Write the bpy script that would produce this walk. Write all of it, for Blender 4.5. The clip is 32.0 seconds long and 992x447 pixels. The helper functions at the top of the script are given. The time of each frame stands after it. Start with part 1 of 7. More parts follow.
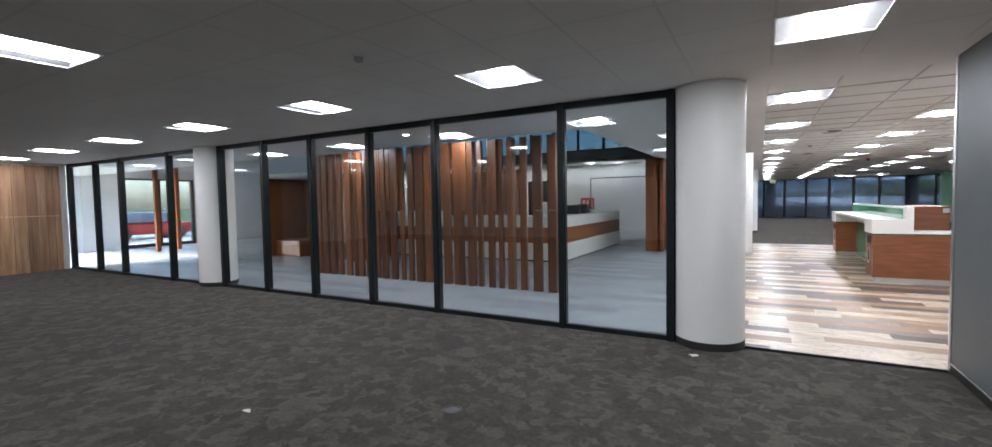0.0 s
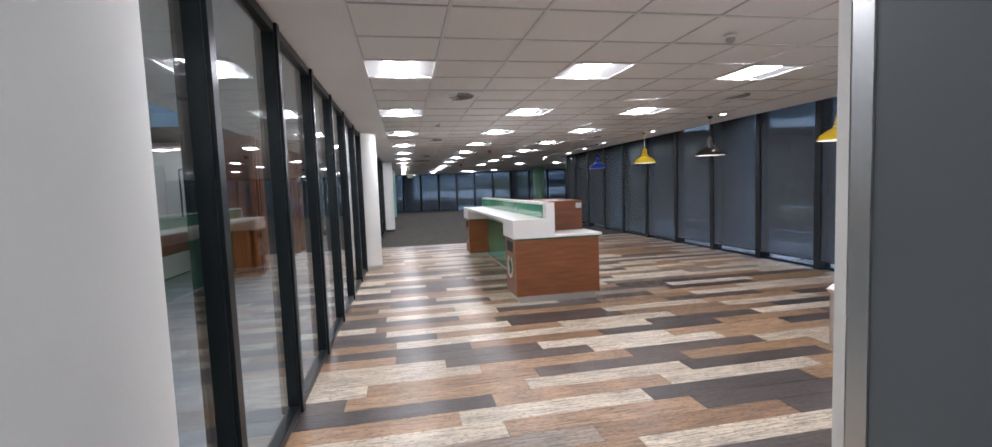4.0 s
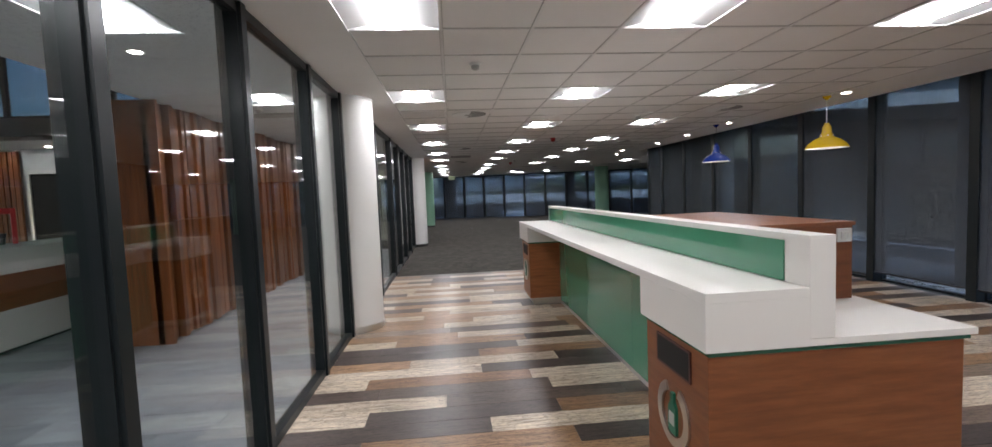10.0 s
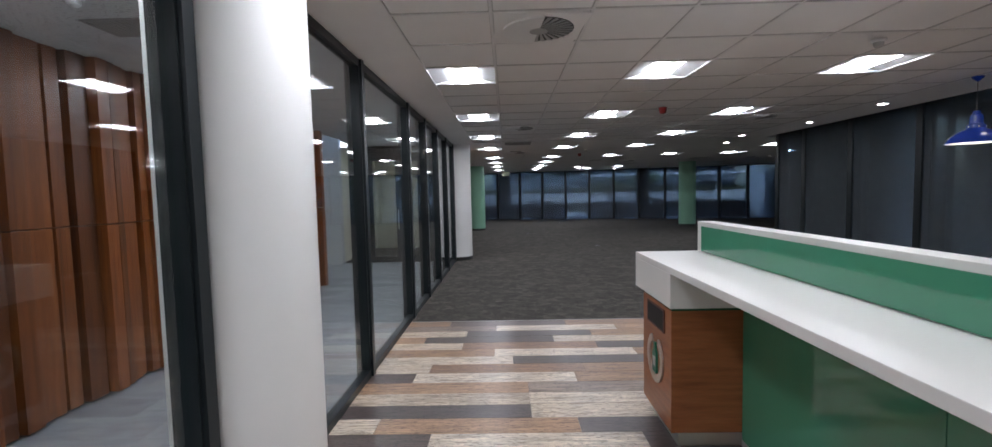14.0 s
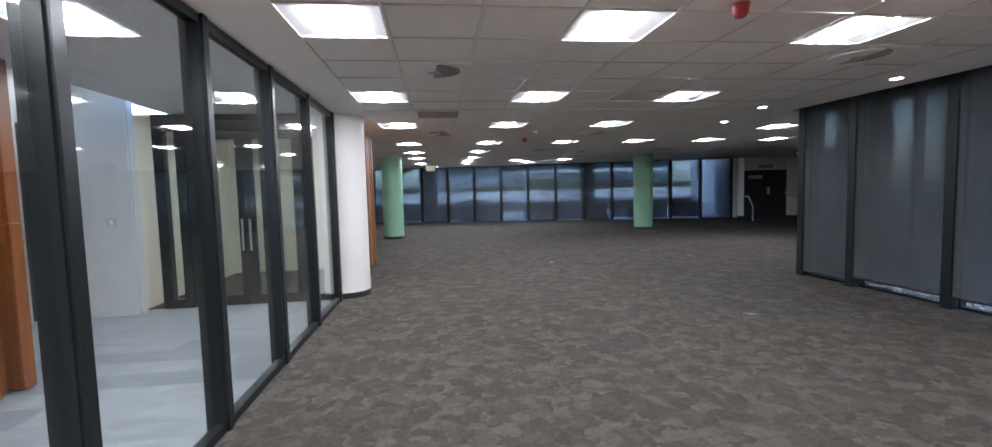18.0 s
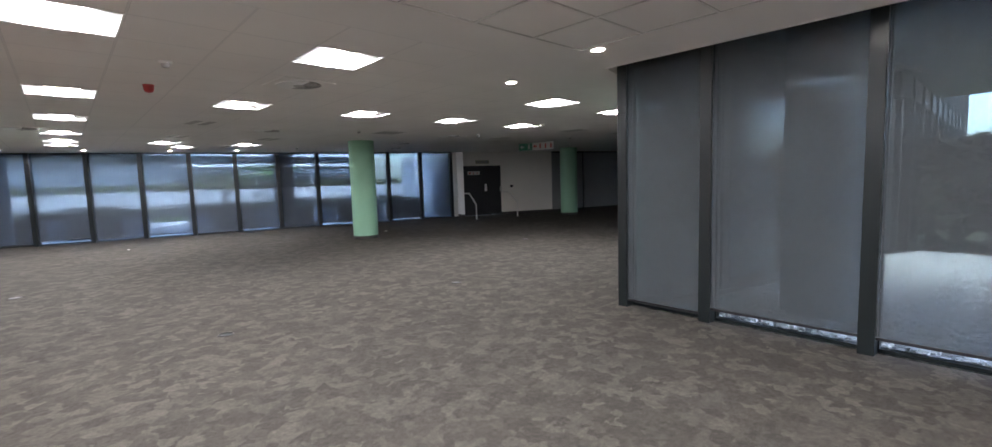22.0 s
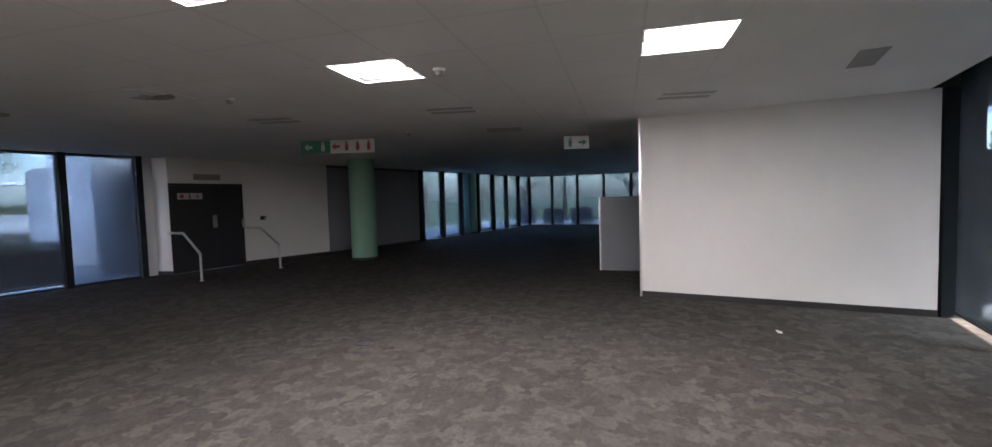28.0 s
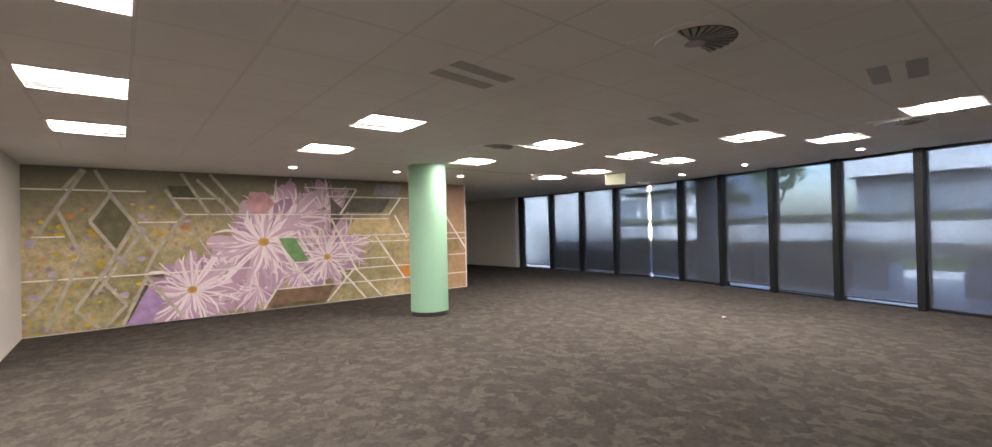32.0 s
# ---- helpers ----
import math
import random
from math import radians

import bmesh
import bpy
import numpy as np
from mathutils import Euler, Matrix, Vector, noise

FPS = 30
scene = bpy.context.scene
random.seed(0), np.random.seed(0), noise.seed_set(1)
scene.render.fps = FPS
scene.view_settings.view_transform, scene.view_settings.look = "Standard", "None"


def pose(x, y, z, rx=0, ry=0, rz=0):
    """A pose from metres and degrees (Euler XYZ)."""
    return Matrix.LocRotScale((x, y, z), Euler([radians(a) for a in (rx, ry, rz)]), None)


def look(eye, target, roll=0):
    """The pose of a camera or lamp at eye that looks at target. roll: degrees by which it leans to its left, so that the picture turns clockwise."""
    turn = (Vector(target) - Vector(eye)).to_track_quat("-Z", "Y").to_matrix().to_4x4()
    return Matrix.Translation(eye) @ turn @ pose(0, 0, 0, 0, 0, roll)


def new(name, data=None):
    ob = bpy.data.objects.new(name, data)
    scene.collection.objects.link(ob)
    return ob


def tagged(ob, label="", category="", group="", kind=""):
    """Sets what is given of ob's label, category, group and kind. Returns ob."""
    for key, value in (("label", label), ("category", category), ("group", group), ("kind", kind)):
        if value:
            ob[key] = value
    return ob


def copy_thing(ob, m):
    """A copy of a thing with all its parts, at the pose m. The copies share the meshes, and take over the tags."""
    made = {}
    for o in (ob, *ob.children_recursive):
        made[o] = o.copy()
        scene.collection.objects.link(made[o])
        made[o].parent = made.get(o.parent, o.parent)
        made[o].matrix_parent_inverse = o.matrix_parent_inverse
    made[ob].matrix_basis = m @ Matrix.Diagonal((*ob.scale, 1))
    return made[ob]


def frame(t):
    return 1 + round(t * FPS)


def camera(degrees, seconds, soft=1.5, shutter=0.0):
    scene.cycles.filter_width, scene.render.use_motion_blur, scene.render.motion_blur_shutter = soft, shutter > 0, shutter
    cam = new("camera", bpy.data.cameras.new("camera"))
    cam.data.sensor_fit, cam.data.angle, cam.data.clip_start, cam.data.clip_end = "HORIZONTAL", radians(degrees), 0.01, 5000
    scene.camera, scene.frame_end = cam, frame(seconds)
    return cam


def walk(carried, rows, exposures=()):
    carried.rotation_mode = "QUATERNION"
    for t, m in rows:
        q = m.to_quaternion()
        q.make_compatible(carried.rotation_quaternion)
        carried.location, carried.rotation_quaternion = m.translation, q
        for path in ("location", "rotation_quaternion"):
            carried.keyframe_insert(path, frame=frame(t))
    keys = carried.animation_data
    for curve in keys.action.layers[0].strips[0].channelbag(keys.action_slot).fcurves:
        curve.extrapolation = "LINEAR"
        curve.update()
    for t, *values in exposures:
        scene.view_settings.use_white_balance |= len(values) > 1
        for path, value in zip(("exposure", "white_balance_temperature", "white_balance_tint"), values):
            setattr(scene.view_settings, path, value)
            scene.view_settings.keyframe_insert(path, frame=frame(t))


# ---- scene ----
# tuning of light and exposure
SKY, SUN, LAMP = 0.12, 0.7, 3.0
EXPOSURES = [(0.0, 4.28, 6200, 11), (2.0, 4.0, 6350, 13), (5.0, 3.78, 6050, 13), (6.0, 3.34, 5800, 14), (7.0, 3.52, 6150, 13), (8.0, 3.56, 7300, 16), (9.0, 3.68, 6950, 14), (11.0, 3.5, 6400, 12), (13.0, 3.45, 6250, 12),
             (16.0, 3.6, 5950, 14), (17.0, 4.2, 6050, 13), (19.0, 4.65, 6450, 14), (20.0, 4.88, 6500, 15), (22.0, 5.35, 6650, 14), (23.0, 5.5, 6700, 16), (25.0, 5.48, 6950, 21), (26.0, 5.35, 6950, 26), (29.0, 5.7, 6600, 18), (30.0, 6.18, 6850, 21), (31.0, 5.65, 7950, 22), (32.0, 5.3, 7750, 21)]

# camera and walk -------------------------------------------------------------
cam = camera(93.05, 32.0, soft=1.45)
# seconds, x, y, z, yaw, pitch, roll
PATH = [
    (0, 0, -0.003, 1.481, 29.199, -2.711, 1.045),
    (0.5, 0.061, 0.617, 1.468, 12.903, -3.068, 1.164),
    (1, 0.077, 1.181, 1.475, 2.247, -3.305, 0.904),
    (1.5, 0.125, 1.674, 1.469, -2.334, -3.459, 1.049),
    (2, 0.131, 2.152, 1.469, -2.336, -3.583, 1.672),
    (2.5, 0.162, 2.671, 1.465, -2.506, -3.743, 1.979),
    (4.5, 0.426, 4.732, 1.478, -14.655, -4.541, 1.838),
    (5, 0.501, 5.144, 1.482, -19.275, -4.651, 1.574),
    (5.5, 0.571, 5.511, 1.486, -29.257, -4.583, 1.755),
    (6, 0.663, 5.762, 1.475, -36.308, -4.776, 1.903),
    (6.5, 0.746, 6.019, 1.482, -41.351, -4.863, 1.697),
    (7, 0.797, 6.273, 1.469, -48.36, -4.77, 1.396),
    (7.5, 0.8, 6.565, 1.473, -48.62, -4.907, 1.409),
    (8, 0.796, 6.879, 1.486, -36.145, -4.414, 1.814),
    (8.5, 0.737, 7.176, 1.487, -24.756, -4.104, 2.425),
    (9, 0.706, 7.49, 1.482, -17.316, -3.675, 2.325),
    (9.5, 0.71, 7.842, 1.483, -8.656, -3.601, 2.081),
    (10, 0.699, 8.231, 1.478, -5.425, -3.697, 2.269),
    (10.5, 0.718, 8.597, 1.482, -1.362, -3.726, 1.946),
    (11, 0.736, 8.982, 1.485, 1.041, -4.085, 2.724),
    (11.5, 0.78, 9.354, 1.491, 1.742, -3.98, 2.104),
    (12, 0.786, 9.733, 1.491, 2.102, -3.946, 2.089),
    (12.5, 0.783, 10.191, 1.482, 2.297, -3.981, 1.973),
    (13, 0.748, 10.656, 1.488, 2.351, -4.005, 1.159),
    (13.5, 0.748, 11.129, 1.494, 1.731, -3.916, 1.089),
    (15.5, 0.766, 12.915, 1.476, 0.441, -3.166, 1.802),
    (16, 0.772, 13.388, 1.471, -0.498, -3.316, 1.698),
    (16.5, 0.808, 13.893, 1.47, -3.099, -3.77, 1.609),
    (17, 0.85, 14.338, 1.488, -4.199, -3.945, 1.347),
    (17.5, 0.891, 14.801, 1.49, -6.319, -3.879, 1.382),
    (18, 0.973, 15.247, 1.484, -7.15, -4.114, 1.503),
    (18.5, 1.064, 15.656, 1.486, -8.029, -4.071, 2.029),
    (19, 1.158, 16.045, 1.478, -8.798, -4.158, 2.258),
    (19.5, 1.241, 16.534, 1.481, -9.167, -4.205, 2.845),
    (20, 1.342, 17.011, 1.481, -9.557, -4.552, 3.026),
    (20.5, 1.466, 17.567, 1.448, -13.396, -5.12, 2.869),
    (21, 1.738, 18.117, 1.445, -26.926, -6.117, 2.375),
    (21.5, 1.934, 18.623, 1.462, -37.56, -5.871, 2.425),
    (22, 2.123, 19.153, 1.471, -42.694, -5.425, 1.805),
    (22.5, 2.307, 19.676, 1.472, -45.194, -4.789, 1.788),
    (23, 2.529, 20.173, 1.455, -47.713, -4.664, 2.106),
    (23.5, 2.724, 20.682, 1.455, -48.182, -4.217, 2.081),
    (24, 2.948, 21.186, 1.449, -49.88, -4.271, 1.997),
    (24.5, 3.172, 21.671, 1.454, -51.928, -4.045, 2.013),
    (25, 3.472, 22.127, 1.439, -56.546, -4.289, 2.189),
    (25.5, 3.8, 22.565, 1.451, -59.74, -4.03, 1.955),
    (26, 4.187, 22.983, 1.462, -64.334, -3.69, 1.692),
    (26.5, 4.549, 23.318, 1.483, -67.109, -2.981, 1.667),
    (28.5, 6.338, 24.719, 1.496, -75.898, -3.254, 1.561),
    (29, 6.625, 25.086, 1.489, -67.439, -2.525, 1.601),
    (29.5, 6.671, 25.44, 1.482, -49.093, -1.412, 1.75),
    (30, 6.879, 25.878, 1.484, -32.145, -0.305, 1.778),
    (30.5, 6.829, 26.197, 1.516, -10.576, 0.056, 1.259),
    (31, 6.722, 26.448, 1.468, 7.473, 0.245, 1.16),
    (31.2, 6.724, 26.537, 1.479, 15.999, 0.59, 1.093),
    (31.4, 6.757, 26.594, 1.482, 25.347, 0.593, 1.252),
    (31.6, 6.736, 26.6, 1.478, 34.417, 0.706, 1.089),
    (31.8, 6.739, 26.596, 1.477, 42.994, 0.686, 1.168),
    (32, 6.72, 26.555, 1.473, 51.285, 0.528, 1.341),
]

walk(cam, [(t, pose(x, y, z, 90 + pitch, roll, yaw)) for t, x, y, z, yaw, pitch, roll in PATH],
     exposures=EXPOSURES)

# world, sun ------------------------------------------------------------------
world = bpy.data.worlds.new("overcast_sky")
scene.world = world
world.use_nodes = True
wn = world.node_tree.nodes
sky = wn.new("ShaderNodeTexSky")
sky.sky_type = "NISHITA"
sky.sun_disc = False
sky.sun_elevation = radians(38)
sky.sun_rotation = radians(200)
sky.air_density, sky.dust_density, sky.ozone_density = 1.0, 3.0, 2.0
wn["Background"].inputs["Strength"].default_value = SKY
world.node_tree.links.new(sky.outputs[0], wn["Background"].inputs[0])
sun_data = bpy.data.lights.new("sun", "SUN")
sun_data.energy, sun_data.angle, sun_data.color = SUN, radians(20), (1.0, 0.96, 0.9)
sun = new("sun", sun_data)
sun.matrix_world = look((0, 0, 30), (0 + math.sin(radians(200)) * -20, math.cos(radians(200)) * -20, 30 - 16))

# materials -------------------------------------------------------------------


def mat(name, colour=(0.8, 0.8, 0.8), rough=0.5, metal=0.0, spec=0.5):
    m = bpy.data.materials.new(name)
    m.use_nodes = True
    p = m.node_tree.nodes["Principled BSDF"]
    p.inputs["Base Color"].default_value = (*colour, 1)
    p.inputs["Roughness"].default_value = rough
    p.inputs["Metallic"].default_value = metal
    p.inputs["Specular IOR Level"].default_value = spec
    return m


def node(m, kind, **settings):
    n = m.node_tree.nodes.new(kind)
    for key, value in settings.items():
        if key in n.inputs:
            n.inputs[key].default_value = value
    return n


def wire(m, a, b):
    m.node_tree.links.new(a, b)


def principled(m):
    return m.node_tree.nodes["Principled BSDF"]


def coords(m, scale=(1, 1, 1), turn=0.0):
    c = node(m, "ShaderNodeTexCoord")
    mp = node(m, "ShaderNodeMapping")
    mp.inputs["Scale"].default_value = scale
    mp.inputs["Rotation"].default_value = (0, 0, turn)
    wire(m, c.outputs["Object"], mp.inputs["Vector"])
    return mp.outputs["Vector"]


def ramp(m, fac, stops, constant=False):
    r = node(m, "ShaderNodeValToRGB")
    el = r.color_ramp.elements
    while len(el) < len(stops):
        el.new(0.5)
    for e, (pos, col) in zip(el, stops):
        e.position, e.color = pos, (*col, 1)
    if constant:
        r.color_ramp.interpolation = "CONSTANT"
    wire(m, fac, r.inputs["Fac"])
    return r.outputs["Color"]


def noise_tex(m, vec, scale, detail=3.0, rough=0.55):
    n = node(m, "ShaderNodeTexNoise", Scale=scale, Detail=detail, Roughness=rough)
    wire(m, vec, n.inputs["Vector"])
    return n.outputs["Fac"]


def mix(m, fac, a, b, blend="MIX"):
    n = m.node_tree.nodes.new("ShaderNodeMix")
    n.data_type, n.blend_type = "RGBA", blend
    for sock, value in ((n.inputs["Factor"], fac), (n.inputs["A"], a), (n.inputs["B"], b)):
        if sock.name != "Factor":
            sock = [s for s in n.inputs if s.name == sock.name and s.type == "RGBA"][0]
        else:
            sock = n.inputs[0]
        if isinstance(value, (int, float)):
            sock.default_value = value
        elif isinstance(value, tuple):
            sock.default_value = (*value, 1)
        else:
            wire(m, value, sock)
    return [s for s in n.outputs if s.type == "RGBA"][0]


def bump(m, height, strength=0.2, distance=0.01):
    b = node(m, "ShaderNodeBump", Strength=strength, Distance=distance)
    wire(m, height, b.inputs["Height"])
    wire(m, b.outputs["Normal"], principled(m).inputs["Normal"])


def set_colour(m, out):
    wire(m, out, principled(m).inputs["Base Color"])


def set_rough(m, fac, lo, hi):
    r = node(m, "ShaderNodeMapRange")
    r.inputs["To Min"].default_value, r.inputs["To Max"].default_value = lo, hi
    wire(m, fac, r.inputs["Value"])
    wire(m, r.outputs["Result"], principled(m).inputs["Roughness"])


def plaster(name, colour, rough=0.6, wear=0.06):
    """Painted plaster or gypsum: roller texture, faint soiling."""
    m = mat(name, colour, rough, spec=0.3)
    v = coords(m)
    a, b = noise_tex(m, v, 0.9, 4), noise_tex(m, v, 160, 2)
    dark = tuple(c * (1 - wear * 2.2) for c in colour)
    set_colour(m, ramp(m, a, [(0.3, dark), (0.62, colour)]))
    bump(m, b, 0.12, 0.002)
    return m


def grain(name, base, dark, light, rough=0.35, along=(1, 12, 12), spec=0.5, coat=0.0):
    """Timber: long fibres, broad figure, satin coat. along: scales, low along the fibres."""
    m = mat(name, base, rough, spec=spec)
    v = coords(m, along)
    w = noise_tex(m, v, 1.6, 6, 0.62)
    v2 = coords(m, tuple(4 * s for s in along))
    f = noise_tex(m, v2, 3.0, 3)
    col = ramp(m, w, [(0.28, dark), (0.5, base), (0.75, light)])
    col = mix(m, 0.35, col, ramp(m, f, [(0.35, tuple(0.55 * c for c in dark)), (0.6, light)]), "MULTIPLY")
    info = node(m, "ShaderNodeObjectInfo")
    tone = ramp(m, info.outputs["Random"], [(0.0, (0.55, 0.52, 0.5)), (0.5, (0.95, 0.93, 0.9)), (1.0, (1.25, 1.2, 1.12))])
    set_colour(m, mix(m, 1.0, mix(m, 0.25, col, base), tone, "MULTIPLY"))
    set_rough(m, f, rough - 0.06, rough + 0.12)
    bump(m, f, 0.08, 0.003)
    principled(m).inputs["Coat Weight"].default_value = coat
    return m


def plank_mat(name, tones, island, rough=0.3, figure=0.9, fleck=0.8, spec=0.5):
    """Printed vinyl planks: every plank its own tone, weathered grain."""
    m = mat(name, rough=rough, spec=spec)
    if island:
        rnd = node(m, "ShaderNodeNewGeometry").outputs["Random Per Island"]
    else:
        rnd = node(m, "ShaderNodeObjectInfo").outputs["Random"]
    c = node(m, "ShaderNodeNewGeometry")
    shift = node(m, "ShaderNodeVectorMath")
    shift.operation = "MULTIPLY_ADD"
    wire(m, c.outputs["Position"], shift.inputs[0])
    shift.inputs[1].default_value = (1, 1, 1)
    sc = node(m, "ShaderNodeVectorMath")
    sc.operation = "SCALE"
    sc.inputs[0].default_value = (37, 11, 5)
    wire(m, rnd, sc.inputs["Scale"])
    wire(m, sc.outputs[0], shift.inputs[2])
    mp = node(m, "ShaderNodeMapping")
    mp.inputs["Scale"].default_value = (1.2, 16, 1)
    wire(m, shift.outputs[0], mp.inputs["Vector"])
    mp2 = node(m, "ShaderNodeMapping")
    mp2.inputs["Scale"].default_value = (3.0, 5.0, 1)
    wire(m, shift.outputs[0], mp2.inputs["Vector"])
    g1 = noise_tex(m, mp.outputs["Vector"], 3.5, 7, 0.68)
    g2 = noise_tex(m, mp2.outputs["Vector"], 1.3, 4)
    mp3 = node(m, "ShaderNodeMapping")
    mp3.inputs["Scale"].default_value = (14, 60, 1)
    wire(m, shift.outputs[0], mp3.inputs["Vector"])
    g3 = noise_tex(m, mp3.outputs["Vector"], 2.0, 3)
    n = len(tones)
    base = ramp(m, rnd, [(i / n, t) for i, t in enumerate(tones)], constant=True)
    fig = ramp(m, g1, [(0.33, (0.27, 0.23, 0.2)), (0.43, (0.76, 0.73, 0.7)), (0.54, (1.1, 1.1, 1.09)), (0.66, (1.42, 1.4, 1.36))])
    blot = ramp(m, g2, [(0.3, (0.72, 0.71, 0.72)), (0.6, (1.08, 1.06, 1.04))])
    col = mix(m, figure, base, fig, "MULTIPLY")
    col = mix(m, 0.7, col, blot, "MULTIPLY")
    col = mix(m, fleck, col, ramp(m, g3, [(0.36, (0.3, 0.27, 0.26)), (0.48, (1, 1, 1))]), "MULTIPLY")
    set_colour(m, col)
    set_rough(m, g1, rough - 0.06, rough + 0.18)
    bump(m, g1, 0.1, 0.002)
    return m


def carpet_mat():
    """Loop-pile carpet tiles with an organic two-tone camouflage print."""
    m = mat("carpet_print", rough=0.95, spec=0.1)
    v = coords(m)
    warp = node(m, "ShaderNodeTexNoise", Scale=9.0, Detail=5.0)
    wire(m, v, warp.inputs["Vector"])
    vm = node(m, "ShaderNodeVectorMath")
    vm.operation = "MULTIPLY_ADD"
    wire(m, warp.outputs["Color"], vm.inputs[0])
    vm.inputs[1].default_value = (0.26, 0.26, 0)
    wire(m, v, vm.inputs[2])
    cell = node(m, "ShaderNodeTexVoronoi", Scale=10.5)
    wire(m, vm.outputs[0], cell.inputs["Vector"])
    hue = node(m, "ShaderNodeSeparateColor")
    wire(m, cell.outputs["Color"], hue.inputs[0])
    pile = noise_tex(m, coords(m), 420, 2)
    mid = noise_tex(m, coords(m), 26, 5, 0.7)
    broad = noise_tex(m, coords(m), 0.35, 3)
    col = ramp(m, hue.outputs[0], [(0.0, (0.049, 0.045, 0.04)), (0.5, (0.062, 0.057, 0.05)), (1.0, (0.088, 0.081, 0.071))])
    col = mix(m, 0.55, col, ramp(m, mid, [(0.3, (0.45, 0.45, 0.45)), (0.7, (1.45, 1.44, 1.42))]), "MULTIPLY")
    col = mix(m, 0.8, col, ramp(m, pile, [(0.3, (0.55, 0.55, 0.55)), (0.7, (1.4, 1.4, 1.4))]), "MULTIPLY")
    col = mix(m, 0.5, col, ramp(m, broad, [(0.3, (0.85, 0.85, 0.86)), (0.7, (1.12, 1.1, 1.08))]), "MULTIPLY")
    set_colour(m, col)
    bump(m, pile, 0.5, 0.004)
    return m


def clear_glass(name, tint=(0.93, 0.96, 0.95), gloss=1.0):
    m = bpy.data.materials.new(name)
    m.use_nodes = True
    nt = m.node_tree
    nt.nodes.remove(nt.nodes["Principled BSDF"])
    tr = node(m, "ShaderNodeBsdfTransparent")
    tr.inputs["Color"].default_value = (*tint, 1)
    gl = node(m, "ShaderNodeBsdfGlossy", Roughness=0.0)
    gl.inputs["Color"].default_value = (gloss, gloss, gloss, 1)
    lw = node(m, "ShaderNodeLayerWeight", Blend=0.5)
    pw = node(m, "ShaderNodeMath")
    pw.operation = "POWER"
    wire(m, lw.outputs["Facing"], pw.inputs[0])
    pw.inputs[1].default_value = 5.0
    sch = node(m, "ShaderNodeMapRange")
    sch.inputs["To Min"].default_value, sch.inputs["To Max"].default_value = 0.035, 0.9
    wire(m, pw.outputs[0], sch.inputs["Value"])
    mx = node(m, "ShaderNodeMixShader")
    wire(m, sch.outputs["Result"], mx.inputs[0])
    wire(m, tr.outputs[0], mx.inputs[1])
    wire(m, gl.outputs[0], mx.inputs[2])
    wire(m, mx.outputs[0], nt.nodes["Material Output"].inputs["Surface"])
    return m


def mesh_fabric(name, colour, openness, tint=(0.84, 0.92, 1.0), sheen=0.0):
    """Sun-screen weave: part of the light goes straight through the holes."""
    m = bpy.data.materials.new(name)
    m.use_nodes = True
    nt = m.node_tree
    p = principled(m)
    p.inputs["Roughness"].default_value = 0.75
    p.inputs["Specular IOR Level"].default_value = 0.25
    p.inputs["Sheen Weight"].default_value = sheen
    p.inputs["Sheen Roughness"].default_value = 0.4
    p.inputs["Sheen Tint"].default_value = (0.75, 0.87, 1.0, 1)
    v = coords(m)
    w = noise_tex(m, v, 1.4, 4)
    set_colour(m, ramp(m, w, [(0.3, tuple(0.8 * c for c in colour)), (0.7, tuple(1.15 * c for c in colour))]))
    tr = node(m, "ShaderNodeBsdfTransparent")
    tr.inputs["Color"].default_value = (*tint, 1)
    mx = node(m, "ShaderNodeMixShader")
    mx.inputs[0].default_value = openness
    wire(m, p.outputs[0], mx.inputs[1])
    wire(m, tr.outputs[0], mx.inputs[2])
    wire(m, mx.outputs[0], nt.nodes["Material Output"].inputs["Surface"])
    return m


def glow(name, colour, strength):
    m = bpy.data.materials.new(name)
    m.use_nodes = True
    p = principled(m)
    p.inputs["Base Color"].default_value = (0.8, 0.8, 0.8, 1)
    p.inputs["Emission Color"].default_value = (*colour, 1)
    p.inputs["Emission Strength"].default_value = strength
    return m


def leafy(name, dark, light):
    m = mat(name, light, 0.6, spec=0.3)
    info = node(m, "ShaderNodeNewGeometry")
    set_colour(m, ramp(m, info.outputs["Random Per Island"], [(0, dark), (1, light)]))
    return m


def speckle(name, stops, scale, rough=0.85, relief=0.4):
    m = mat(name, stops[0][1], rough, spec=0.25)
    v = coords(m)
    a = noise_tex(m, v, scale, 6, 0.65)
    b = noise_tex(m, v, scale * 0.09, 3)
    col = ramp(m, a, stops)
    col = mix(m, 0.5, col, ramp(m, b, [(0.3, (0.8, 0.8, 0.8)), (0.7, (1.1, 1.1, 1.1))]), "MULTIPLY")
    set_colour(m, col)
    bump(m, a, relief, 0.01)
    return m


M_CARPET = carpet_mat()
TONES = {"C": [(0.52, 0.44, 0.345), (0.58, 0.5, 0.405), (0.47, 0.39, 0.3), (0.55, 0.47, 0.37)],
         "T": [(0.3, 0.178, 0.095), (0.36, 0.22, 0.125), (0.25, 0.145, 0.08)],
         "D": [(0.078, 0.058, 0.052), (0.1, 0.073, 0.062), (0.068, 0.052, 0.048)],
         "G": [(0.2, 0.15, 0.12), (0.27, 0.21, 0.165)]}
M_PLANKS = {k: plank_mat("weathered_plank_" + k.lower(), v, False) for k, v in TONES.items()}
M_PLANKS_FAR = {k: plank_mat("far_weathered_plank_" + k.lower(), v, True) for k, v in TONES.items()}
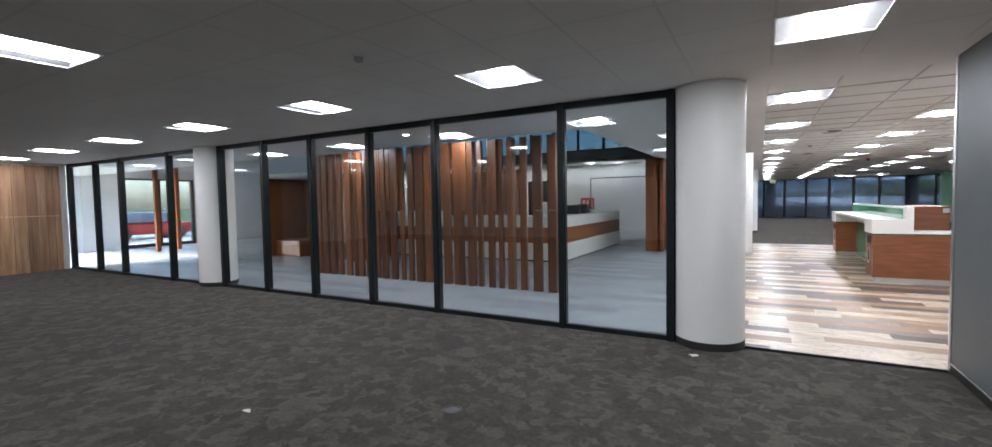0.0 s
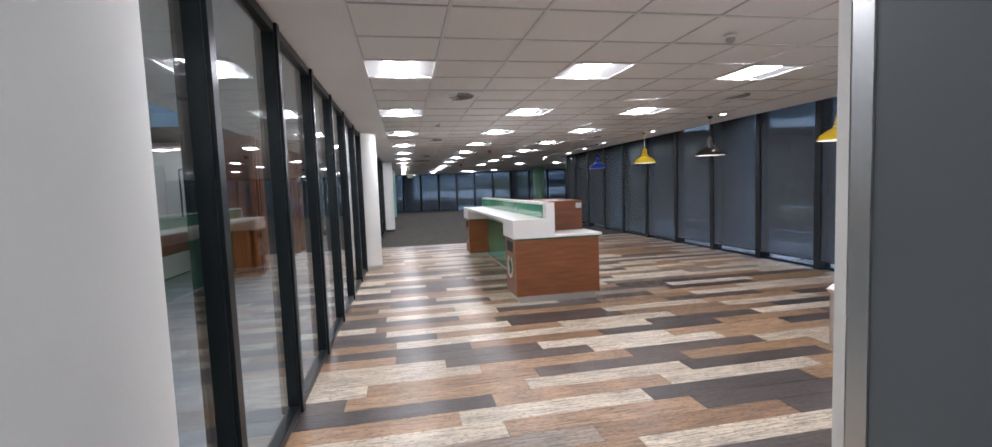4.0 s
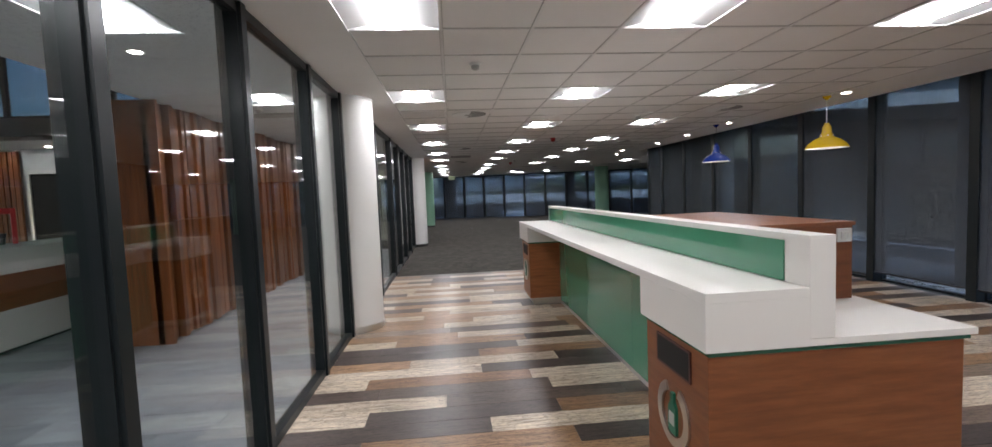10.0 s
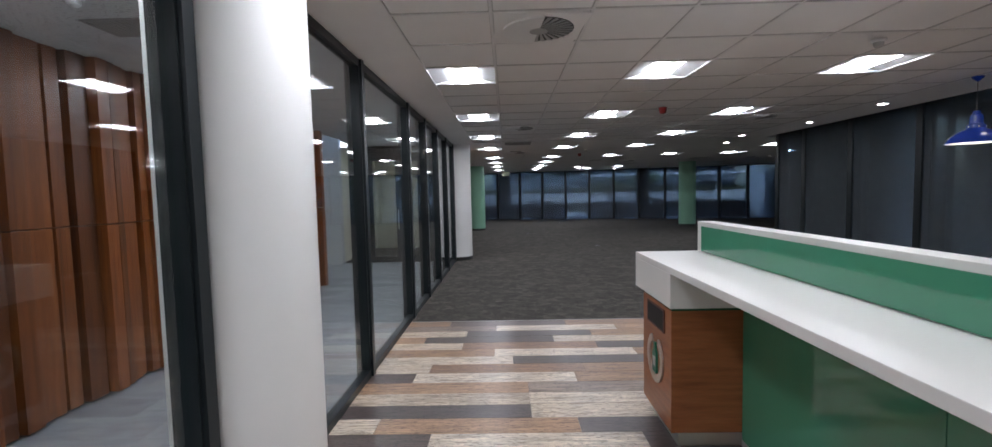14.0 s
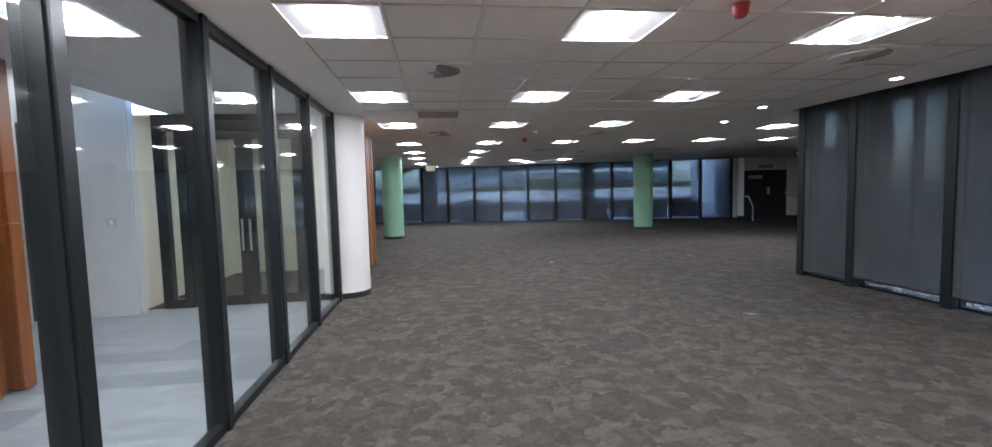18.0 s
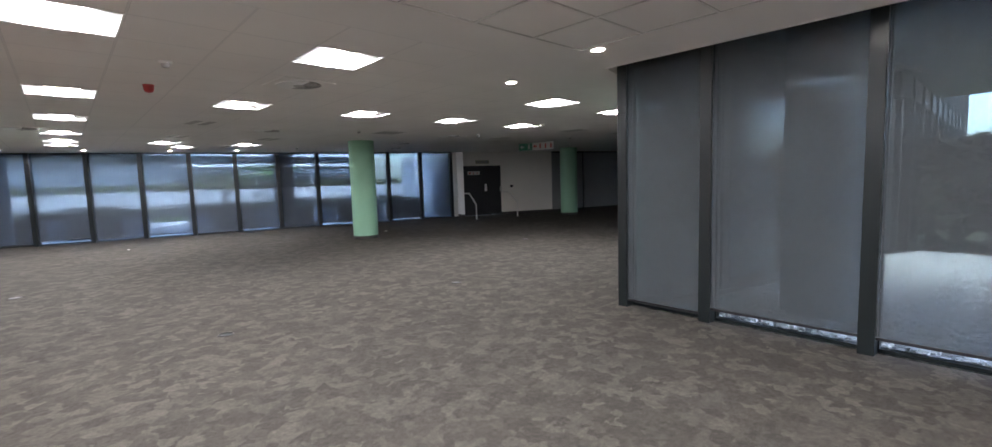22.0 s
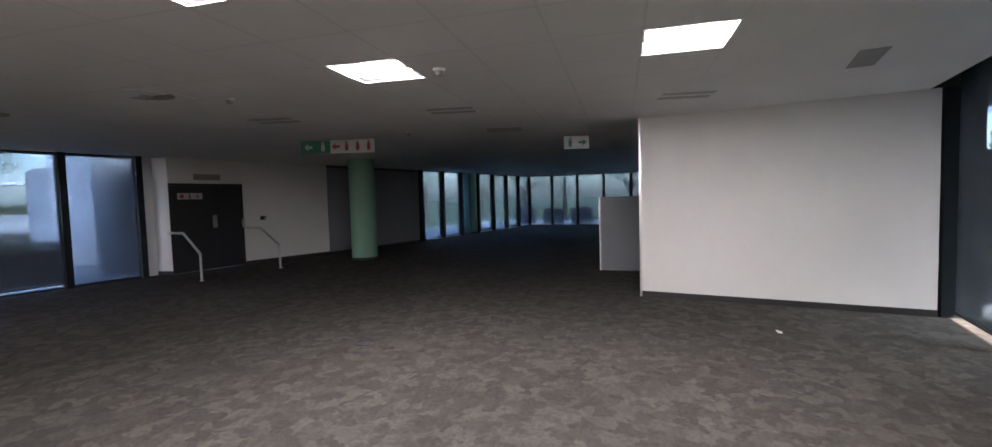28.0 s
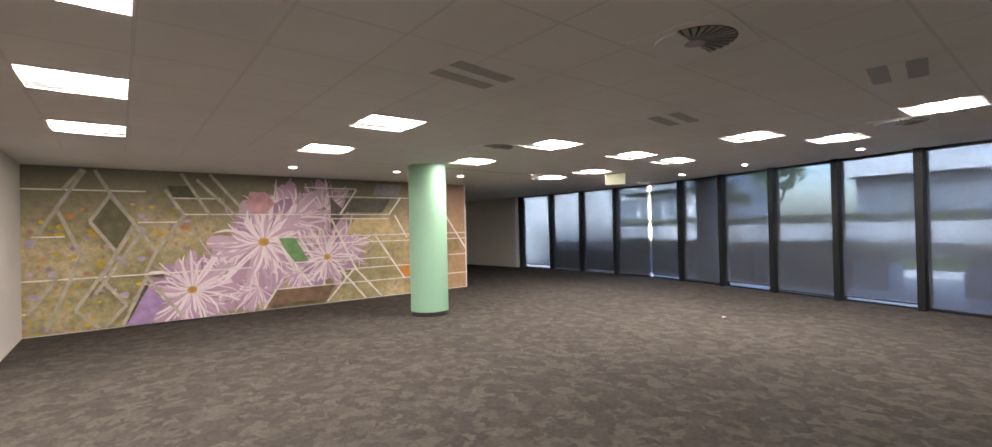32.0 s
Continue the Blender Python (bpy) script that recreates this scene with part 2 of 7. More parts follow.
M_GREYPLANK = plank_mat("grey_plank", [(0.23, 0.25, 0.285), (0.28, 0.305, 0.34), (0.21, 0.235, 0.265), (0.31, 0.335, 0.37), (0.3, 0.325, 0.36)], True, 0.3, 0.3, 0.15)
M_SUBFLOOR = mat("floor_joint", (0.03, 0.026, 0.024), 0.9)
M_TILE = plaster("mineral_tile", (0.83, 0.815, 0.8), 0.85, 0.03)
M_TBAR = mat("ceiling_grid", (0.72, 0.71, 0.7), 0.45)
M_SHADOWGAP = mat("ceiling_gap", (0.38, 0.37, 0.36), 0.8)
M_GRIDGAP = mat("ceiling_grid_gap", (0.5, 0.49, 0.475), 0.8)
M_SOFTGAP = mat("ceiling_soft_gap", (0.57, 0.56, 0.55), 0.8)
M_GYPSUM = plaster("ceiling_paint", (0.82, 0.805, 0.79), 0.7, 0.03)
M_PERFORATED = plaster("perforated_board", (0.74, 0.75, 0.76), 0.75, 0.03)
holes = node(M_PERFORATED, "ShaderNodeTexVoronoi", Scale=38.0)
wire(M_PERFORATED, coords(M_PERFORATED), holes.inputs["Vector"])
paint = principled(M_PERFORATED).inputs["Base Color"].links[0].from_socket
set_colour(M_PERFORATED, mix(M_PERFORATED, 1.0, paint, ramp(M_PERFORATED, holes.outputs["Distance"], [(0.0, (0.5, 0.51, 0.52)), (0.2, (0.5, 0.51, 0.52)), (0.28, (1, 1, 1))]), "MULTIPLY"))
M_WHITE = plaster("white_wall_paint", (0.74, 0.72, 0.68), 0.6, 0.03)
M_COOLWALL = plaster("grey_white_paint", (0.58, 0.6, 0.62), 0.6, 0.03)
M_CREAM = plaster("cream_wall_paint", (0.72, 0.69, 0.58), 0.6, 0.03)
M_GREYPAINT = plaster("grey_panel_paint", (0.105, 0.115, 0.12), 0.45, 0.05)
M_COLUMN = plaster("white_column_paint", (0.76, 0.745, 0.72), 0.5, 0.03)
M_GREENCOL = plaster("green_column_paint", (0.235, 0.44, 0.31), 0.5, 0.04)
M_BLACK = mat("black_aluminium", (0.011, 0.0145, 0.016), 0.32, 0.0, 0.24)
M_SKIRT = mat("black_skirting", (0.02, 0.019, 0.018), 0.5)
M_ALU = mat("brushed_aluminium", (0.66, 0.66, 0.65), 0.32, 1.0)
M_RAIL = mat("brushed_rail_steel", (0.66, 0.65, 0.63), 0.42, 0.7)
M_STEEL = mat("stainless_steel", (0.62, 0.6, 0.57), 0.28, 1.0)
M_GLASS = clear_glass("clear_glass")
M_OUTGLASS = clear_glass("facade_glass", (0.74, 0.79, 0.83))
M_SOLARGLASS = clear_glass("grey_blue_solar_glass", (0.53, 0.57, 0.6))
M_GREYGLASS = clear_glass("grey_tinted_glass", (0.5, 0.53, 0.55))
M_DARKGLASS = clear_glass("dark_tinted_glass", (0.12, 0.15, 0.17))
M_FIN = grain("stained_timber", (0.235, 0.072, 0.017), (0.075, 0.02, 0.006), (0.37, 0.135, 0.035), 0.34, (14, 14, 0.6))
# M_FIN darkened: the shade on the backlit screen's front is put into the colour
M_FIN_SHADED = grain("stained_timber_shaded", (0.165, 0.057, 0.019), (0.06, 0.019, 0.007), (0.29, 0.11, 0.037), 0.36, (14, 14, 0.6))
M_CLAD = grain("timber_cladding", (0.34, 0.15, 0.06), (0.16, 0.06, 0.024), (0.5, 0.28, 0.13), 0.4, (10, 10, 0.6))
M_CLADWALL = grain("weathered_cladding", (0.36, 0.21, 0.115), (0.15, 0.08, 0.045), (0.6, 0.46, 0.33), 0.5, (7, 7, 0.5))
M_LAMINATE = grain("cherry_laminate", (0.3, 0.11, 0.042), (0.17, 0.055, 0.021), (0.42, 0.175, 0.075), 0.32, (1.6, 1.6, 16))
M_SOLID = plaster("white_solid_surface", (0.69, 0.67, 0.635), 0.34, 0.015)
M_GREENGLASS = mat("green_backpainted_glass", (0.06, 0.235, 0.14), 0.06, 0.0, 0.6)
M_GREENEDGE = mat("green_glass_edge", (0.03, 0.12, 0.08), 0.15)
M_DARK = mat("painted_cavity_dark", (0.006, 0.006, 0.006), 0.7)
M_BLIND = mesh_fabric("charcoal_screen", (0.084, 0.095, 0.112), 0.36, (0.8, 0.91, 1.0))
M_BLIND5 = mesh_fabric("dark_slate_screen", (0.075, 0.084, 0.091), 0.42, (0.8, 0.92, 1.0))
M_BLIND6 = mesh_fabric("sheer_screen", (0.085, 0.097, 0.115), 0.43, (0.8, 0.91, 1.0))
M_BLIND3 = mesh_fabric("open_screen", (0.09, 0.104, 0.125), 0.43, (0.8, 0.91, 1.0))
M_PANELGREY = plaster("pinboard_fabric", (0.27, 0.28, 0.29), 0.9, 0.05)
M_YELLOW = mat("yellow_enamel", (0.62, 0.4, 0.012), 0.22)
M_BLUE = mat("blue_enamel", (0.012, 0.04, 0.28), 0.2)
M_BLACKENAMEL = mat("black_enamel", (0.012, 0.011, 0.011), 0.2)
M_LAMPINNER = mat("lamp_inner_white", (0.8, 0.79, 0.75), 0.4)
M_TROFFER = mat("light_housing_white", (0.78, 0.78, 0.77), 0.35)
M_REFLECTOR = mat("light_reflector_grey", (0.6, 0.6, 0.6), 0.5)
M_DIFFUSER = glow("lit_diffuser", (0.94, 0.96, 1.0), LAMP)
M_BULB = glow("lit_bulb", (1.0, 0.95, 0.88), 3.0)
M_SPOT = glow("lit_downlight", (1.0, 0.96, 0.92), 5.0)
M_WASH = glow("lit_wall_washer", (1.0, 0.97, 0.94), 14.0)
M_VENT = mat("vent_grey", (0.4, 0.395, 0.385), 0.5)
M_VENTDARK = mat("vent_slot", (0.03, 0.03, 0.03), 0.8)
M_REDBRIGHT = mat("bright_red_plastic", (0.62, 0.02, 0.02), 0.3)
M_RED = mat("red_plastic", (0.3, 0.018, 0.018), 0.35)
M_SIGNCREAM = mat("sign_cream", (0.66, 0.64, 0.5), 0.4)
# cream darkened: the dim light on these signs is put into the colour
M_SIGNDIM = mat("sign_cream_dimmed", (0.26, 0.28, 0.19), 0.5)
M_SIGNGREEN = mat("sign_green", (0.015, 0.13, 0.075), 0.4)
M_SIGNWHITE = mat("sign_white", (0.44, 0.44, 0.42), 0.4)
M_SIGNRED = mat("sign_red", (0.36, 0.035, 0.025), 0.4)
M_DOORGREY = plaster("dark_door_paint", (0.03, 0.031, 0.034), 0.45, 0.05)
M_SCREENBLACK = mat("black_plastic", (0.015, 0.015, 0.017), 0.35)
M_PAPER = mat("white_paper", (0.75, 0.75, 0.73), 0.7)
M_SCRAP = mat("pale_scrap", (0.6, 0.58, 0.52), 0.8)
M_CONCRETE = speckle("concrete", [(0.3, (0.3, 0.3, 0.29)), (0.7, (0.42, 0.42, 0.41))], 6)
M_WHITEWALL = speckle("white_render", [(0.3, (0.5, 0.52, 0.55)), (0.7, (0.6, 0.62, 0.64))], 5, relief=0.1)
M_SLAB = speckle("pale_slab", [(0.3, (0.46, 0.48, 0.5)), (0.7, (0.58, 0.6, 0.62))], 9, relief=0.1)
M_FENCEDIM = plaster("pale_grey_garden_wall", (0.36, 0.38, 0.41), 0.7, 0.06)
M_PAVING = speckle("pale_paving", [(0.3, (0.34, 0.35, 0.36)), (0.7, (0.46, 0.47, 0.47))], 14)
M_GRAVEL = speckle("pebbles", [(0.32, (0.07, 0.068, 0.064)), (0.6, (0.3, 0.29, 0.27))], 24, relief=1.0)
M_PEBBLE = leafy("pale_pebble", (0.32, 0.3, 0.27), (0.66, 0.63, 0.58))
M_LAWN = speckle("lawn", [(0.3, (0.035, 0.058, 0.022)), (0.7, (0.075, 0.1, 0.042))], 40)
M_LEAF = leafy("green_leaves", (0.03, 0.07, 0.022), (0.09, 0.17, 0.05))
M_LEAF2 = leafy("olive_leaves", (0.04, 0.055, 0.022), (0.11, 0.13, 0.055))
M_DARKLEAF = leafy("dark_shrub_leaves", (0.018, 0.022, 0.018), (0.06, 0.06, 0.04))
principled(M_DARKLEAF).inputs["Roughness"].default_value = 0.9
principled(M_DARKLEAF).inputs["Specular IOR Level"].default_value = 0.1
M_BARK = speckle("bark", [(0.3, (0.1, 0.075, 0.055)), (0.7, (0.2, 0.16, 0.12))], 20)
M_DECK = grain("grey_decking", (0.46, 0.455, 0.45), (0.36, 0.35, 0.345), (0.55, 0.545, 0.54), 0.7, (0.6, 10, 10))
M_BENCHWOOD = grain("red_brown_board", (0.13, 0.05, 0.042), (0.08, 0.03, 0.024), (0.18, 0.075, 0.06), 0.5, (10, 0.6, 10))
M_PLANTER = plaster("charcoal_planter", (0.07, 0.072, 0.08), 0.6, 0.1)
M_WINGGLASS = mat("dark_wing_glass", (0.028, 0.036, 0.045), 0.15)
M_FARGLASS = mat("far_window_glass", (0.12, 0.155, 0.2), 0.2)
M_FARWHITE = plaster("far_white_cladding", (0.5, 0.53, 0.57), 0.6, 0.05)
M_FARGREY = plaster("far_grey_cladding", (0.22, 0.24, 0.26), 0.6, 0.06)
M_FENCE = mat("fence_grey_metal", (0.06, 0.058, 0.056), 0.5)
M_CARRED = mat("red_car_paint", (0.4, 0.02, 0.015), 0.25)

# building blocks -------------------------------------------------------------


def cube(bm, x0, x1, y0, y1, z0, z1):
    v = [bm.verts.new(p) for p in ((x0, y0, z0), (x1, y0, z0), (x1, y1, z0), (x0, y1, z0), (x0, y0, z1), (x1, y0, z1), (x1, y1, z1), (x0, y1, z1))]
    for f in ((0, 3, 2, 1), (4, 5, 6, 7), (0, 1, 5, 4), (1, 2, 6, 5), (2, 3, 7, 6), (3, 0, 4, 7)):
        bm.faces.new([v[i] for i in f])
    return v


def boxes(*specs, bevel=0.0):
    bm = bmesh.new()
    for s in specs:
        cube(bm, *s)
    if bevel:
        bmesh.ops.bevel(bm, geom=bm.edges[:], offset=bevel, segments=2, profile=0.6, affect="EDGES")
    return bm


def prism(pts, z0, z1):
    """An upright prism over a plan outline, given anticlockwise."""
    bm = bmesh.new()
    lo = [bm.verts.new((x, y, z0)) for x, y in pts]
    hi = [bm.verts.new((x, y, z1)) for x, y in pts]
    bm.faces.new(lo[::-1])
    bm.faces.new(hi)
    for i in range(len(pts)):
        j = (i + 1) % len(pts)
        bm.faces.new((lo[i], lo[j], hi[j], hi[i]))
    return bm


def lathe(profile, n=32, cap=True):
    """A turned body from (radius, z) pairs."""
    bm = bmesh.new()
    rings = []
    for r, z in profile:
        rings.append([bm.verts.new((r * math.cos(2 * math.pi * k / n), r * math.sin(2 * math.pi * k / n), z)) for k in range(n)])
    for a, b in zip(rings, rings[1:]):
        for k in range(n):
            bm.faces.new((a[k], a[(k + 1) % n], b[(k + 1) % n], b[k]))
    if cap:
        bm.faces.new(rings[0][::-1])
        bm.faces.new(rings[-1])
    return bm


def tube(pts, r, n=8):
    """A round bar along a line of points."""
    bm = bmesh.new()
    rings = []
    pts = [Vector(p) for p in pts]
    for i, p in enumerate(pts):
        d = (pts[min(i + 1, len(pts) - 1)] - pts[max(i - 1, 0)]).normalized()
        u = d.cross(Vector((0, 0, 1))) if abs(d.z) < 0.95 else d.cross(Vector((1, 0, 0)))
        u.normalize()
        w = d.cross(u)
        rings.append([bm.verts.new(p + r * (math.cos(2 * math.pi * k / n) * u + math.sin(2 * math.pi * k / n) * w)) for k in range(n)])
    for a, b in zip(rings, rings[1:]):
        for k in range(n):
            bm.faces.new((a[k], a[(k + 1) % n], b[(k + 1) % n], b[k]))
    bm.faces.new(rings[0][::-1])
    bm.faces.new(rings[-1])
    bmesh.ops.recalc_face_normals(bm, faces=bm.faces[:])
    return bm


def mesh_of(name, bm, material, smooth=False):
    me = bpy.data.meshes.new(name)
    bm.normal_update()
    bm.to_mesh(me)
    bm.free()
    for m in material if isinstance(material, (list, tuple)) else (material,):
        me.materials.append(m)
    if smooth:
        for p in me.polygons:
            p.use_smooth = True
        me.set_sharp_from_angle(angle=radians(40))
    return me


def part(name, bm, material, parent, label="", smooth=False):
    ob = new(name, mesh_of(name, bm, material, smooth))
    ob.parent = parent
    if label:
        ob["label"] = label
    return ob


def solid(name, bm, material, label="", category="", group="", kind="", smooth=False):
    return tagged(new(name, mesh_of(name, bm, material, smooth)), label, category, group, kind)


def thing(name, m, label, category, group="", kind=""):
    ob = new(name)
    ob.empty_display_size = 0.1
    ob.matrix_world = m
    return tagged(ob, label, category, group, kind)


def structure(name, bm, material, label, category="wall", smooth=False):
    return solid(name, bm, material, label, category, kind="structure", smooth=smooth)


def strip(p0, p1, depth, side=1):
    """Plan outline of a wall from p0 to p1, with its thickness to the left (1) or right (-1)."""
    a, b = Vector(p0), Vector(p1)
    d = (b - a).normalized()
    n = Vector((-d.y, d.x)) * side * depth
    pts = [a, b, b + n, a + n]
    return [tuple(p) for p in (pts if side > 0 else pts[::-1])]


def wall(name, p0, p1, z0, z1, material, label, depth=0.12, side=1, skirt=None):
    w = structure(name, prism(strip(p0, p1, depth, side), z0, z1), material, label)
    if skirt:
        s = structure("baseboard", prism(strip(p0, p1, 0.012, -side), z0, z0 + 0.08), skirt, "black skirting board along the foot of the wall", "skirting")
    return w


# the setting: levels and grids -----------------------------------------------
C = 2.583                       # ceiling height
TY0, TY = 6.006, 0.6075         # ceiling grid along the hall

EDGE = 6.42                     # where the ceiling stops short of the blinds
TOP = C + 0.42                  # head of the facade, up in the blind pocket
HALL_X = [-0.5] + [0.06 + 0.62 * k for k in range(10)] + [6.95]
NORTH_X = [5.574 + 0.6113 * k for k in range(-26, 43)]
ALL_Y = [TY0 + TY * k for k in range(-2, 56)]
NORTH_Y = [v - 0.03 for v in ALL_Y]
SOUTH_X = [0.0787 + 0.6025 * k for k in range(-27, 26)]
SOUTH_Y = [3.449 + 0.6025 * k for k in range(-20, 4)]

REGIONS = {
    "south": [(-15.0, -7.0), (14.0, -7.0), (14.0, 5.1), (-15.0, 5.1)],
    "cross": [(EDGE, 5.1), (14.0, 5.1), (14.0, 5.3), (EDGE, 5.3)],
    "hall": [(-0.5, 5.1), (EDGE, 5.1), (EDGE, 22.05), (-0.5, 22.05)],
    "north": [(-0.42, 22.05), (EDGE, 22.05), (13.07, 24.1), (14.0, 34.6), (-0.6, 38.5)],
    "northwest": [(-3.2, 25.25), (-0.42, 25.25), (-0.6, 33.4), (-3.2, 33.4)],
    "corridor": [(-9.4, 33.4), (-0.6, 33.4), (-0.6, 38.5), (-9.4, 38.6)],
    "corner": [(6.95, 22.21), (12.49, 20.97), (13.07, 24.1)],
    "east": [(13.07, 24.1), (13.07, 22.6), (30.2, 22.6), (30.9, 29.5), (14.0, 34.6)],
}
LIT = {
    # past the first row all but one are unseen, added to light the hall
    "south": [(0.38 - 2.41 * k, 3.75) for k in range(-4, 7)] + [(0.38 - 2.41 * k, 1.34) for k in (-4, -2, 0, 2, 4, 6)] + [(0.38 - 2.41 * k, -1.07) for k in (-3, -1, 1, 3, 5)] + [(0.38 - 2.41 * k, -3.5) for k in (-2, 0, 2)],
    "hall": [(x, TY0 + TY * (0.5 + 4 * k)) for x in (0.37, 2.23, 4.09) for k in range(7)],
    "north": [(x, TY0 - 0.03 + TY * (0.5 + 4 * 7)) for x in (0.38, 2.22, 4.05)] + [(x, TY0 - 0.03 + TY * 29.5) for x in (7.71, 9.55)]
             + [(x, TY0 - 0.03 + TY * 33.5) for x in (0.38, 2.22, 4.05, 5.88, 7.71, 9.55)]
             + [(x, TY0 - 0.03 + TY * 37.5) for x in (0.38, 2.22)] + [(x, TY0 - 0.03 + TY * 41.5) for x in (0.38, 2.22)]
             + [(x, TY0 - 0.03 + TY * 44.5) for x in (2.22, 4.05, 5.88)] + [(x, TY0 - 0.03 + TY * 46.5) for x in (0.38, 2.22, 4.66)],
    "corridor": [(-0.84, TY0 - 0.03 + TY * 46.5)],
    "northwest": [], "cross": [], "corner": [], "east": [],
}


def clip(poly, a, b):
    """What of a polygon lies left of the line from a to b."""
    out = []
    for i, p in enumerate(poly):
        q = poly[(i + 1) % len(poly)]
        sp = (b[0] - a[0]) * (p[1] - a[1]) - (b[1] - a[1]) * (p[0] - a[0])
        sq = (b[0] - a[0]) * (q[1] - a[1]) - (b[1] - a[1]) * (q[0] - a[0])
        if sp >= 0:
            out.append(p)
        if (sp >= 0) != (sq >= 0):
            t = sp / (sp - sq)
            out.append((p[0] + t * (q[0] - p[0]), p[1] + t * (q[1] - p[1])))
    return out


def area(poly):
    return 0.5 * sum(p[0] * q[1] - q[0] * p[1] for p, q in zip(poly, poly[1:] + poly[:1]))


def tile_zone(region, x, y):
    """Whether a lay-in tile, not plain board, closes the grid there."""
    if region == "south":
        return y < 4.4
    if region == "hall":
        return 0.06 < x < 5.64 and y > 5.4
    if region == "north":
        edge = 38.0 - 0.268 * (x + 0.4)
        return y < edge - 1.1 and not (x > 5.0 and y < 23.5 - 0.0 * x) and x > 0.05
    if region in ("corridor", "northwest"):
        return x > -1.0 and y < 36.6
    if region == "east":
        return True
    return False


def build_ceiling():
    verts, faces, slots = [], [], []

    def face(pts, slot):
        k = len(verts)
        verts.extend(pts)
        faces.append(list(range(k, k + len(pts)))[::-1])
        slots.append(slot)

    placed = []
    for region, outline in REGIONS.items():
        xs, ys = {"south": (SOUTH_X, SOUTH_Y), "hall": (HALL_X, ALL_Y)}.get(region, (NORTH_X, NORTH_Y))
        holes = set()
        for lx, ly in LIT[region]:
            i = min(range(len(xs) - 1), key=lambda i: abs((xs[i] + xs[i + 1]) / 2 - lx))
            j = min(range(len(ys) - 1), key=lambda j: abs((ys[j] + ys[j + 1]) / 2 - ly))
            holes.add((i, j))
            placed.append(((xs[i] + xs[i + 1]) / 2, (ys[j] + ys[j + 1]) / 2, xs[i + 1] - xs[i], ys[j + 1] - ys[j]))
        for i in range(len(xs) - 1):
            for j in range(len(ys) - 1):
                if (i, j) in holes:
                    continue
                x0, x1, y0, y1 = xs[i], xs[i + 1], ys[j], ys[j + 1]
                poly = [(x0, y0), (x1, y0), (x1, y1), (x0, y1)]
                for a, b in zip(outline, outline[1:] + outline[:1]):
                    poly = clip(poly, a, b) if poly else poly
                if len(poly) < 3 or area(poly) < 1e-4:
                    continue
                whole = abs(area(poly) - (x1 - x0) * (y1 - y0)) < 1e-4
                if whole and tile_zone(region, (x0 + x1) / 2, (y0 + y1) / 2):
                    w, g, dark = (0.01, 0.014, 2) if region == "hall" else (0.006, 0.008, 4)
                    lift = 0.009 if region == "hall" else 0.0
                    for (a, b, z0), (c, d, z1), s in ((((0.0, 0.0, C)), (w, w, C), 1), ((w, w, C), (g, g, C + lift), dark)):
                        o = [(x0 + a, y0 + a, z0), (x1 - a, y0 + a, z0), (x1 - a, y1 - a, z0), (x0 + a, y1 - a, z0)]
                        n = [(x0 + c, y0 + c, z1), (x1 - c, y0 + c, z1), (x1 - c, y1 - c, z1), (x0 + c, y1 - c, z1)]
                        for k in range(4):
                            face([o[k], o[(k + 1) % 4], n[(k + 1) % 4], n[k]], s)
                    sag = random.uniform(-0.0015, 0.0015) if region == "hall" else 0.0
                    face([(x0 + g, y0 + g, C + lift + sag), (x1 - g, y0 + g, C + lift), (x1 - g, y1 - g, C + lift - sag), (x0 + g, y1 - g, C + lift)], 0)
                else:
                    face([(x, y, C) for x, y in poly], 3)
    me = bpy.data.meshes.new("ceiling")
    me.from_pydata(verts, [], faces)
    for m in (M_TILE, M_TBAR, M_GRIDGAP, M_GYPSUM, M_SOFTGAP):
        me.materials.append(m)
    for p, s in zip(me.polygons, slots):
        p.material_index = s
    tagged(new("ceiling", me), "suspended ceiling of white lay-in tiles with plain painted borders", "ceiling", kind="structure")
    return placed


LIGHTS = build_ceiling()

# slab over the ceiling, so that no daylight leaks in
structure("ceiling_slab", prism([(-15.3, -7.2), (14.2, -7.2), (14.2, 5.2), (EDGE, 5.25), (EDGE, 22.05), (6.95, 22.21), (12.49, 20.97), (13.1, 22.4), (31.2, 22.4), (31.4, 29.6),
                                 (13.95, 35.0), (-0.6, 38.8), (-9.6, 38.9), (-9.6, 33.3), (-3.2, 33.3), (-3.2, 24.9), (-0.5, 24.9), (-0.5, 5.35), (-15.3, 5.05)], C + 0.16, C + 0.4),
          M_CONCRETE, "concrete slab over the suspended ceiling", "ceiling")

# blind pocket between ceiling edge and facade
POCKET = [(EDGE, 5.3), (EDGE, 22.05), (6.95, 22.21), (12.49, 20.97)]
for a, b in zip(POCKET, POCKET[1:]):
    structure("trim", prism(strip(a, b, 0.02, 1), C - 0.004, TOP), M_GYPSUM, "painted upstand of the ceiling beside the blind pocket", "ceiling")
structure("ceiling_pocket", prism([(6.4, 5.2), (7.1, 5.2), (7.1, 21.55), (12.8, 20.2), (13.05, 22.3), (12.5, 21.0), (6.95, 22.24), (6.4, 22.08)], TOP, TOP + 0.1), M_SKIRT, "dark lid over the blind pocket", "ceiling")
structure("trim", boxes((6.4, 7.0, 5.28, 5.42, C - 0.1, TOP), (12.3, 12.7, 20.4, 21.1, C, TOP)), M_SKIRT, "dark end of the blind pocket", "ceiling")

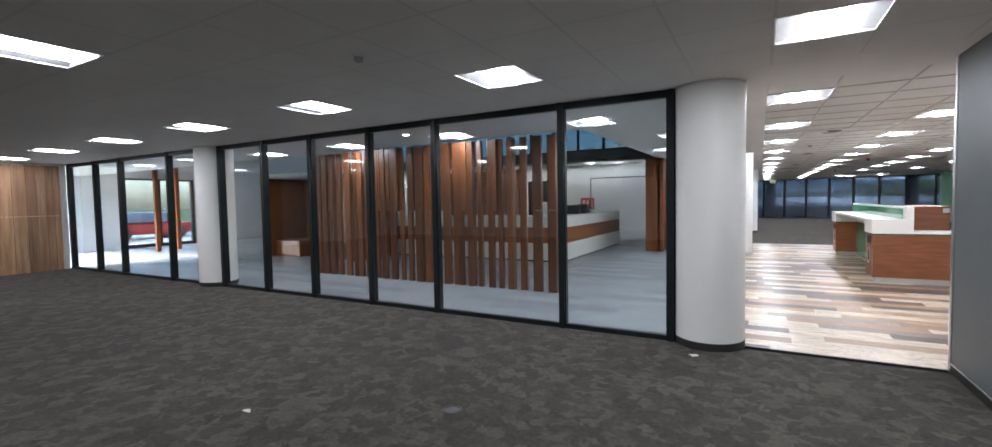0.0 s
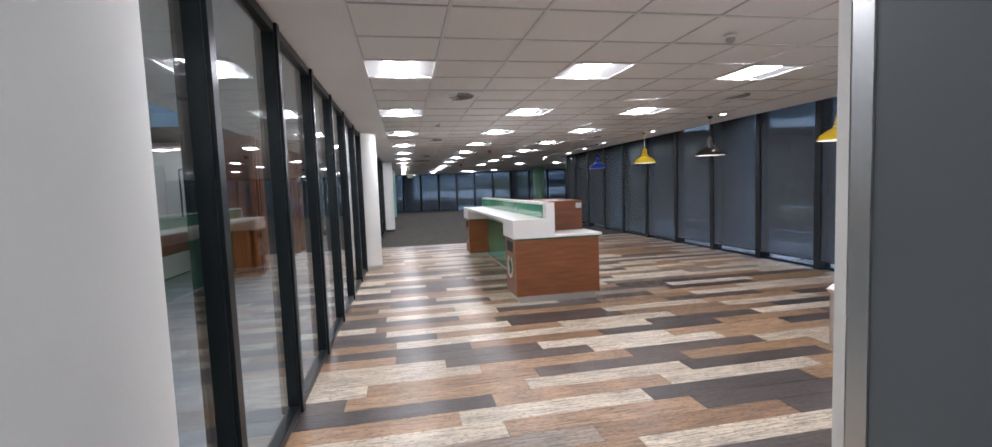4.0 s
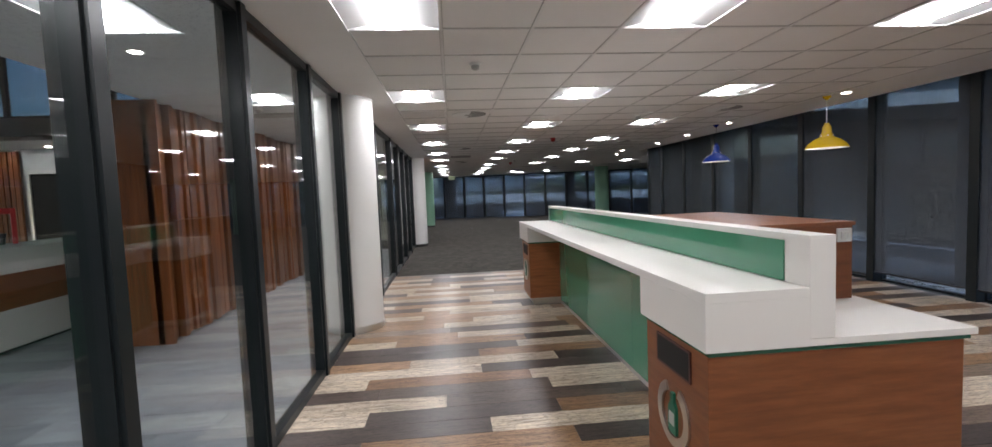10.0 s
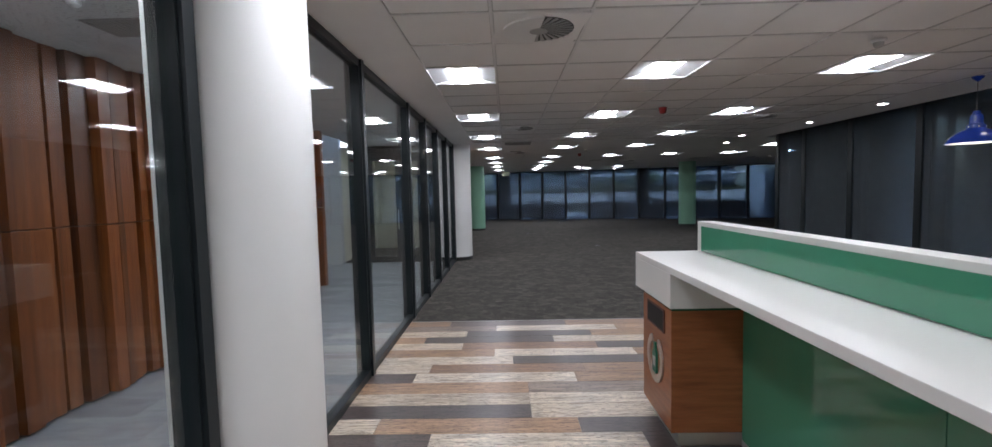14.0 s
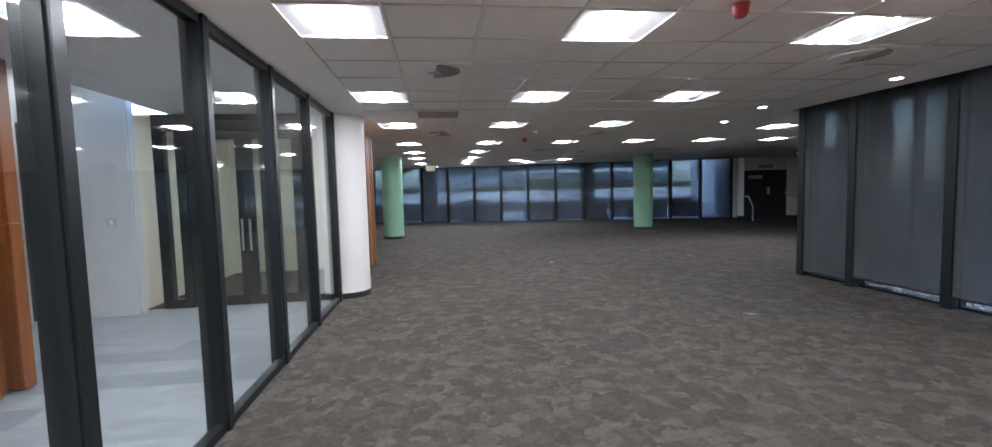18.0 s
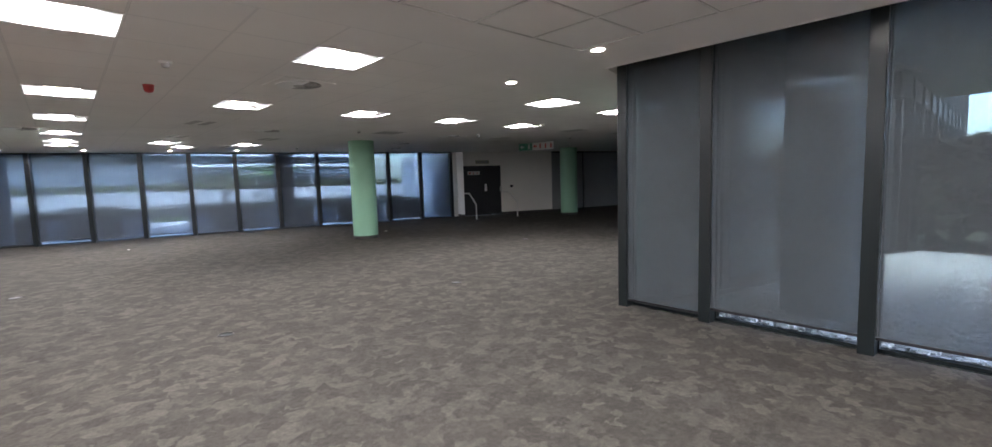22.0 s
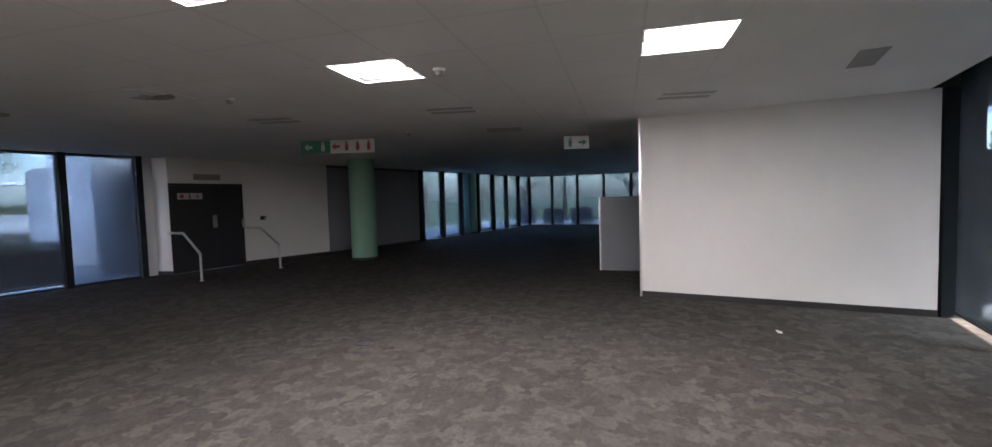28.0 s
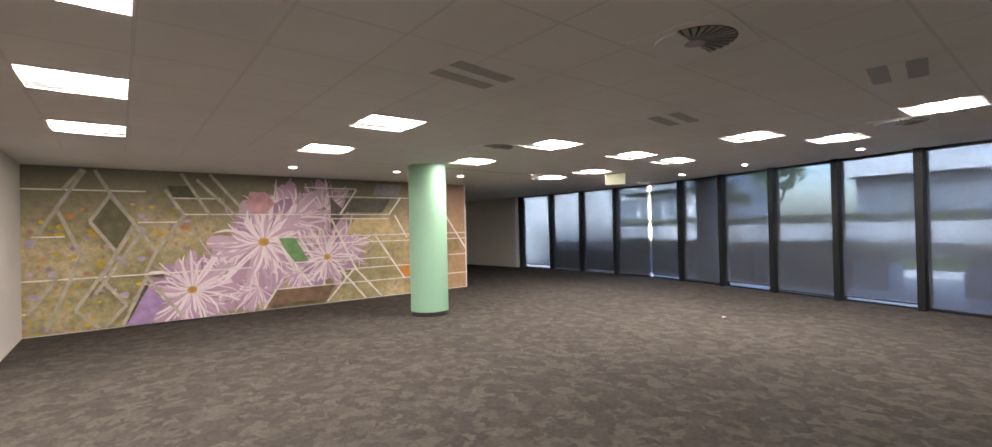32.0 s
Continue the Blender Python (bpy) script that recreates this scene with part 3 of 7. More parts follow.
# carpets
structure("floor_south", prism([(-15.0, -7.0), (14.0, -7.0), (14.0, 5.215), (-15.0, 5.0)], -0.06, 0.0), M_CARPET, "dark grey camouflage-patterned carpet tiles", "floor")
structure("floor_north", prism([(-0.47, 17.012), (6.75, 17.012), (6.75, 21.8), (12.45, 20.5), (13.07, 22.6), (30.0, 22.6), (30.6, 29.2), (13.9, 34.4), (-0.6, 38.2),
                                (-9.4, 38.35), (-9.4, 33.4), (-3.1, 33.4), (-3.1, 25.4), (-0.47, 25.3)], -0.06, 0.0), M_CARPET,
          "brown-grey camouflage-patterned carpet tiles", "floor")
structure("threshold_strip", boxes((-0.12, 1.39, 5.217, 5.228, 0.0, 0.002), (-0.45, 6.7, 17.0, 17.012, 0.0, 0.002)), M_VENT, "thin aluminium edging between plank floor and carpet", "trim")

# walls of the south hall
wall("wall_south", (14.0, -7.0), (-15.0, -7.0), 0, C, M_WHITE, "plain white plastered wall", side=1, skirt=None)
wall("wall_south_east", (14.0, 5.3), (14.0, -7.0), 0, C, M_WHITE, "plain white plastered wall", side=1)
wall("wall_cross", (2.28, 5.2), (14.0, 5.2), 0, C, M_WHITE, "white plastered wall with a black skirting", side=1, skirt=M_SKIRT)
wall("wall_hall_south", (6.75, 5.42), (1.62, 5.42), -0.1, C, M_WHITE, "white plastered wall behind the grey pier", depth=0.04, side=-1)


# grey pier with aluminium corner trims
pier = thing("wall_pier", pose(1.39, 4.22, 0), "dark grey painted pier with aluminium corner guards", "pier", kind="structure")
PX, PY = 0.89, 0.98
part("pier_body", boxes((0, PX, 0, PY, 0.07, C)), M_GREYPAINT, pier)
part("skirting", boxes((-0.004, PX + 0.004, -0.004, PY, 0, 0.07)), M_SKIRT, pier, "black recessed skirting")
for gx in (0, 1):
    sx = -1 if gx == 0 else 1
    x0, x1 = sorted((gx * PX + sx * 0.004, gx * PX - sx * 0.05))
    part("corner_guard", boxes((x0, x1, -0.005, 0.0, 0.07, C), ((-0.005, 0.0) if gx == 0 else (PX, PX + 0.005)) + (-0.005, 0.05, 0.07, C)), M_ALU, pier, "brushed aluminium corner guard")
part("corner_guard", boxes((-0.006, 0.0, PY - 0.05, PY + 0.002, 0.0, C)), M_ALU, pier, "brushed aluminium corner guard")
part("base_trim", boxes((-0.007, PX + 0.007, -0.007, 0.0, 0.07, 0.08), (-0.007, 0.0, 0.0, PY, 0.07, 0.08)), M_ALU, pier, "thin aluminium base trim")


# round columns
def column(x, y, paint, label, shoe):
    c = thing("column", pose(x, y, 0), label, "column", "structural columns", "structure")
    part("shaft", lathe([(0.325, 0.075), (0.325, C - 0.004)], 48), paint, c, smooth=True)
    if shoe:
        part("plinth", lathe([(0.329, 0.0), (0.329, 0.075)], 48), shoe, c, "dark recessed plinth ring" if shoe is M_SKIRT else "grey aluminium plinth ring", smooth=True)
    part("shadow_ring", lathe([(0.333, C - 0.02), (0.333, C - 0.001)], 48), paint, c, smooth=True)
    return c


column(-0.44, 5.2, M_COLUMN, "white painted round column with a black plinth", M_SKIRT)
column(-9.0, 5.2, M_COLUMN, "white painted round column with a black plinth", M_SKIRT)
column(-0.47, 13.72, M_COLUMN, "white painted round column with an aluminium plinth", M_ALU)
column(-0.38, 22.36, M_COLUMN, "white painted round column with a black plinth", M_SKIRT)
for gx, gy in ((-0.45, 30.78), (8.1, 30.9), (8.14, 22.37), (16.8, 30.85), (25.3, 30.75)):
    column(gx, gy, M_GREENCOL, "mint green painted round column with a black plinth", M_SKIRT)


# glazed partitions -----------------------------------------------------------
COUNT = {"window": 0, "door": 0}


def glazing(p0, p1, z1, label, frame_depth=0.16, out=-1, sill=0.05, pane=M_GLASS, last=False, bar=0.065, first=True, z0=0.0, head=0.06, span=None):
    """One bay of glass between p0 and p1 with a post at p0 (and at p1 if last), a bottom and a top rail."""
    a, b = Vector(p0), Vector(p1)
    length = (b - a).length
    COUNT["window"] += 1
    w = thing("window_%d" % COUNT["window"], pose(a.x, a.y, z0, 0, 0, math.degrees(math.atan2(b.y - a.y, b.x - a.x))), label, "window", kind="structure")
    h = z1 - z0
    d0, d1 = span or ((-frame_depth, 0.03) if out < 0 else (-0.03, frame_depth))
    if first:
        part("mullion", boxes((-bar / 2, bar / 2, d0, d1, 0, h), (-bar / 2 - 0.012, bar / 2 + 0.012, -0.035, 0.035, 0, h)), M_BLACK, w)
    if last:
        part("mullion", boxes((length - bar / 2, length + bar / 2, d0, d1, 0, h), (length - bar / 2 - 0.012, length + bar / 2 + 0.012, -0.035, 0.035, 0, h)), M_BLACK, w)
    part("bottom_rail", boxes((bar / 2, length - bar / 2, -0.035, 0.035, 0, sill)), M_BLACK, w)
    part("top_rail", boxes((bar / 2, length - bar / 2, -0.035, 0.035, h - head, h)), M_BLACK, w)
    g = part("pane", boxes((bar / 2, length - bar / 2, -0.006, 0.006, sill, h - head)), pane, w, "clear glass pane")
    g.visible_shadow = False
    return w


PART_A = [-0.79, -1.98, -3.77, -4.95, -6.19, -7.38, -8.62]
for x0, x1 in zip(PART_A, PART_A[1:]):
    glazing((x1, 5.11), (x0, 5.11), C - 0.002, "full-height clear glass partition in black frames", first=True, last=x0 == PART_A[0], span=(-0.06, 0.06), head=0.075)
PART_A2 = [-9.36, -10.3, -12.3, -13.5, -14.9]
for x0, x1 in zip(PART_A2, PART_A2[1:]):
    glazing((x1, 5.06), (x0, 5.1), C - 0.002, "full-height clear glass partition in black frames", first=True, last=x0 == PART_A2[0], span=(-0.06, 0.06), head=0.075)
PART_B = [5.52, 6.45, 7.6, 8.75, 9.88, 11.02, 12.26, 13.33]
for y0, y1 in zip(PART_B, PART_B[1:]):
    glazing((-0.455, y1), (-0.455, y0), C - 0.002, "full-height clear glass partition in black frames", out=1, last=y0 == PART_B[0], sill=0.055, span=(-0.085, 0.055))
PART_C = [14.12, 15.41, 17.2, 18.36, 19.53, 20.7, 21.9]
for y0, y1 in zip(PART_C, PART_C[1:]):
    glazing((-0.435, y1), (-0.435, y0), C - 0.002, "full-height clear glass partition in black frames", out=1, last=y0 == PART_C[0], sill=0.055, span=(-0.085, 0.055))


# facades with roller blinds --------------------------------------------------
def roller_blind(p0, p1, drop, fabric, label, inset=0.05, z1=C, gap=0.05):
    a, b = Vector(p0), Vector(p1)
    length = (b - a).length
    t = thing("roller_blind", pose(a.x, a.y, 0, 0, 0, math.degrees(math.atan2(b.y - a.y, b.x - a.x))), label, "blind", "facade roller blinds")
    part("fabric", boxes((gap, length - gap, inset, inset + 0.0015, drop, z1 - 0.004)), fabric, t)
    part("bottom_bar", boxes((gap, length - gap, inset - 0.006, inset + 0.008, drop - 0.022, drop), bevel=0.002), M_SCREENBLACK, t, "slim dark bottom bar")
    return t


def facade_bay(p0, p1, label, z1=C, first=True, last=False, bar=0.11, depth=0.16, pane=M_OUTGLASS):
    return glazing(p0, p1, z1, label, frame_depth=depth, out=1, sill=0.03, pane=pane, first=first, last=last, bar=bar, head=0.05)


EAST_Y = [8.02, 9.24, 10.52, 11.78, 13.1, 14.43, 15.8, 17.17, 18.5, 19.85, 21.12, 22.03]
for i, (y0, y1) in enumerate(zip(EAST_Y, EAST_Y[1:])):
    facade_bay((6.82, y0), (6.82, y1), "tall facade window in black aluminium frames", z1=TOP, last=i == 10)
    lift = 0.15 if i in (1, 2, 3, 4, 8, 9) else 0.09
    roller_blind((6.82, y0), (6.82, y1), lift, M_BLIND if y1 < 16.0 else M_BLIND5, "charcoal mesh roller blind drawn down almost to the floor", inset=0.135, z1=TOP)
structure("wall_east_panel", boxes((6.7, 6.84, 7.55, 7.97, -0.1, TOP)), M_BLACK, "black aluminium infill panel beside the exit door", "wall")

CORNER = [(6.86, 21.86), (8.2, 21.55), (9.6, 21.22), (11.0, 20.9), (12.4, 20.58)]
for i, (a, b) in enumerate(zip(CORNER, CORNER[1:])):
    facade_bay(a, b, "tall facade window in black aluminium frames", z1=TOP, first=i > 0, last=i == 3)
    roller_blind(a, b, 0.07, M_BLIND5, "charcoal mesh roller blind drawn down almost to the floor", inset=0.135, z1=TOP)

# long north facade, straight, then a shorter run along the corridor
U = Vector((13.61 - 0.31, 34.31 - 37.88)).normalized()
NORTH = [Vector((13.61, 34.31)) - U * 1.252 * k for k in range(12)] + [Vector((-0.85, 38.2)), Vector((-1.98, 38.2)), Vector((-3.32, 38.22)), Vector((-4.72, 38.26)), Vector((-6.35, 38.3))]
for i, (a, b) in enumerate(zip(NORTH, NORTH[1:])):
    facade_bay(a, b, "tall facade window in black aluminium frames", first=i != 12, last=i == len(NORTH) - 2, pane=M_SOLARGLASS)
    roller_blind(a, b, (0.05, 0.1, 0.07, 0.13, 0.06, 0.1)[i % 6], M_BLIND6 if i < 5 else M_BLIND3, "open-weave grey roller blind over the window", inset=0.06, gap=0.045 if i not in (11, 12) else 0.07)

# walls of the north room -----------------------------------------------------
wall("wall_slat_backing", (-0.5, 22.7), (-0.5, 25.42), 0, C, M_WHITE, "white wall behind the timber slats", depth=0.12, side=1)
wall("wall_mural_return", (-0.44, 25.32), (-3.2, 25.32), 0, C, M_WHITE, "white wall return beside the mural", depth=0.1, side=-1, skirt=None)
wall("wall_mural", (-3.1, 25.3), (-3.1, 33.42), 0, C, M_WHITE, "wall that carries the printed flower mural", depth=0.12, side=1, skirt=None)
wall("wall_corridor_south", (-3.2, 33.42), (-9.5, 33.42), 0, C, M_WHITE, "plain white wall of the corridor", side=1)
wall("wall_corridor_end", (-9.4, 33.4), (-9.4, 38.4), 0, C, M_WHITE, "plain white wall at the corridor's end", side=1)
wall("wall_corridor_north", (-6.5, 38.0), (-9.4, 37.75), 0, C, M_CREAM, "white wall beside the corridor windows", side=-1)
structure("wall_corridor_jamb", boxes((-6.56, -6.38, 37.98, 38.5, 0, C)), M_WHITE, "white window jamb", "wall")
wall("wall_north_jamb", (13.66, 34.38), (13.95, 34.3), 0, C, M_WHITE, "white plastered window jamb", side=1)
wall("wall_north_pier", (13.95, 34.5), (14.02, 33.96), 0, C, M_WHITE, "white plastered return beside the service door", side=1, skirt=M_SKIRT)
D0, D1, D2 = Vector((14.02, 33.96)), Vector((15.66, 33.55)), Vector((17.85, 32.62))
wall("wall_over_door", D0, D1, 2.02, C, M_WHITE, "white plastered wall over the service door", side=1)
wall("wall_north_east", D1, D2, 0, C, M_WHITE, "white plastered wall with a black skirting", side=1, skirt=M_SKIRT)
wall("wall_service_back", D0 + Vector((0.1, 1.1)), D1 + Vector((0.25, 1.1)), 0, C, M_DOORGREY, "dark wall behind the service door", side=1)

# pinboard-grey panels, then windows, in the unlit east wing
EASTW = [D2, Vector((19.42, 32.15)), Vector((19.5, 32.12)), Vector((21.75, 31.5))]
panel_wall = thing("wall_panels", pose(0, 0, 0), "grey fabric-faced wall panels between thin dark joints", "wall", kind="structure")
for a, b in ((EASTW[0], EASTW[1]), (EASTW[2], EASTW[3])):
    part("panel", prism(strip(a + Vector((0.02, -0.01)), b, 0.1, 1), 0.06, C - 0.06), M_PANELGREY, panel_wall)
part("backing", prism(strip(D2 + Vector((0, 0.06)), EASTW[3] + Vector((0.0, 0.06)), 0.1, 1), 0, C), M_SKIRT, panel_wall)
NE = [Vector((30.6, 29.2)) + (Vector((21.8, 31.5)) - Vector((30.6, 29.2))) * (k / 7) for k in range(8)]
for i, (a, b) in enumerate(zip(NE, NE[1:])):
    facade_bay(a, b, "tall facade window in black aluminium frames", last=i == 6, pane=M_SOLARGLASS)
    roller_blind(a, b, 0.06, M_BLIND3, "open-weave grey roller blind over the window", inset=0.06)
FE = [Vector((29.9, 22.6)) + (Vector((30.6, 29.2)) - Vector((29.9, 22.6))) * (k / 5) for k in range(6)]
for i, (a, b) in enumerate(zip(FE, FE[1:])):
    facade_bay(a, b, "tall facade window in black aluminium frames", last=False, pane=M_SOLARGLASS)
    roller_blind(a, b, 0.06, M_BLIND3, "open-weave grey roller blind over the window", inset=0.06)
wall("wall_east_wing_south", (30.0, 22.6), (13.0, 22.6), 0, C, M_WHITE, "plain wall of the unlit east wing", side=1)
structure("wall_white_block", prism([(13.07, 24.1), (12.32, 20.9), (12.5, 20.86), (13.25, 24.06)], 0, C), M_WHITE, "white plastered wall, free at one end, with a black skirting", "wall")
structure("baseboard", prism([(13.058, 24.1), (12.308, 20.9), (12.32, 20.898), (13.07, 24.098)], 0, 0.08), M_SKIRT, "black skirting board along the white wall", "skirting")
# added black box stands in for a dark gap and shuts out daylight
structure("wall_corner_end", boxes((12.3, 12.62, 20.5, 20.875, 0, C)), M_BLACK, "black filler box added in the dark gap at the facade's end", "wall")
structure("corner_trim", boxes((13.05, 13.09, 24.085, 24.115, 0, C)), M_ALU, "thin aluminium corner bead", "trim")

# service door with rails -----------------------------------------------------
ang = math.degrees(math.atan2(D1.y - D0.y, D1.x - D0.x))
door = thing("door_1", pose(D0.x, D0.y, 0, 0, 0, ang), "dark grey double service door, shut, with small signs", "door", kind="structure")
L = (D1 - D0).length
part("door_frame", boxes((0, 0.05, -0.02, 0.12, 0, 2.02), (L - 0.05, L, -0.02, 0.12, 0, 2.02), (0.05, L - 0.05, -0.02, 0.12, 1.97, 2.02)), M_DOORGREY, door)
for x0, x1 in ((0.052, L * 0.62 - 0.002), (L * 0.62 + 0.002, L - 0.052)):
    part("door_leaf", boxes((x0, x1, 0.0, 0.045, 0.01, 1.968), bevel=0.002), M_DOORGREY, door)
part("push_plate", boxes((L * 0.55, L * 0.55 + 0.11, -0.006, -0.001, 0.98, 1.28), bevel=0.001), M_ALU, door, "brushed aluminium push plate")
sg = part("sign_plate", boxes((0.18, 0.72, -0.008, -0.001, 1.66, 1.8)), M_SIGNWHITE, door, "white pictogram plate")
part("lock_box", boxes((L - 0.05, L + 0.02, -0.04, -0.001, 0.95, 1.15), bevel=0.004), M_SIGNWHITE, door, "white lock box")
part("pictogram", boxes((0.23, 0.31, -0.0125, -0.0085, 1.69, 1.77), bevel=0.003), M_SIGNRED, sg)
part("pictogram", boxes((0.42, 0.46, -0.0125, -0.0085, 1.675, 1.755), (0.425, 0.455, -0.0125, -0.0085, 1.762, 1.785)), M_SIGNRED, sg)
part("pictogram", boxes((0.56, 0.65, -0.0125, -0.0085, 1.715, 1.735), (0.6, 0.62, -0.0125, -0.0085, 1.68, 1.714), (0.6, 0.62, -0.0125, -0.0085, 1.736, 1.77)), M_SIGNRED, sg)
over = thing("exit_sign", pose(D0.x, D0.y, 0, 0, 0, ang), "small unlit sign over the service door", "sign")
part("plate", boxes((0.55, 1.15, -0.03, -0.001, 2.1, 2.24), bevel=0.003), M_SIGNDIM, over)
part("pictogram", boxes((0.6, 0.72, -0.034, -0.0305, 2.13, 2.21), (0.78, 0.9, -0.034, -0.0305, 2.13, 2.21), (0.96, 1.1, -0.034, -0.0305, 2.13, 2.21)), M_PANELGREY, over)
for p in (D0 + Vector((-0.05, -0.04)), D1 + Vector((0.06, -0.04))):
    r = thing("handrail", pose(p.x, p.y, 0), "stainless steel handrail that bends down to a post", "handrail", "rails at the service door")
    part("rail", tube([(0.0, 0.02, 0.93), (-0.15, -0.5, 0.93), (-0.17, -0.56, 0.925), (-0.2, -0.62, 0.905), (-0.56, -1.38, 0.565), (-0.58, -1.42, 0.545), (-0.585, -1.43, 0.52)], 0.026, 10), M_RAIL, r, smooth=True)
    part("post", tube([(-0.585, -1.43, 0.0), (-0.585, -1.43, 0.52)], 0.024, 10), M_RAIL, r, smooth=True)
    part("foot_plate", lathe([(0.05, 0.0), (0.05, 0.008), (0.026, 0.012)], 16), M_RAIL, r, smooth=True).location = (-0.585, -1.43, 0)
    part("wall_plate", boxes((-0.04, 0.04, 0.015, 0.025, 0.89, 0.97), bevel=0.002), M_RAIL, r)
key = thing("wall_keypad", pose(D1.x, D1.y, 0, 0, 0, math.degrees(math.atan2(D2.y - D1.y, D2.x - D1.x))), "small dark keypad on the white wall", "keypad")
part("plate", boxes((0.42, 0.56, -0.02, -0.001, 1.1, 1.2), bevel=0.004), M_SCREENBLACK, key)
part("button", boxes((0.51, 0.54, -0.024, -0.0205, 1.13, 1.16)), M_ALU, key)

# hall plank floor ------------------------------------------------------------
structure("floor_bed", prism([(-0.47, 5.228), (3.9, 5.228), (3.9, 7.6), (6.75, 7.6), (6.75, 17.0), (-0.47, 17.0)], -0.08, -0.011), M_SUBFLOOR, "dark bed under the plank floor", "floor")

# ramp down to the exit door
RAMP = thing("ramp", pose(0, 0, 0), "plank-covered ramp that dips gently to the exit door", "ramp", kind="structure")
bm = bmesh.new()
vs = [bm.verts.new(p) for p in ((3.9, 5.3, -0.011), (6.72, 5.3, -0.1), (6.72, 7.598, -0.1), (3.9, 7.598, -0.011))]
bm.faces.new(vs)
part("ramp_bed", bm, M_SUBFLOOR, RAMP)
part("edge_trim", boxes((3.9, 6.7, 7.588, 7.6, -0.12, 0.004)), M_PLANKS["G"], RAMP, "weathered plank edge of the raised floor")
part("nosing", boxes((6.35, 6.7, 7.57, 7.75, -0.1, 0.003)), M_STEEL, RAMP, "metal corner nosing")

# reception room --------------------------------------------------------------
UP = 6.2
ROOM = [(-20.0, 5.1), (-0.5, 5.1), (-0.5, 22.05), (-20.0, 22.05)]
wall("wall_reception_west_low", (-20.0, 5.1), (-20.0, 8.2), 0, UP, M_COOLWALL, "grey-white wall beside the entrance", side=1)
wall("wall_reception_west", (-20.0, 10.6), (-20.0, 22.1), 0, UP, M_COOLWALL, "grey-white wall beside the entrance", side=1)
wall("wall_reception_west_top", (-20.0, 8.2), (-20.0, 10.6), 2.55, UP, M_COOLWALL, "grey-white wall over the entrance", side=1)
wall("wall_reception_north", (-20.0, 21.75), (-2.85, 21.75), 0, 3.1, M_COOLWALL, "pale grey wall behind the reception desk", side=1)
wall("wall_reception_recess", (-3.95, 21.72), (-2.85, 21.72), 0, C, M_COOLWALL, "pale grey wall with a light switch", depth=0.02, side=-1, skirt=M_SKIRT)
wall("wall_void_south", (-20.0, 7.17), (-2.43, 7.17), C + 0.02, UP, M_COOLWALL, "upper wall of the double-height void", depth=0.1, side=-1)
wall("wall_void_east", (-2.43, 7.17), (-2.43, 20.0), C + 0.02, UP, M_COOLWALL, "upper wall of the double-height void", depth=0.1, side=-1)
structure("ceiling_void", boxes((-20.1, -2.3, 7.0, 20.4, UP, UP + 0.2)), M_GYPSUM, "high white ceiling over the void", "ceiling")
# gallery band and clerestory
wall("wall_gallery", (-20.0, 20.1), (-2.43, 20.1), 3.12, 3.62, M_GREYPAINT, "dark blue-grey gallery edge", side=1)
structure("ceiling_gallery", boxes((-20.0, -2.43, 20.1, 21.9, 3.1, 3.2)), M_GYPSUM, "white soffit under the gallery", "ceiling")
wall("wall_clerestory_top", (-20.0, 20.1), (-2.43, 20.1), 5.7, UP, M_COOLWALL, "wall over the clerestory windows", side=1)
xs = [-2.43 - 1.15 * k for k in range(16)]
for x0, x1 in zip(xs, xs[1:]):
    glazing((x0, 20.15), (x1, 20.15), 5.7, "upper clerestory window in dark frames", z0=3.62, frame_depth=0.06, out=1, pane=M_DARKGLASS, last=False, bar=0.09)
# flat ceiling along the glass, with openings for the lights
WLIT = [(-1.26, 11.2), (-1.26, 13.6), (-1.26, 16.07), (-1.26, 18.5), (-1.26, 20.95), (-2.11, 6.6), (-4.52, 6.6), (-6.93, 6.6), (-9.34, 6.6), (-1.26, 8.8)]


def plain_ceiling(name, x0, x1, y0, y1, lights, label, board=M_GYPSUM):
    xs = sorted({x0, x1, *(v for lx, ly in lights for v in (lx - 0.3, lx + 0.3))})
    ys = sorted({y0, y1, *(v for lx, ly in lights for v in (ly - 0.3, ly + 0.3))})
    verts, faces = [], []
    for a, b in zip(xs, xs[1:]):
        for c, d in zip(ys, ys[1:]):
            if any(abs((a + b) / 2 - lx) < 0.05 and abs((c + d) / 2 - ly) < 0.05 for lx, ly in lights):
                continue
            k = len(verts)
            verts += [(a, c, C), (a, d, C), (b, d, C), (b, c, C)]
            faces.append((k, k + 1, k + 2, k + 3))
    me = bpy.data.meshes.new(name)
    me.from_pydata(verts, [], faces)
    me.materials.append(board)
    tagged(new(name, me), label, "ceiling", kind="structure")
    for lx, ly in lights:
        LIGHTS.append((lx, ly, 0.6, 0.6))


plain_ceiling("ceiling_reception", -2.43, -0.5, 7.17, 22.0, [p for p in WLIT if p[1] > 7.2], "flat ceiling of perforated board along the glass partition", M_PERFORATED)
plain_ceiling("ceiling_reception_south", -20.0, -0.5, 5.1, 7.17, [p for p in WLIT if p[1] < 7.2], "flat ceiling of perforated board along the glass partition", M_PERFORATED)
# unseen slab, added to keep daylight out above the light openings
structure("ceiling_reception_slab", boxes((-2.43, -0.5, 7.17, 22.1, C + 0.16, C + 0.3), (-20.0, -0.5, 5.1, 7.17, C + 0.16, C + 0.3)), M_CONCRETE, "slab over the reception ceiling", "ceiling")


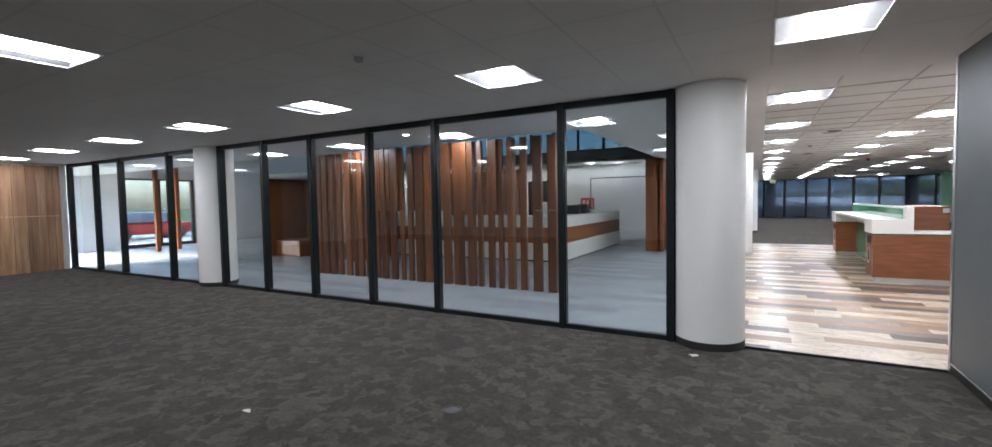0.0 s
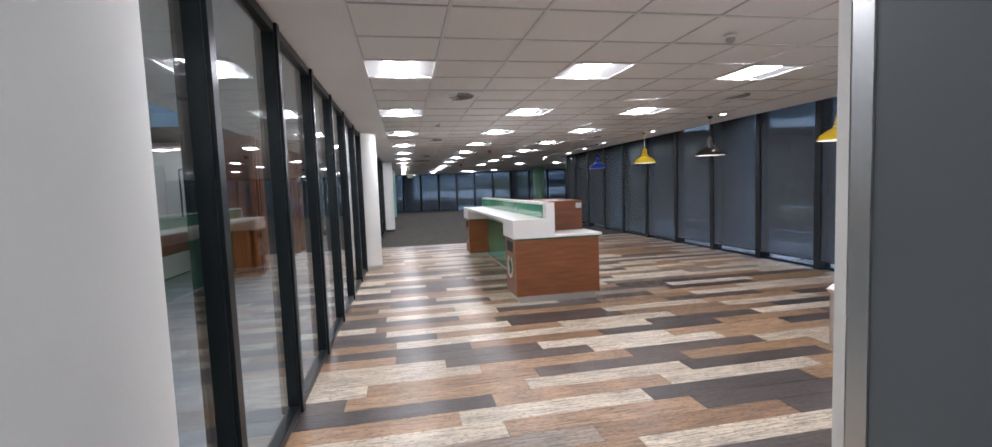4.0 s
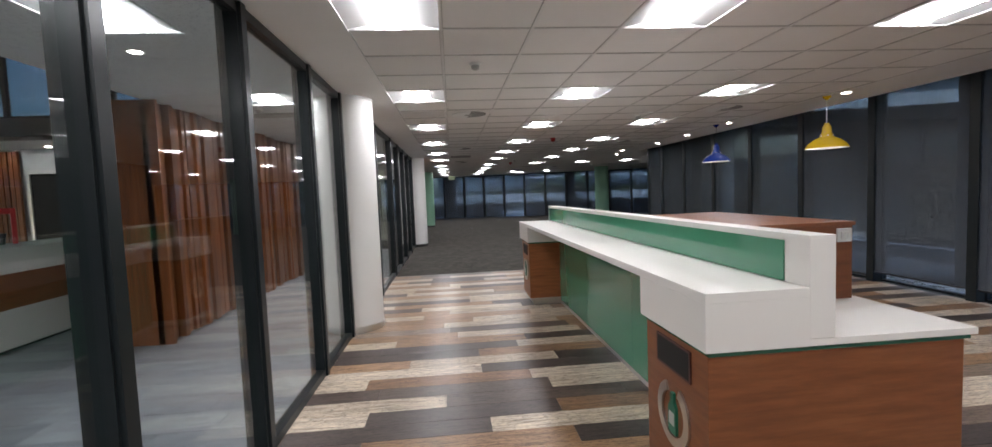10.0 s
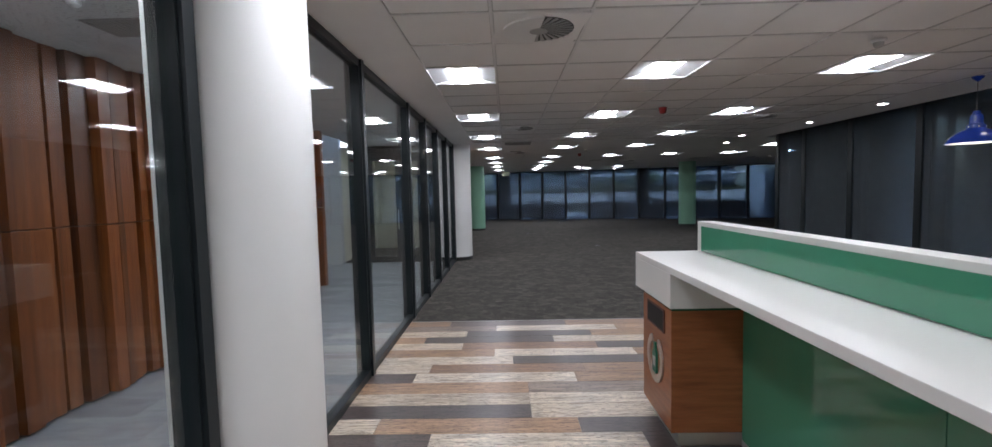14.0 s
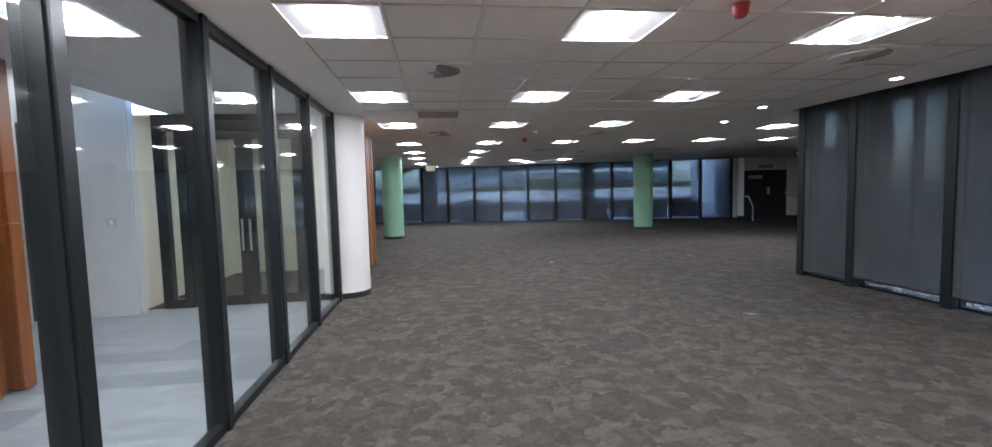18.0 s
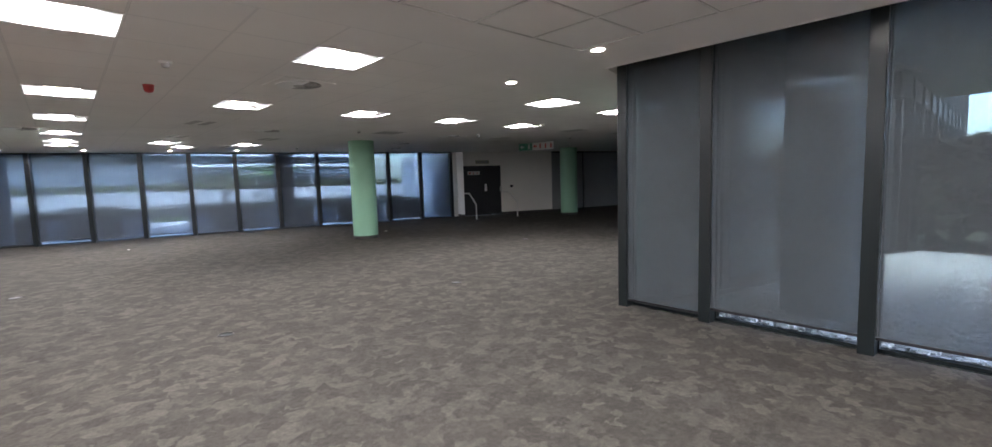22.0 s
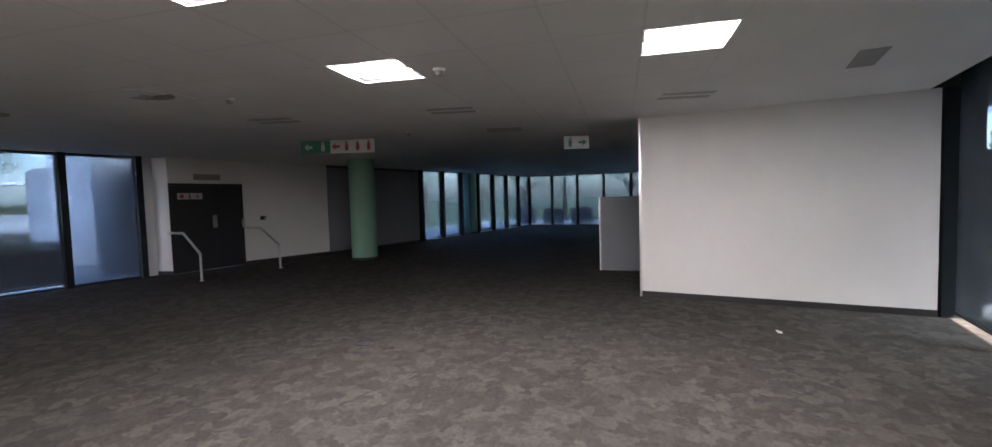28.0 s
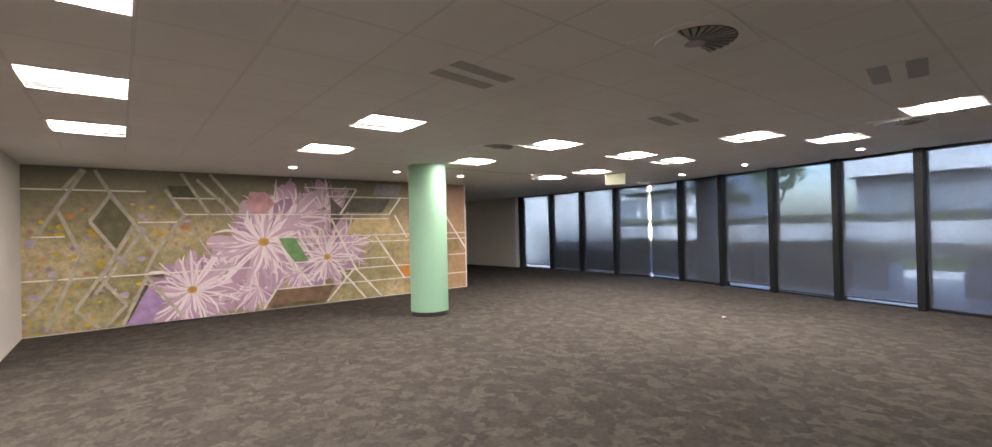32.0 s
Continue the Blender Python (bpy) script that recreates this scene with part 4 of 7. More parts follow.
def plank_sheet(name, x0, x1, y0, y1, width, length, z, material, label, along="x", seed=3, kind="stuff", test=None):
    """Planks laid in staggered rows, joined in one sheet, each with its own joint."""
    rnd = random.Random(seed)
    verts, faces = [], []
    y = y0
    while y < y1 - 1e-6:
        x = x0 - rnd.random() * length
        w = min(width, y1 - y)
        while x < x1:
            a, b = max(x, x0) + 0.001, min(x + length, x1) - 0.001
            if b - a > 0.02 and (test is None or test((a + b) / 2, y + w / 2)):
                k = len(verts)
                p = [(a, y + 0.001), (b, y + 0.001), (b, y + w - 0.001), (a, y + w - 0.001)]
                verts += [(px, py, z) for px, py in p] + [(px, py, z - 0.008) for px, py in p]
                faces += [(k, k + 1, k + 2, k + 3)] + [(k + (i + 1) % 4, k + i, k + 4 + i, k + 4 + (i + 1) % 4) for i in range(4)]
            x += length
        y += width
    me = bpy.data.meshes.new(name)
    me.from_pydata(verts, [], faces)
    me.materials.append(material)
    return tagged(new(name, me), label, "floor", kind=kind)


structure("floor_reception_bed", prism(ROOM, -0.08, -0.007), M_SUBFLOOR, "dark bed under the grey planks", "floor")
plank_sheet("floor_reception", -20.0, -0.472, 5.1, 22.0, 0.3, 1.2, 0.0, M_GREYPLANK, "blue-grey vinyl planks of the reception", seed=8, kind="structure")

# reception desk: white, timber band, white
desk = thing("reception_desk", pose(-4.0, 10.35, 0), "long white reception desk with a timber band round it", "desk")
X0, X1, Y0, Y1 = -7.5, 0.0, 0.0, 5.1


def desk_run(z0, z1, inset):
    return prism([(X0, Y0 + inset), (X1 - inset, Y0 + inset), (X1 - inset, Y1), (X1 - 0.75, Y1), (X1 - 0.75, Y0 + 0.75), (X0, Y0 + 0.75)], z0, z1)


part("toe_kick", desk_run(0.0, 0.04, 0.05), M_SKIRT, desk, "dark recessed toe kick")
part("lower_panel", desk_run(0.04, 0.45, 0.0), M_SOLID, desk)
part("timber_band", desk_run(0.45, 0.83, 0.008), M_LAMINATE, desk, "reddish timber band")
part("upper_panel", desk_run(0.83, 1.07, 0.0), M_SOLID, desk)
part("worktop", desk_run(1.07, 1.1, -0.01), M_SOLID, desk)


def slats(name, x0, x1, y, z0, z1, seed, label, depth=(0.1, 0.2), width=(0.07, 0.3), gap=(0.02, 0.1), m=None, material=None, abut=0.0, split=0.0, top=0.0):
    """A row of upright timber boards of uneven width and depth along local x; above the split short boards close some of the gaps."""
    rnd = random.Random(seed)
    s = thing(name, m or pose(0, 0, 0), label, "slat screen")
    x = x0
    while x < x1 - 0.05:
        w = rnd.uniform(*width)
        w = min(w, x1 - x)
        d = rnd.uniform(*depth)
        g = rnd.uniform(0.002, 0.008) if rnd.random() < abut else rnd.uniform(*gap)
        spans = ((z0, split), (split + 0.005, z1)) if split else ((z0, z1),)
        part("slat", boxes(*[(x, x + w, y - d / 2, y + d / 2, a, b) for a, b in spans], bevel=0.004), material or M_FIN, s)
        if rnd.random() < top and x + w + g < x1:
            part("slat", boxes((x + w + 0.004, x + w + g - rnd.uniform(0.004, 0.03), y - rnd.uniform(0.01, 0.07), y + 0.015, split + 0.005, z1), bevel=0.004), material or M_FIN, s)
        x += w + g
    return s


slats("slat_screen", -8.3, -2.76, 6.98, 0.0, 2.52, 4, "dark reddish timber slat screen with open gaps before the reception", gap=(0.07, 0.12), width=(0.08, 0.16), depth=(0.04, 0.12), abut=0.1, top=0.35, split=1.32, material=M_FIN_SHADED)
# mirror-backed gaps let the desk show through
slats("slat_screen", 0.0, 6.0, 0.0, 0.02, 2.575, 7, "dense timber board screen standing in the reception", gap=(0.004, 0.04), depth=(0.04, 0.26), width=(0.05, 0.17), split=1.32,
      m=pose(-2.4, 13.42, 0, 0, 0, 90))
tagged(bpy.data.objects["slat_screen.001"], group="")
part("back_board", boxes((0.02, 5.98, 0.06, 0.09, 0.02, 2.56)), M_FIN, bpy.data.objects["slat_screen.001"])
part("side_board", boxes((0.0, 0.04, -0.12, 0.35, 0.02, 2.575)), M_FIN, bpy.data.objects["slat_screen.001"])
slats("slat_screen", 0, 4.55, 0.0, 0.0, 3.05, 9, "timber slats on the wall behind the desk", gap=(0.01, 0.05), m=pose(-15.0, 21.68, 0), depth=(0.05, 0.1), width=(0.06, 0.12))
slats("slat_screen", 0, 2.55, 0.0, 0.08, C - 0.01, 5, "orange-brown timber slats on the wall past the white column", gap=(0.012, 0.03), depth=(0.04, 0.16), width=(0.07, 0.15),
      m=pose(-0.38, 22.82, 0, 0, 0, 90), material=M_CLAD)
clad = slats("slat_screen", 0, 5.6, 0.0, 0.0, C - 0.06, 15, "weathered timber boards that clad the end wall", gap=(0.0, 0.008), depth=(0.03, 0.05), width=(0.12, 0.3), split=1.32,
             m=pose(-14.92, -0.75, 0, 0, 0, 90), material=M_CLADWALL)
wall("wall_clad", (-15.0, -7.0), (-15.0, 5.0), 0, C, M_WHITE, "wall behind the timber boards", side=1)

# doorway in the reception's back wall
# the wall is uncut: a black slab paints the dark beyond the doorway
structure("wall_opening_dark", boxes((-10.25, -9.15, 21.7, 21.74, 0, 2.45)), M_DARK, "black slab painted as the dark of an open doorway behind the desk", "door")
structure("trim", boxes((-10.32, -10.25, 21.66, 21.74, 0, 2.5), (-9.15, -9.08, 21.66, 21.74, 0, 2.5), (-10.25, -9.15, 21.66, 21.74, 2.45, 2.5)), M_ALU, "pale metal door lining", "trim")
structure("trim", boxes((-7.0, -4.2, 21.72, 21.745, 2.46, 2.5), (-7.0, -6.96, 21.72, 21.745, 0, 2.46)), M_SKIRT, "dark line of a flush door in the back wall", "trim")

# meeting room behind the recess: dark glazed front with double door
wall("wall_meeting_far", (-3.0, 24.85), (-0.5, 24.85), 0, C, M_CREAM, "cream wall at the back of the meeting room", side=1)
wall("wall_meeting_west", (-2.95, 21.75), (-2.95, 25.0), 0, C, M_CREAM, "cream wall of the meeting room", depth=0.1, side=1)
plain_ceiling("ceiling_meeting", -3.0, -0.5, 22.0, 25.0, [(-1.18, 23.13)], "white ceiling of the meeting room")
# unseen as well: added against sky light leaking into the meeting room
structure("ceiling_meeting_slab", boxes((-3.0, -0.5, 22.1, 25.0, C + 0.16, C + 0.3)), M_CONCRETE, "slab over the meeting room ceiling", "ceiling")
structure("floor_meeting", boxes((-3.0, -0.5, 22.0, 25.0, -0.05, 0.001)), M_CARPET, "dark carpet of the meeting room", "floor")
front = thing("door_2", pose(0, 22.0, 0), "glazed meeting room front with a double door in heavy black frames", "door", kind="structure")
HT = 2.36
part("door_frame", boxes((-2.7, -2.57, -0.04, 0.06, 0, HT), (-2.43, -2.32, -0.04, 0.06, 0, HT), (-0.86, -0.74, -0.04, 0.06, 0, HT), (-2.7, -0.74, -0.04, 0.06, HT, C - 0.004), (-2.57, -2.43, -0.04, 0.06, 0, 0.12)), M_BLACK, front)
part("sidelight", boxes((-2.57, -2.43, 0.0, 0.01, 0.12, HT)), M_GLASS, front, "narrow clear sidelight").visible_shadow = False
for x0, x1, grip in ((-2.315, -1.592, -1.64), (-1.588, -0.865, -1.54)):
    leaf = part("door_leaf", boxes((x0, x0 + 0.105, -0.02, 0.03, 0.01, HT - 0.005), (x1 - 0.105, x1, -0.02, 0.03, 0.01, HT - 0.005), (x0 + 0.105, x1 - 0.105, -0.02, 0.03, 0.01, 0.14), (x0 + 0.105, x1 - 0.105, -0.02, 0.03, HT - 0.11, HT - 0.005)), M_BLACK, front)
    part("pane", boxes((x0 + 0.105, x1 - 0.105, 0.0, 0.01, 0.14, HT - 0.11)), M_GLASS, leaf, "clear glass pane").visible_shadow = False
    for side in (-1, 1):
        y = 0.005 + side * 0.075
        part("door_pull", tube([(grip, y, 0.75), (grip, y, 1.18)], 0.014, 8), M_STEEL, leaf, "stainless steel bar handle", smooth=True)
        for z in (0.83, 1.1):
            part("standoff", tube([(grip, side * 0.026, z), (grip, y, z)], 0.009, 6), M_STEEL, leaf)
sw = thing("light_switch", pose(-3.15, 21.698, 0), "white light switch plate on the grey wall", "switch")
part("plate", boxes((0, 0.12, -0.01, 0.0, 1.15, 1.25), bevel=0.002), M_SIGNWHITE, sw)
part("rocker", boxes((0.04, 0.08, -0.014, -0.0101, 1.17, 1.23)), M_PAPER, sw)
door2 = thing("door_4", pose(-4.0, 21.66, 0), "white flush door in the recess wall", "door", kind="structure")
part("door_leaf", boxes((0.0, 0.42, 0.0, 0.04, 0.01, 2.4), bevel=0.002), M_COOLWALL, door2)
part("door_frame", boxes((0.42, 0.46, -0.01, 0.045, 0, 2.44), (-0.04, 0.0, -0.01, 0.045, 0, 2.44)), M_SKIRT, door2)

# entrance glazing at the far west, booths
for k in range(2):
    glazing((-20.0, 10.6 - 1.2 * k), (-20.0, 9.4 - 1.2 * k), 2.55, "entrance glazing in black frames", out=1, frame_depth=0.08, last=k == 1, pane=M_GREYGLASS, sill=0.12, bar=0.09)
for x, y in ((-17.6, 8.2), (-17.9, 9.0)):
    solid("timber_post", boxes((x - 0.06, x + 0.06, y - 0.06, y + 0.06, 0, C + 0.6), bevel=0.006), M_FIN, "slim brown timber post near the entrance", "post", "timber posts")
booth = thing("booth", pose(-12.6, 8.6, 0), "timber-framed seating booth with padded bench seats", "booth")
part("back_panel", boxes((0.0, 3.6, 1.4, 1.5, 0, 2.25), bevel=0.02), M_FIN, booth)
part("side_panel", boxes((0.0, 0.12, 0.0, 1.4, 0, 2.25), bevel=0.02), M_FIN, booth)
part("side_panel", boxes((3.48, 3.6, 0.0, 1.4, 0, 2.25), bevel=0.02), M_FIN, booth)
part("roof", boxes((0.0, 3.6, 0.0, 1.5, 2.25, 2.36), bevel=0.02), M_COOLWALL, booth)
part("seat", boxes((0.15, 1.2, 0.3, 1.35, 0.0, 0.45), bevel=0.03), M_FIN, booth)
part("seat", boxes((2.4, 3.45, 0.3, 1.35, 0.0, 0.45), bevel=0.03), M_SCREENBLACK, booth)

# recessed ceiling lights -----------------------------------------------------
def make_troffer(w, d):
    t = thing("ceiling_light", pose(0, 0, C), "lit square recessed ceiling light with a bright central diffuser", "ceiling light", "ceiling lights")
    a, b = w / 2, d / 2
    f = 0.012
    part("frame", boxes((-a, a, -b, -b + f, -0.003, 0.008), (-a, a, b - f, b, -0.003, 0.008), (-a, -a + f, -b + f, b - f, -0.003, 0.008), (a - f, a, -b + f, b - f, -0.003, 0.008)), M_TROFFER, t)
    for s in (-1, 1):
        bm = bmesh.new()
        pts = [(s * (a - f), 0.004), (s * 0.14, 0.034), (s * 0.14, 0.044), (s * (a - f), 0.014)]
        lo = [bm.verts.new((x, -b + f, z)) for x, z in pts]
        hi = [bm.verts.new((x, b - f, z)) for x, z in pts]
        for k in range(4):
            bm.faces.new((lo[k], lo[(k + 1) % 4], hi[(k + 1) % 4], hi[k]))
        bmesh.ops.recalc_face_normals(bm, faces=bm.faces[:])
        part("reflector", bm, M_REFLECTOR, t)
        part("end_plate", boxes((-a + f, a - f, s * (b - f) - 0.002, s * (b - f) + 0.002, 0.0, 0.09)), M_REFLECTOR, t)
    bm = bmesh.new()
    n = 8
    prof = [(-0.135 + 0.27 * k / n, 0.034 - 0.04 * math.sin(math.pi * k / n) ** 0.6) for k in range(n + 1)]
    lo = [bm.verts.new((x, -b + 0.03, z)) for x, z in prof]
    hi = [bm.verts.new((x, b - 0.03, z)) for x, z in prof]
    for k in range(n):
        bm.faces.new((lo[k], lo[k + 1], hi[k + 1], hi[k]))
    part("diffuser", bm, M_DIFFUSER, t, "glowing white diffuser", smooth=True)
    return t


made = {}
for lx, ly, w, d in LIGHTS:
    size = (round(w, 2), round(d, 2))
    if size not in made:
        made[size] = make_troffer(*size)
        made[size].matrix_world = pose(lx, ly, C)
    else:
        copy_thing(made[size], pose(lx, ly, C))


# small fixtures in the ceiling ----------------------------------------------
def make_diffuser_vent():
    """Square plate with a round swirl of slots, half of it open."""
    t = thing("air_diffuser", pose(0, 0, C), "round swirl air diffuser in a white ceiling plate", "air vent", "air diffusers")
    part("plate", boxes((-0.29, 0.29, -0.29, 0.29, -0.006, 0.004)), M_TILE, t)
    part("backing", lathe([(0.235, -0.008), (0.235, -0.0065)], 40), M_VENTDARK, t)
    for k in range(28):
        bm = bmesh.new()
        a0 = 2 * math.pi * k / 28
        a1 = a0 + 0.15
        pts = [(0.06 * math.cos(a0), 0.06 * math.sin(a0)), (0.23 * math.cos(a0 + 0.1), 0.23 * math.sin(a0 + 0.1)), (0.23 * math.cos(a1 + 0.1), 0.23 * math.sin(a1 + 0.1)), (0.06 * math.cos(a1), 0.06 * math.sin(a1))]
        z = (-0.0085, -0.016)
        hi = [bm.verts.new((x, y, z[0])) for x, y in pts]
        lo = [bm.verts.new((x, y, z[1] if i in (0, 1) else z[0] - 0.002)) for i, (x, y) in enumerate(pts)]
        bm.faces.new(hi)
        bm.faces.new(lo[::-1])
        for i in range(4):
            bm.faces.new((hi[i], lo[i], lo[(i + 1) % 4], hi[(i + 1) % 4]))
        bmesh.ops.recalc_face_normals(bm, faces=bm.faces[:])
        part("vane", bm, M_VENT, t)
    bm = bmesh.new()
    rim = [(0.24 * math.cos(math.pi * k / 20), 0.24 * math.sin(math.pi * k / 20)) for k in range(21)]
    lo, hi = [bm.verts.new((x, y, -0.019)) for x, y in rim], [bm.verts.new((x, y, -0.0065)) for x, y in rim]
    bm.faces.new(lo[::-1])
    for k in range(21):
        bm.faces.new((lo[k], lo[(k + 1) % 21], hi[(k + 1) % 21], hi[k]))
    bmesh.ops.recalc_face_normals(bm, faces=bm.faces[:])
    part("blank_cover", bm, M_TROFFER, t, "plain cover over half of the slots")
    part("hub", lathe([(0.0605, -0.0205), (0.0605, -0.008)], 24), M_VENT, t)
    return t


vent = make_diffuser_vent()
SWIRLS = [(0.99, TY0 + TY * 6.5), (4.71, TY0 + TY * 6.5), (0.99, TY0 + TY * 14.5), (4.71, TY0 + TY * 14.5), (0.99, TY0 + TY * 22.5), (4.71, TY0 + TY * 21.5), (1.05, TY0 + TY * 30.5),
          (4.16, TY0 + TY * 30.5), (5.27, 29.3), (1.71, TY0 + TY * 40.5), (5.44, 33.6), (9.46, 28.75), (9.46, 31.1), (10.2, 32.8), (-10.2, 1.9)]
vent.matrix_world = pose(*SWIRLS[0], C, 0, 0, 95)
for x, y in SWIRLS[1:]:
    copy_thing(vent, pose(x, y, C, 0, 0, 95))


def slot_grille(x, y, w, d, turn=0, n=10, label="flat return-air grille with fine slats in the ceiling", material=None):
    t = thing("air_grille", pose(x, y, C, 0, 0, turn), label, "air vent", "air grilles")
    part("frame", boxes((-w / 2, w / 2, -d / 2, -d / 2 + 0.02, -0.008, 0.002), (-w / 2, w / 2, d / 2 - 0.02, d / 2, -0.008, 0.002),
                        (-w / 2, -w / 2 + 0.02, -d / 2 + 0.02, d / 2 - 0.02, -0.008, 0.002), (w / 2 - 0.02, w / 2, -d / 2 + 0.02, d / 2 - 0.02, -0.008, 0.002)), material or M_VENT, t)
    part("backing", boxes((-w / 2 + 0.02, w / 2 - 0.02, -d / 2 + 0.02, d / 2 - 0.02, -0.002, 0.001)), M_VENTDARK, t)
    span = (w - 0.05) / n
    for k in range(n):
        xx = -w / 2 + 0.025 + span * (k + 0.5)
        part("slat", boxes((xx - span * 0.38, xx + span * 0.38, -d / 2 + 0.02, d / 2 - 0.02, -0.0065, -0.0025)), material or M_VENT, t)
    return t


slot_grille(4.71, TY0 + TY * 2.5, 0.58, 0.58, 0, 26, material=M_TROFFER)
slot_grille(1.03, 22.16, 0.58, 0.56, 0, 22, "dark slotted air grille in the ceiling", M_SHADOWGAP)
slot_grille(-1.5, 14.56, 0.56, 0.3, 0, 14, "dark slotted air grille in the reception ceiling", M_SHADOWGAP)
slot_grille(1.02, 24.2, 0.3, 0.2, 0, 8, "dark slotted air grille in the ceiling", M_SHADOWGAP)
slot_grille(10.6, 22.35, 0.6, 0.2, -13, 16, "dark slotted air grille at the edge of the ceiling", M_SHADOWGAP)


def flush_cover(x, y, turn):
    t = thing("ceiling_panel", pose(x, y, C, 0, 0, turn), "pair of plain flush grey slot covers in the ceiling", "ceiling panel", "flush slot covers")
    for k in (-1, 1):
        part("cover", boxes((k * 0.11 - 0.06, k * 0.11 + 0.06, -0.28, 0.28, -0.004, 0.004), bevel=0.001), M_VENT, t)


for x, y in ((3.97, 28.58), (4.02, 31.18), (5.87, 31.18), (11.16, 28.72), (11.41, 26.36), (13.28, 26.15), (11.6, 23.65)):
    flush_cover(x, y, 8)


hatch = thing("ceiling_panel", pose(7.66, 28.68, C), "plain grey square access panel in the ceiling", "ceiling panel")
part("panel", boxes((-0.28, 0.28, -0.28, 0.28, -0.005, 0.003), bevel=0.001), M_VENT, hatch)
part("frame", boxes((-0.31, 0.31, -0.31, -0.285, -0.008, 0.003), (-0.31, 0.31, 0.285, 0.31, -0.008, 0.003), (-0.31, -0.285, -0.285, 0.285, -0.008, 0.003), (0.285, 0.31, -0.285, 0.285, -0.008, 0.003)), M_TROFFER, hatch)


def downlight(x, y, r=0.055, z=C, lamp=None):
    t = thing("downlight", pose(x, y, z), "small round recessed downlight, lit", "downlight", "downlights")
    part("ring", lathe([(r + 0.018, -0.006), (r + 0.018, 0.001), (r, 0.001), (r, -0.006)], 24, cap=False), M_TROFFER, t, smooth=True)
    part("lamp", lathe([(r, -0.0022), (r, -0.002)], 24), lamp or M_SPOT, t, "glowing lamp face")
    return t


for x, y in ((5.72, 21.67), (6.08, 23.13), (-1.65, 28.87), (-1.41, 30.69), (-1.48, 32.2), (1.05, 36.53), (2.66, 36.03), (4.55, 35.71), (6.19, 35.28), (5.9, 18.2), (6.0, 19.9)):
    downlight(x, y)
for k in range(12):
    downlight(-4.2 - 1.3 * k, 21.25, 0.06, 3.1, M_WASH)
for x, y in ((-1.49, 11.87), (-5.0, 6.0)):
    downlight(x, y, 0.045)


def beacon(x, y):
    t = thing("fire_sounder", pose(x, y, C), "red round fire alarm sounder under the ceiling", "alarm", "fire alarm sounders")
    part("base", lathe([(0.05, -0.02), (0.055, 0.0)], 24), M_RED, t, smooth=True)
    part("dome", lathe([(0.012, -0.085), (0.036, -0.075), (0.048, -0.05), (0.05, -0.0205)], 24), M_RED, t, smooth=True)


def detector(x, y):
    t = thing("smoke_detector", pose(x, y, C), "white round smoke detector under the ceiling", "detector", "smoke detectors")
    part("base", lathe([(0.045, -0.018), (0.052, 0.0)], 24), M_TROFFER, t, smooth=True)
    part("head", lathe([(0.018, -0.055), (0.032, -0.045), (0.036, -0.0185)], 24), M_VENT, t, smooth=True)


for x, y in ((2.87, 18.02), (2.9, 25.4)):
    beacon(x, y)
for x, y in ((2.89, 24.2), (9.64, 25.81), (12.84, 27.63), (2.9, 7.6), (-1.45, 13.31), (-1.52, 14.1), (0.95, 12.3), (6.9, 28.6), (9.9, 28.2), (3.6, 15.3), (7.4, 33.6), (-2.6, 2.6)):
    detector(x, y)


# pendant lamps ---------------------------------------------------------------
def pendant(x, y, enamel, colour, rim=1.9):
    t = thing("pendant_lamp", pose(x, y, 0), "lit %s enamel pendant lamp on a thin cord" % colour, "pendant lamp", "pendant lamps along the windows")
    top = C
    part("ceiling_rose", lathe([(0.012, top - 0.05), (0.05, top - 0.012), (0.05, top)], 24), enamel, t, smooth=True)
    part("cord", tube([(0, 0, rim + 0.32), (0, 0, top - 0.045)], 0.004, 6), M_BLACKENAMEL if colour != "yellow" else M_PAPER, t)
    outer = [(0.028, rim + 0.33), (0.034, rim + 0.3), (0.05, rim + 0.29), (0.056, rim + 0.2), (0.075, rim + 0.185), (0.08, rim + 0.15), (0.15, rim + 0.115), (0.215, rim + 0.06), (0.245, rim + 0.01), (0.25, rim)]
    part("shade", lathe(outer + [(0.243, rim), (0.205, rim + 0.055), (0.14, rim + 0.105), (0.03, rim + 0.14)], 40, cap=False), [enamel], t, "glossy %s enamel shade" % colour, smooth=True)
    part("inner_shade", lathe([(0.241, rim + 0.001), (0.203, rim + 0.053), (0.138, rim + 0.103), (0.03, rim + 0.136)], 40, cap=False), M_LAMPINNER, t, "white inside of the shade", smooth=True)
    part("bulb", lathe([(0.012, rim + 0.02), (0.045, rim + 0.035), (0.055, rim + 0.07), (0.035, rim + 0.11), (0.02, rim + 0.135)], 20), M_BULB, t, "glowing bulb", smooth=True)
    for k in range(6):
        a = 2 * math.pi * k / 6
        part("stud", lathe([(0.007, -0.002), (0.007, 0.002)], 8), M_LAMPINNER, t).matrix_local = pose(0.0785 * math.cos(a), 0.0785 * math.sin(a), rim + 0.165, 90, 0, math.degrees(a) + 90)
    return t


pendant(5.62, 9.17, M_YELLOW, "yellow")
pendant(5.68, 11.76, M_BLACKENAMEL, "black")
pendant(5.7, 14.1, M_YELLOW, "yellow")
pendant(5.66, 16.65, M_BLUE, "blue")
for y in (9.17, 11.76, 14.1, 16.65):
    downlight(5.78, y - 0.22, 0.05)

# service island --------------------------------------------------------------
isl = thing("service_island", pose(1.65, 9.93, 0), "long service counter with white top, green glass screen and timber ends", "counter")


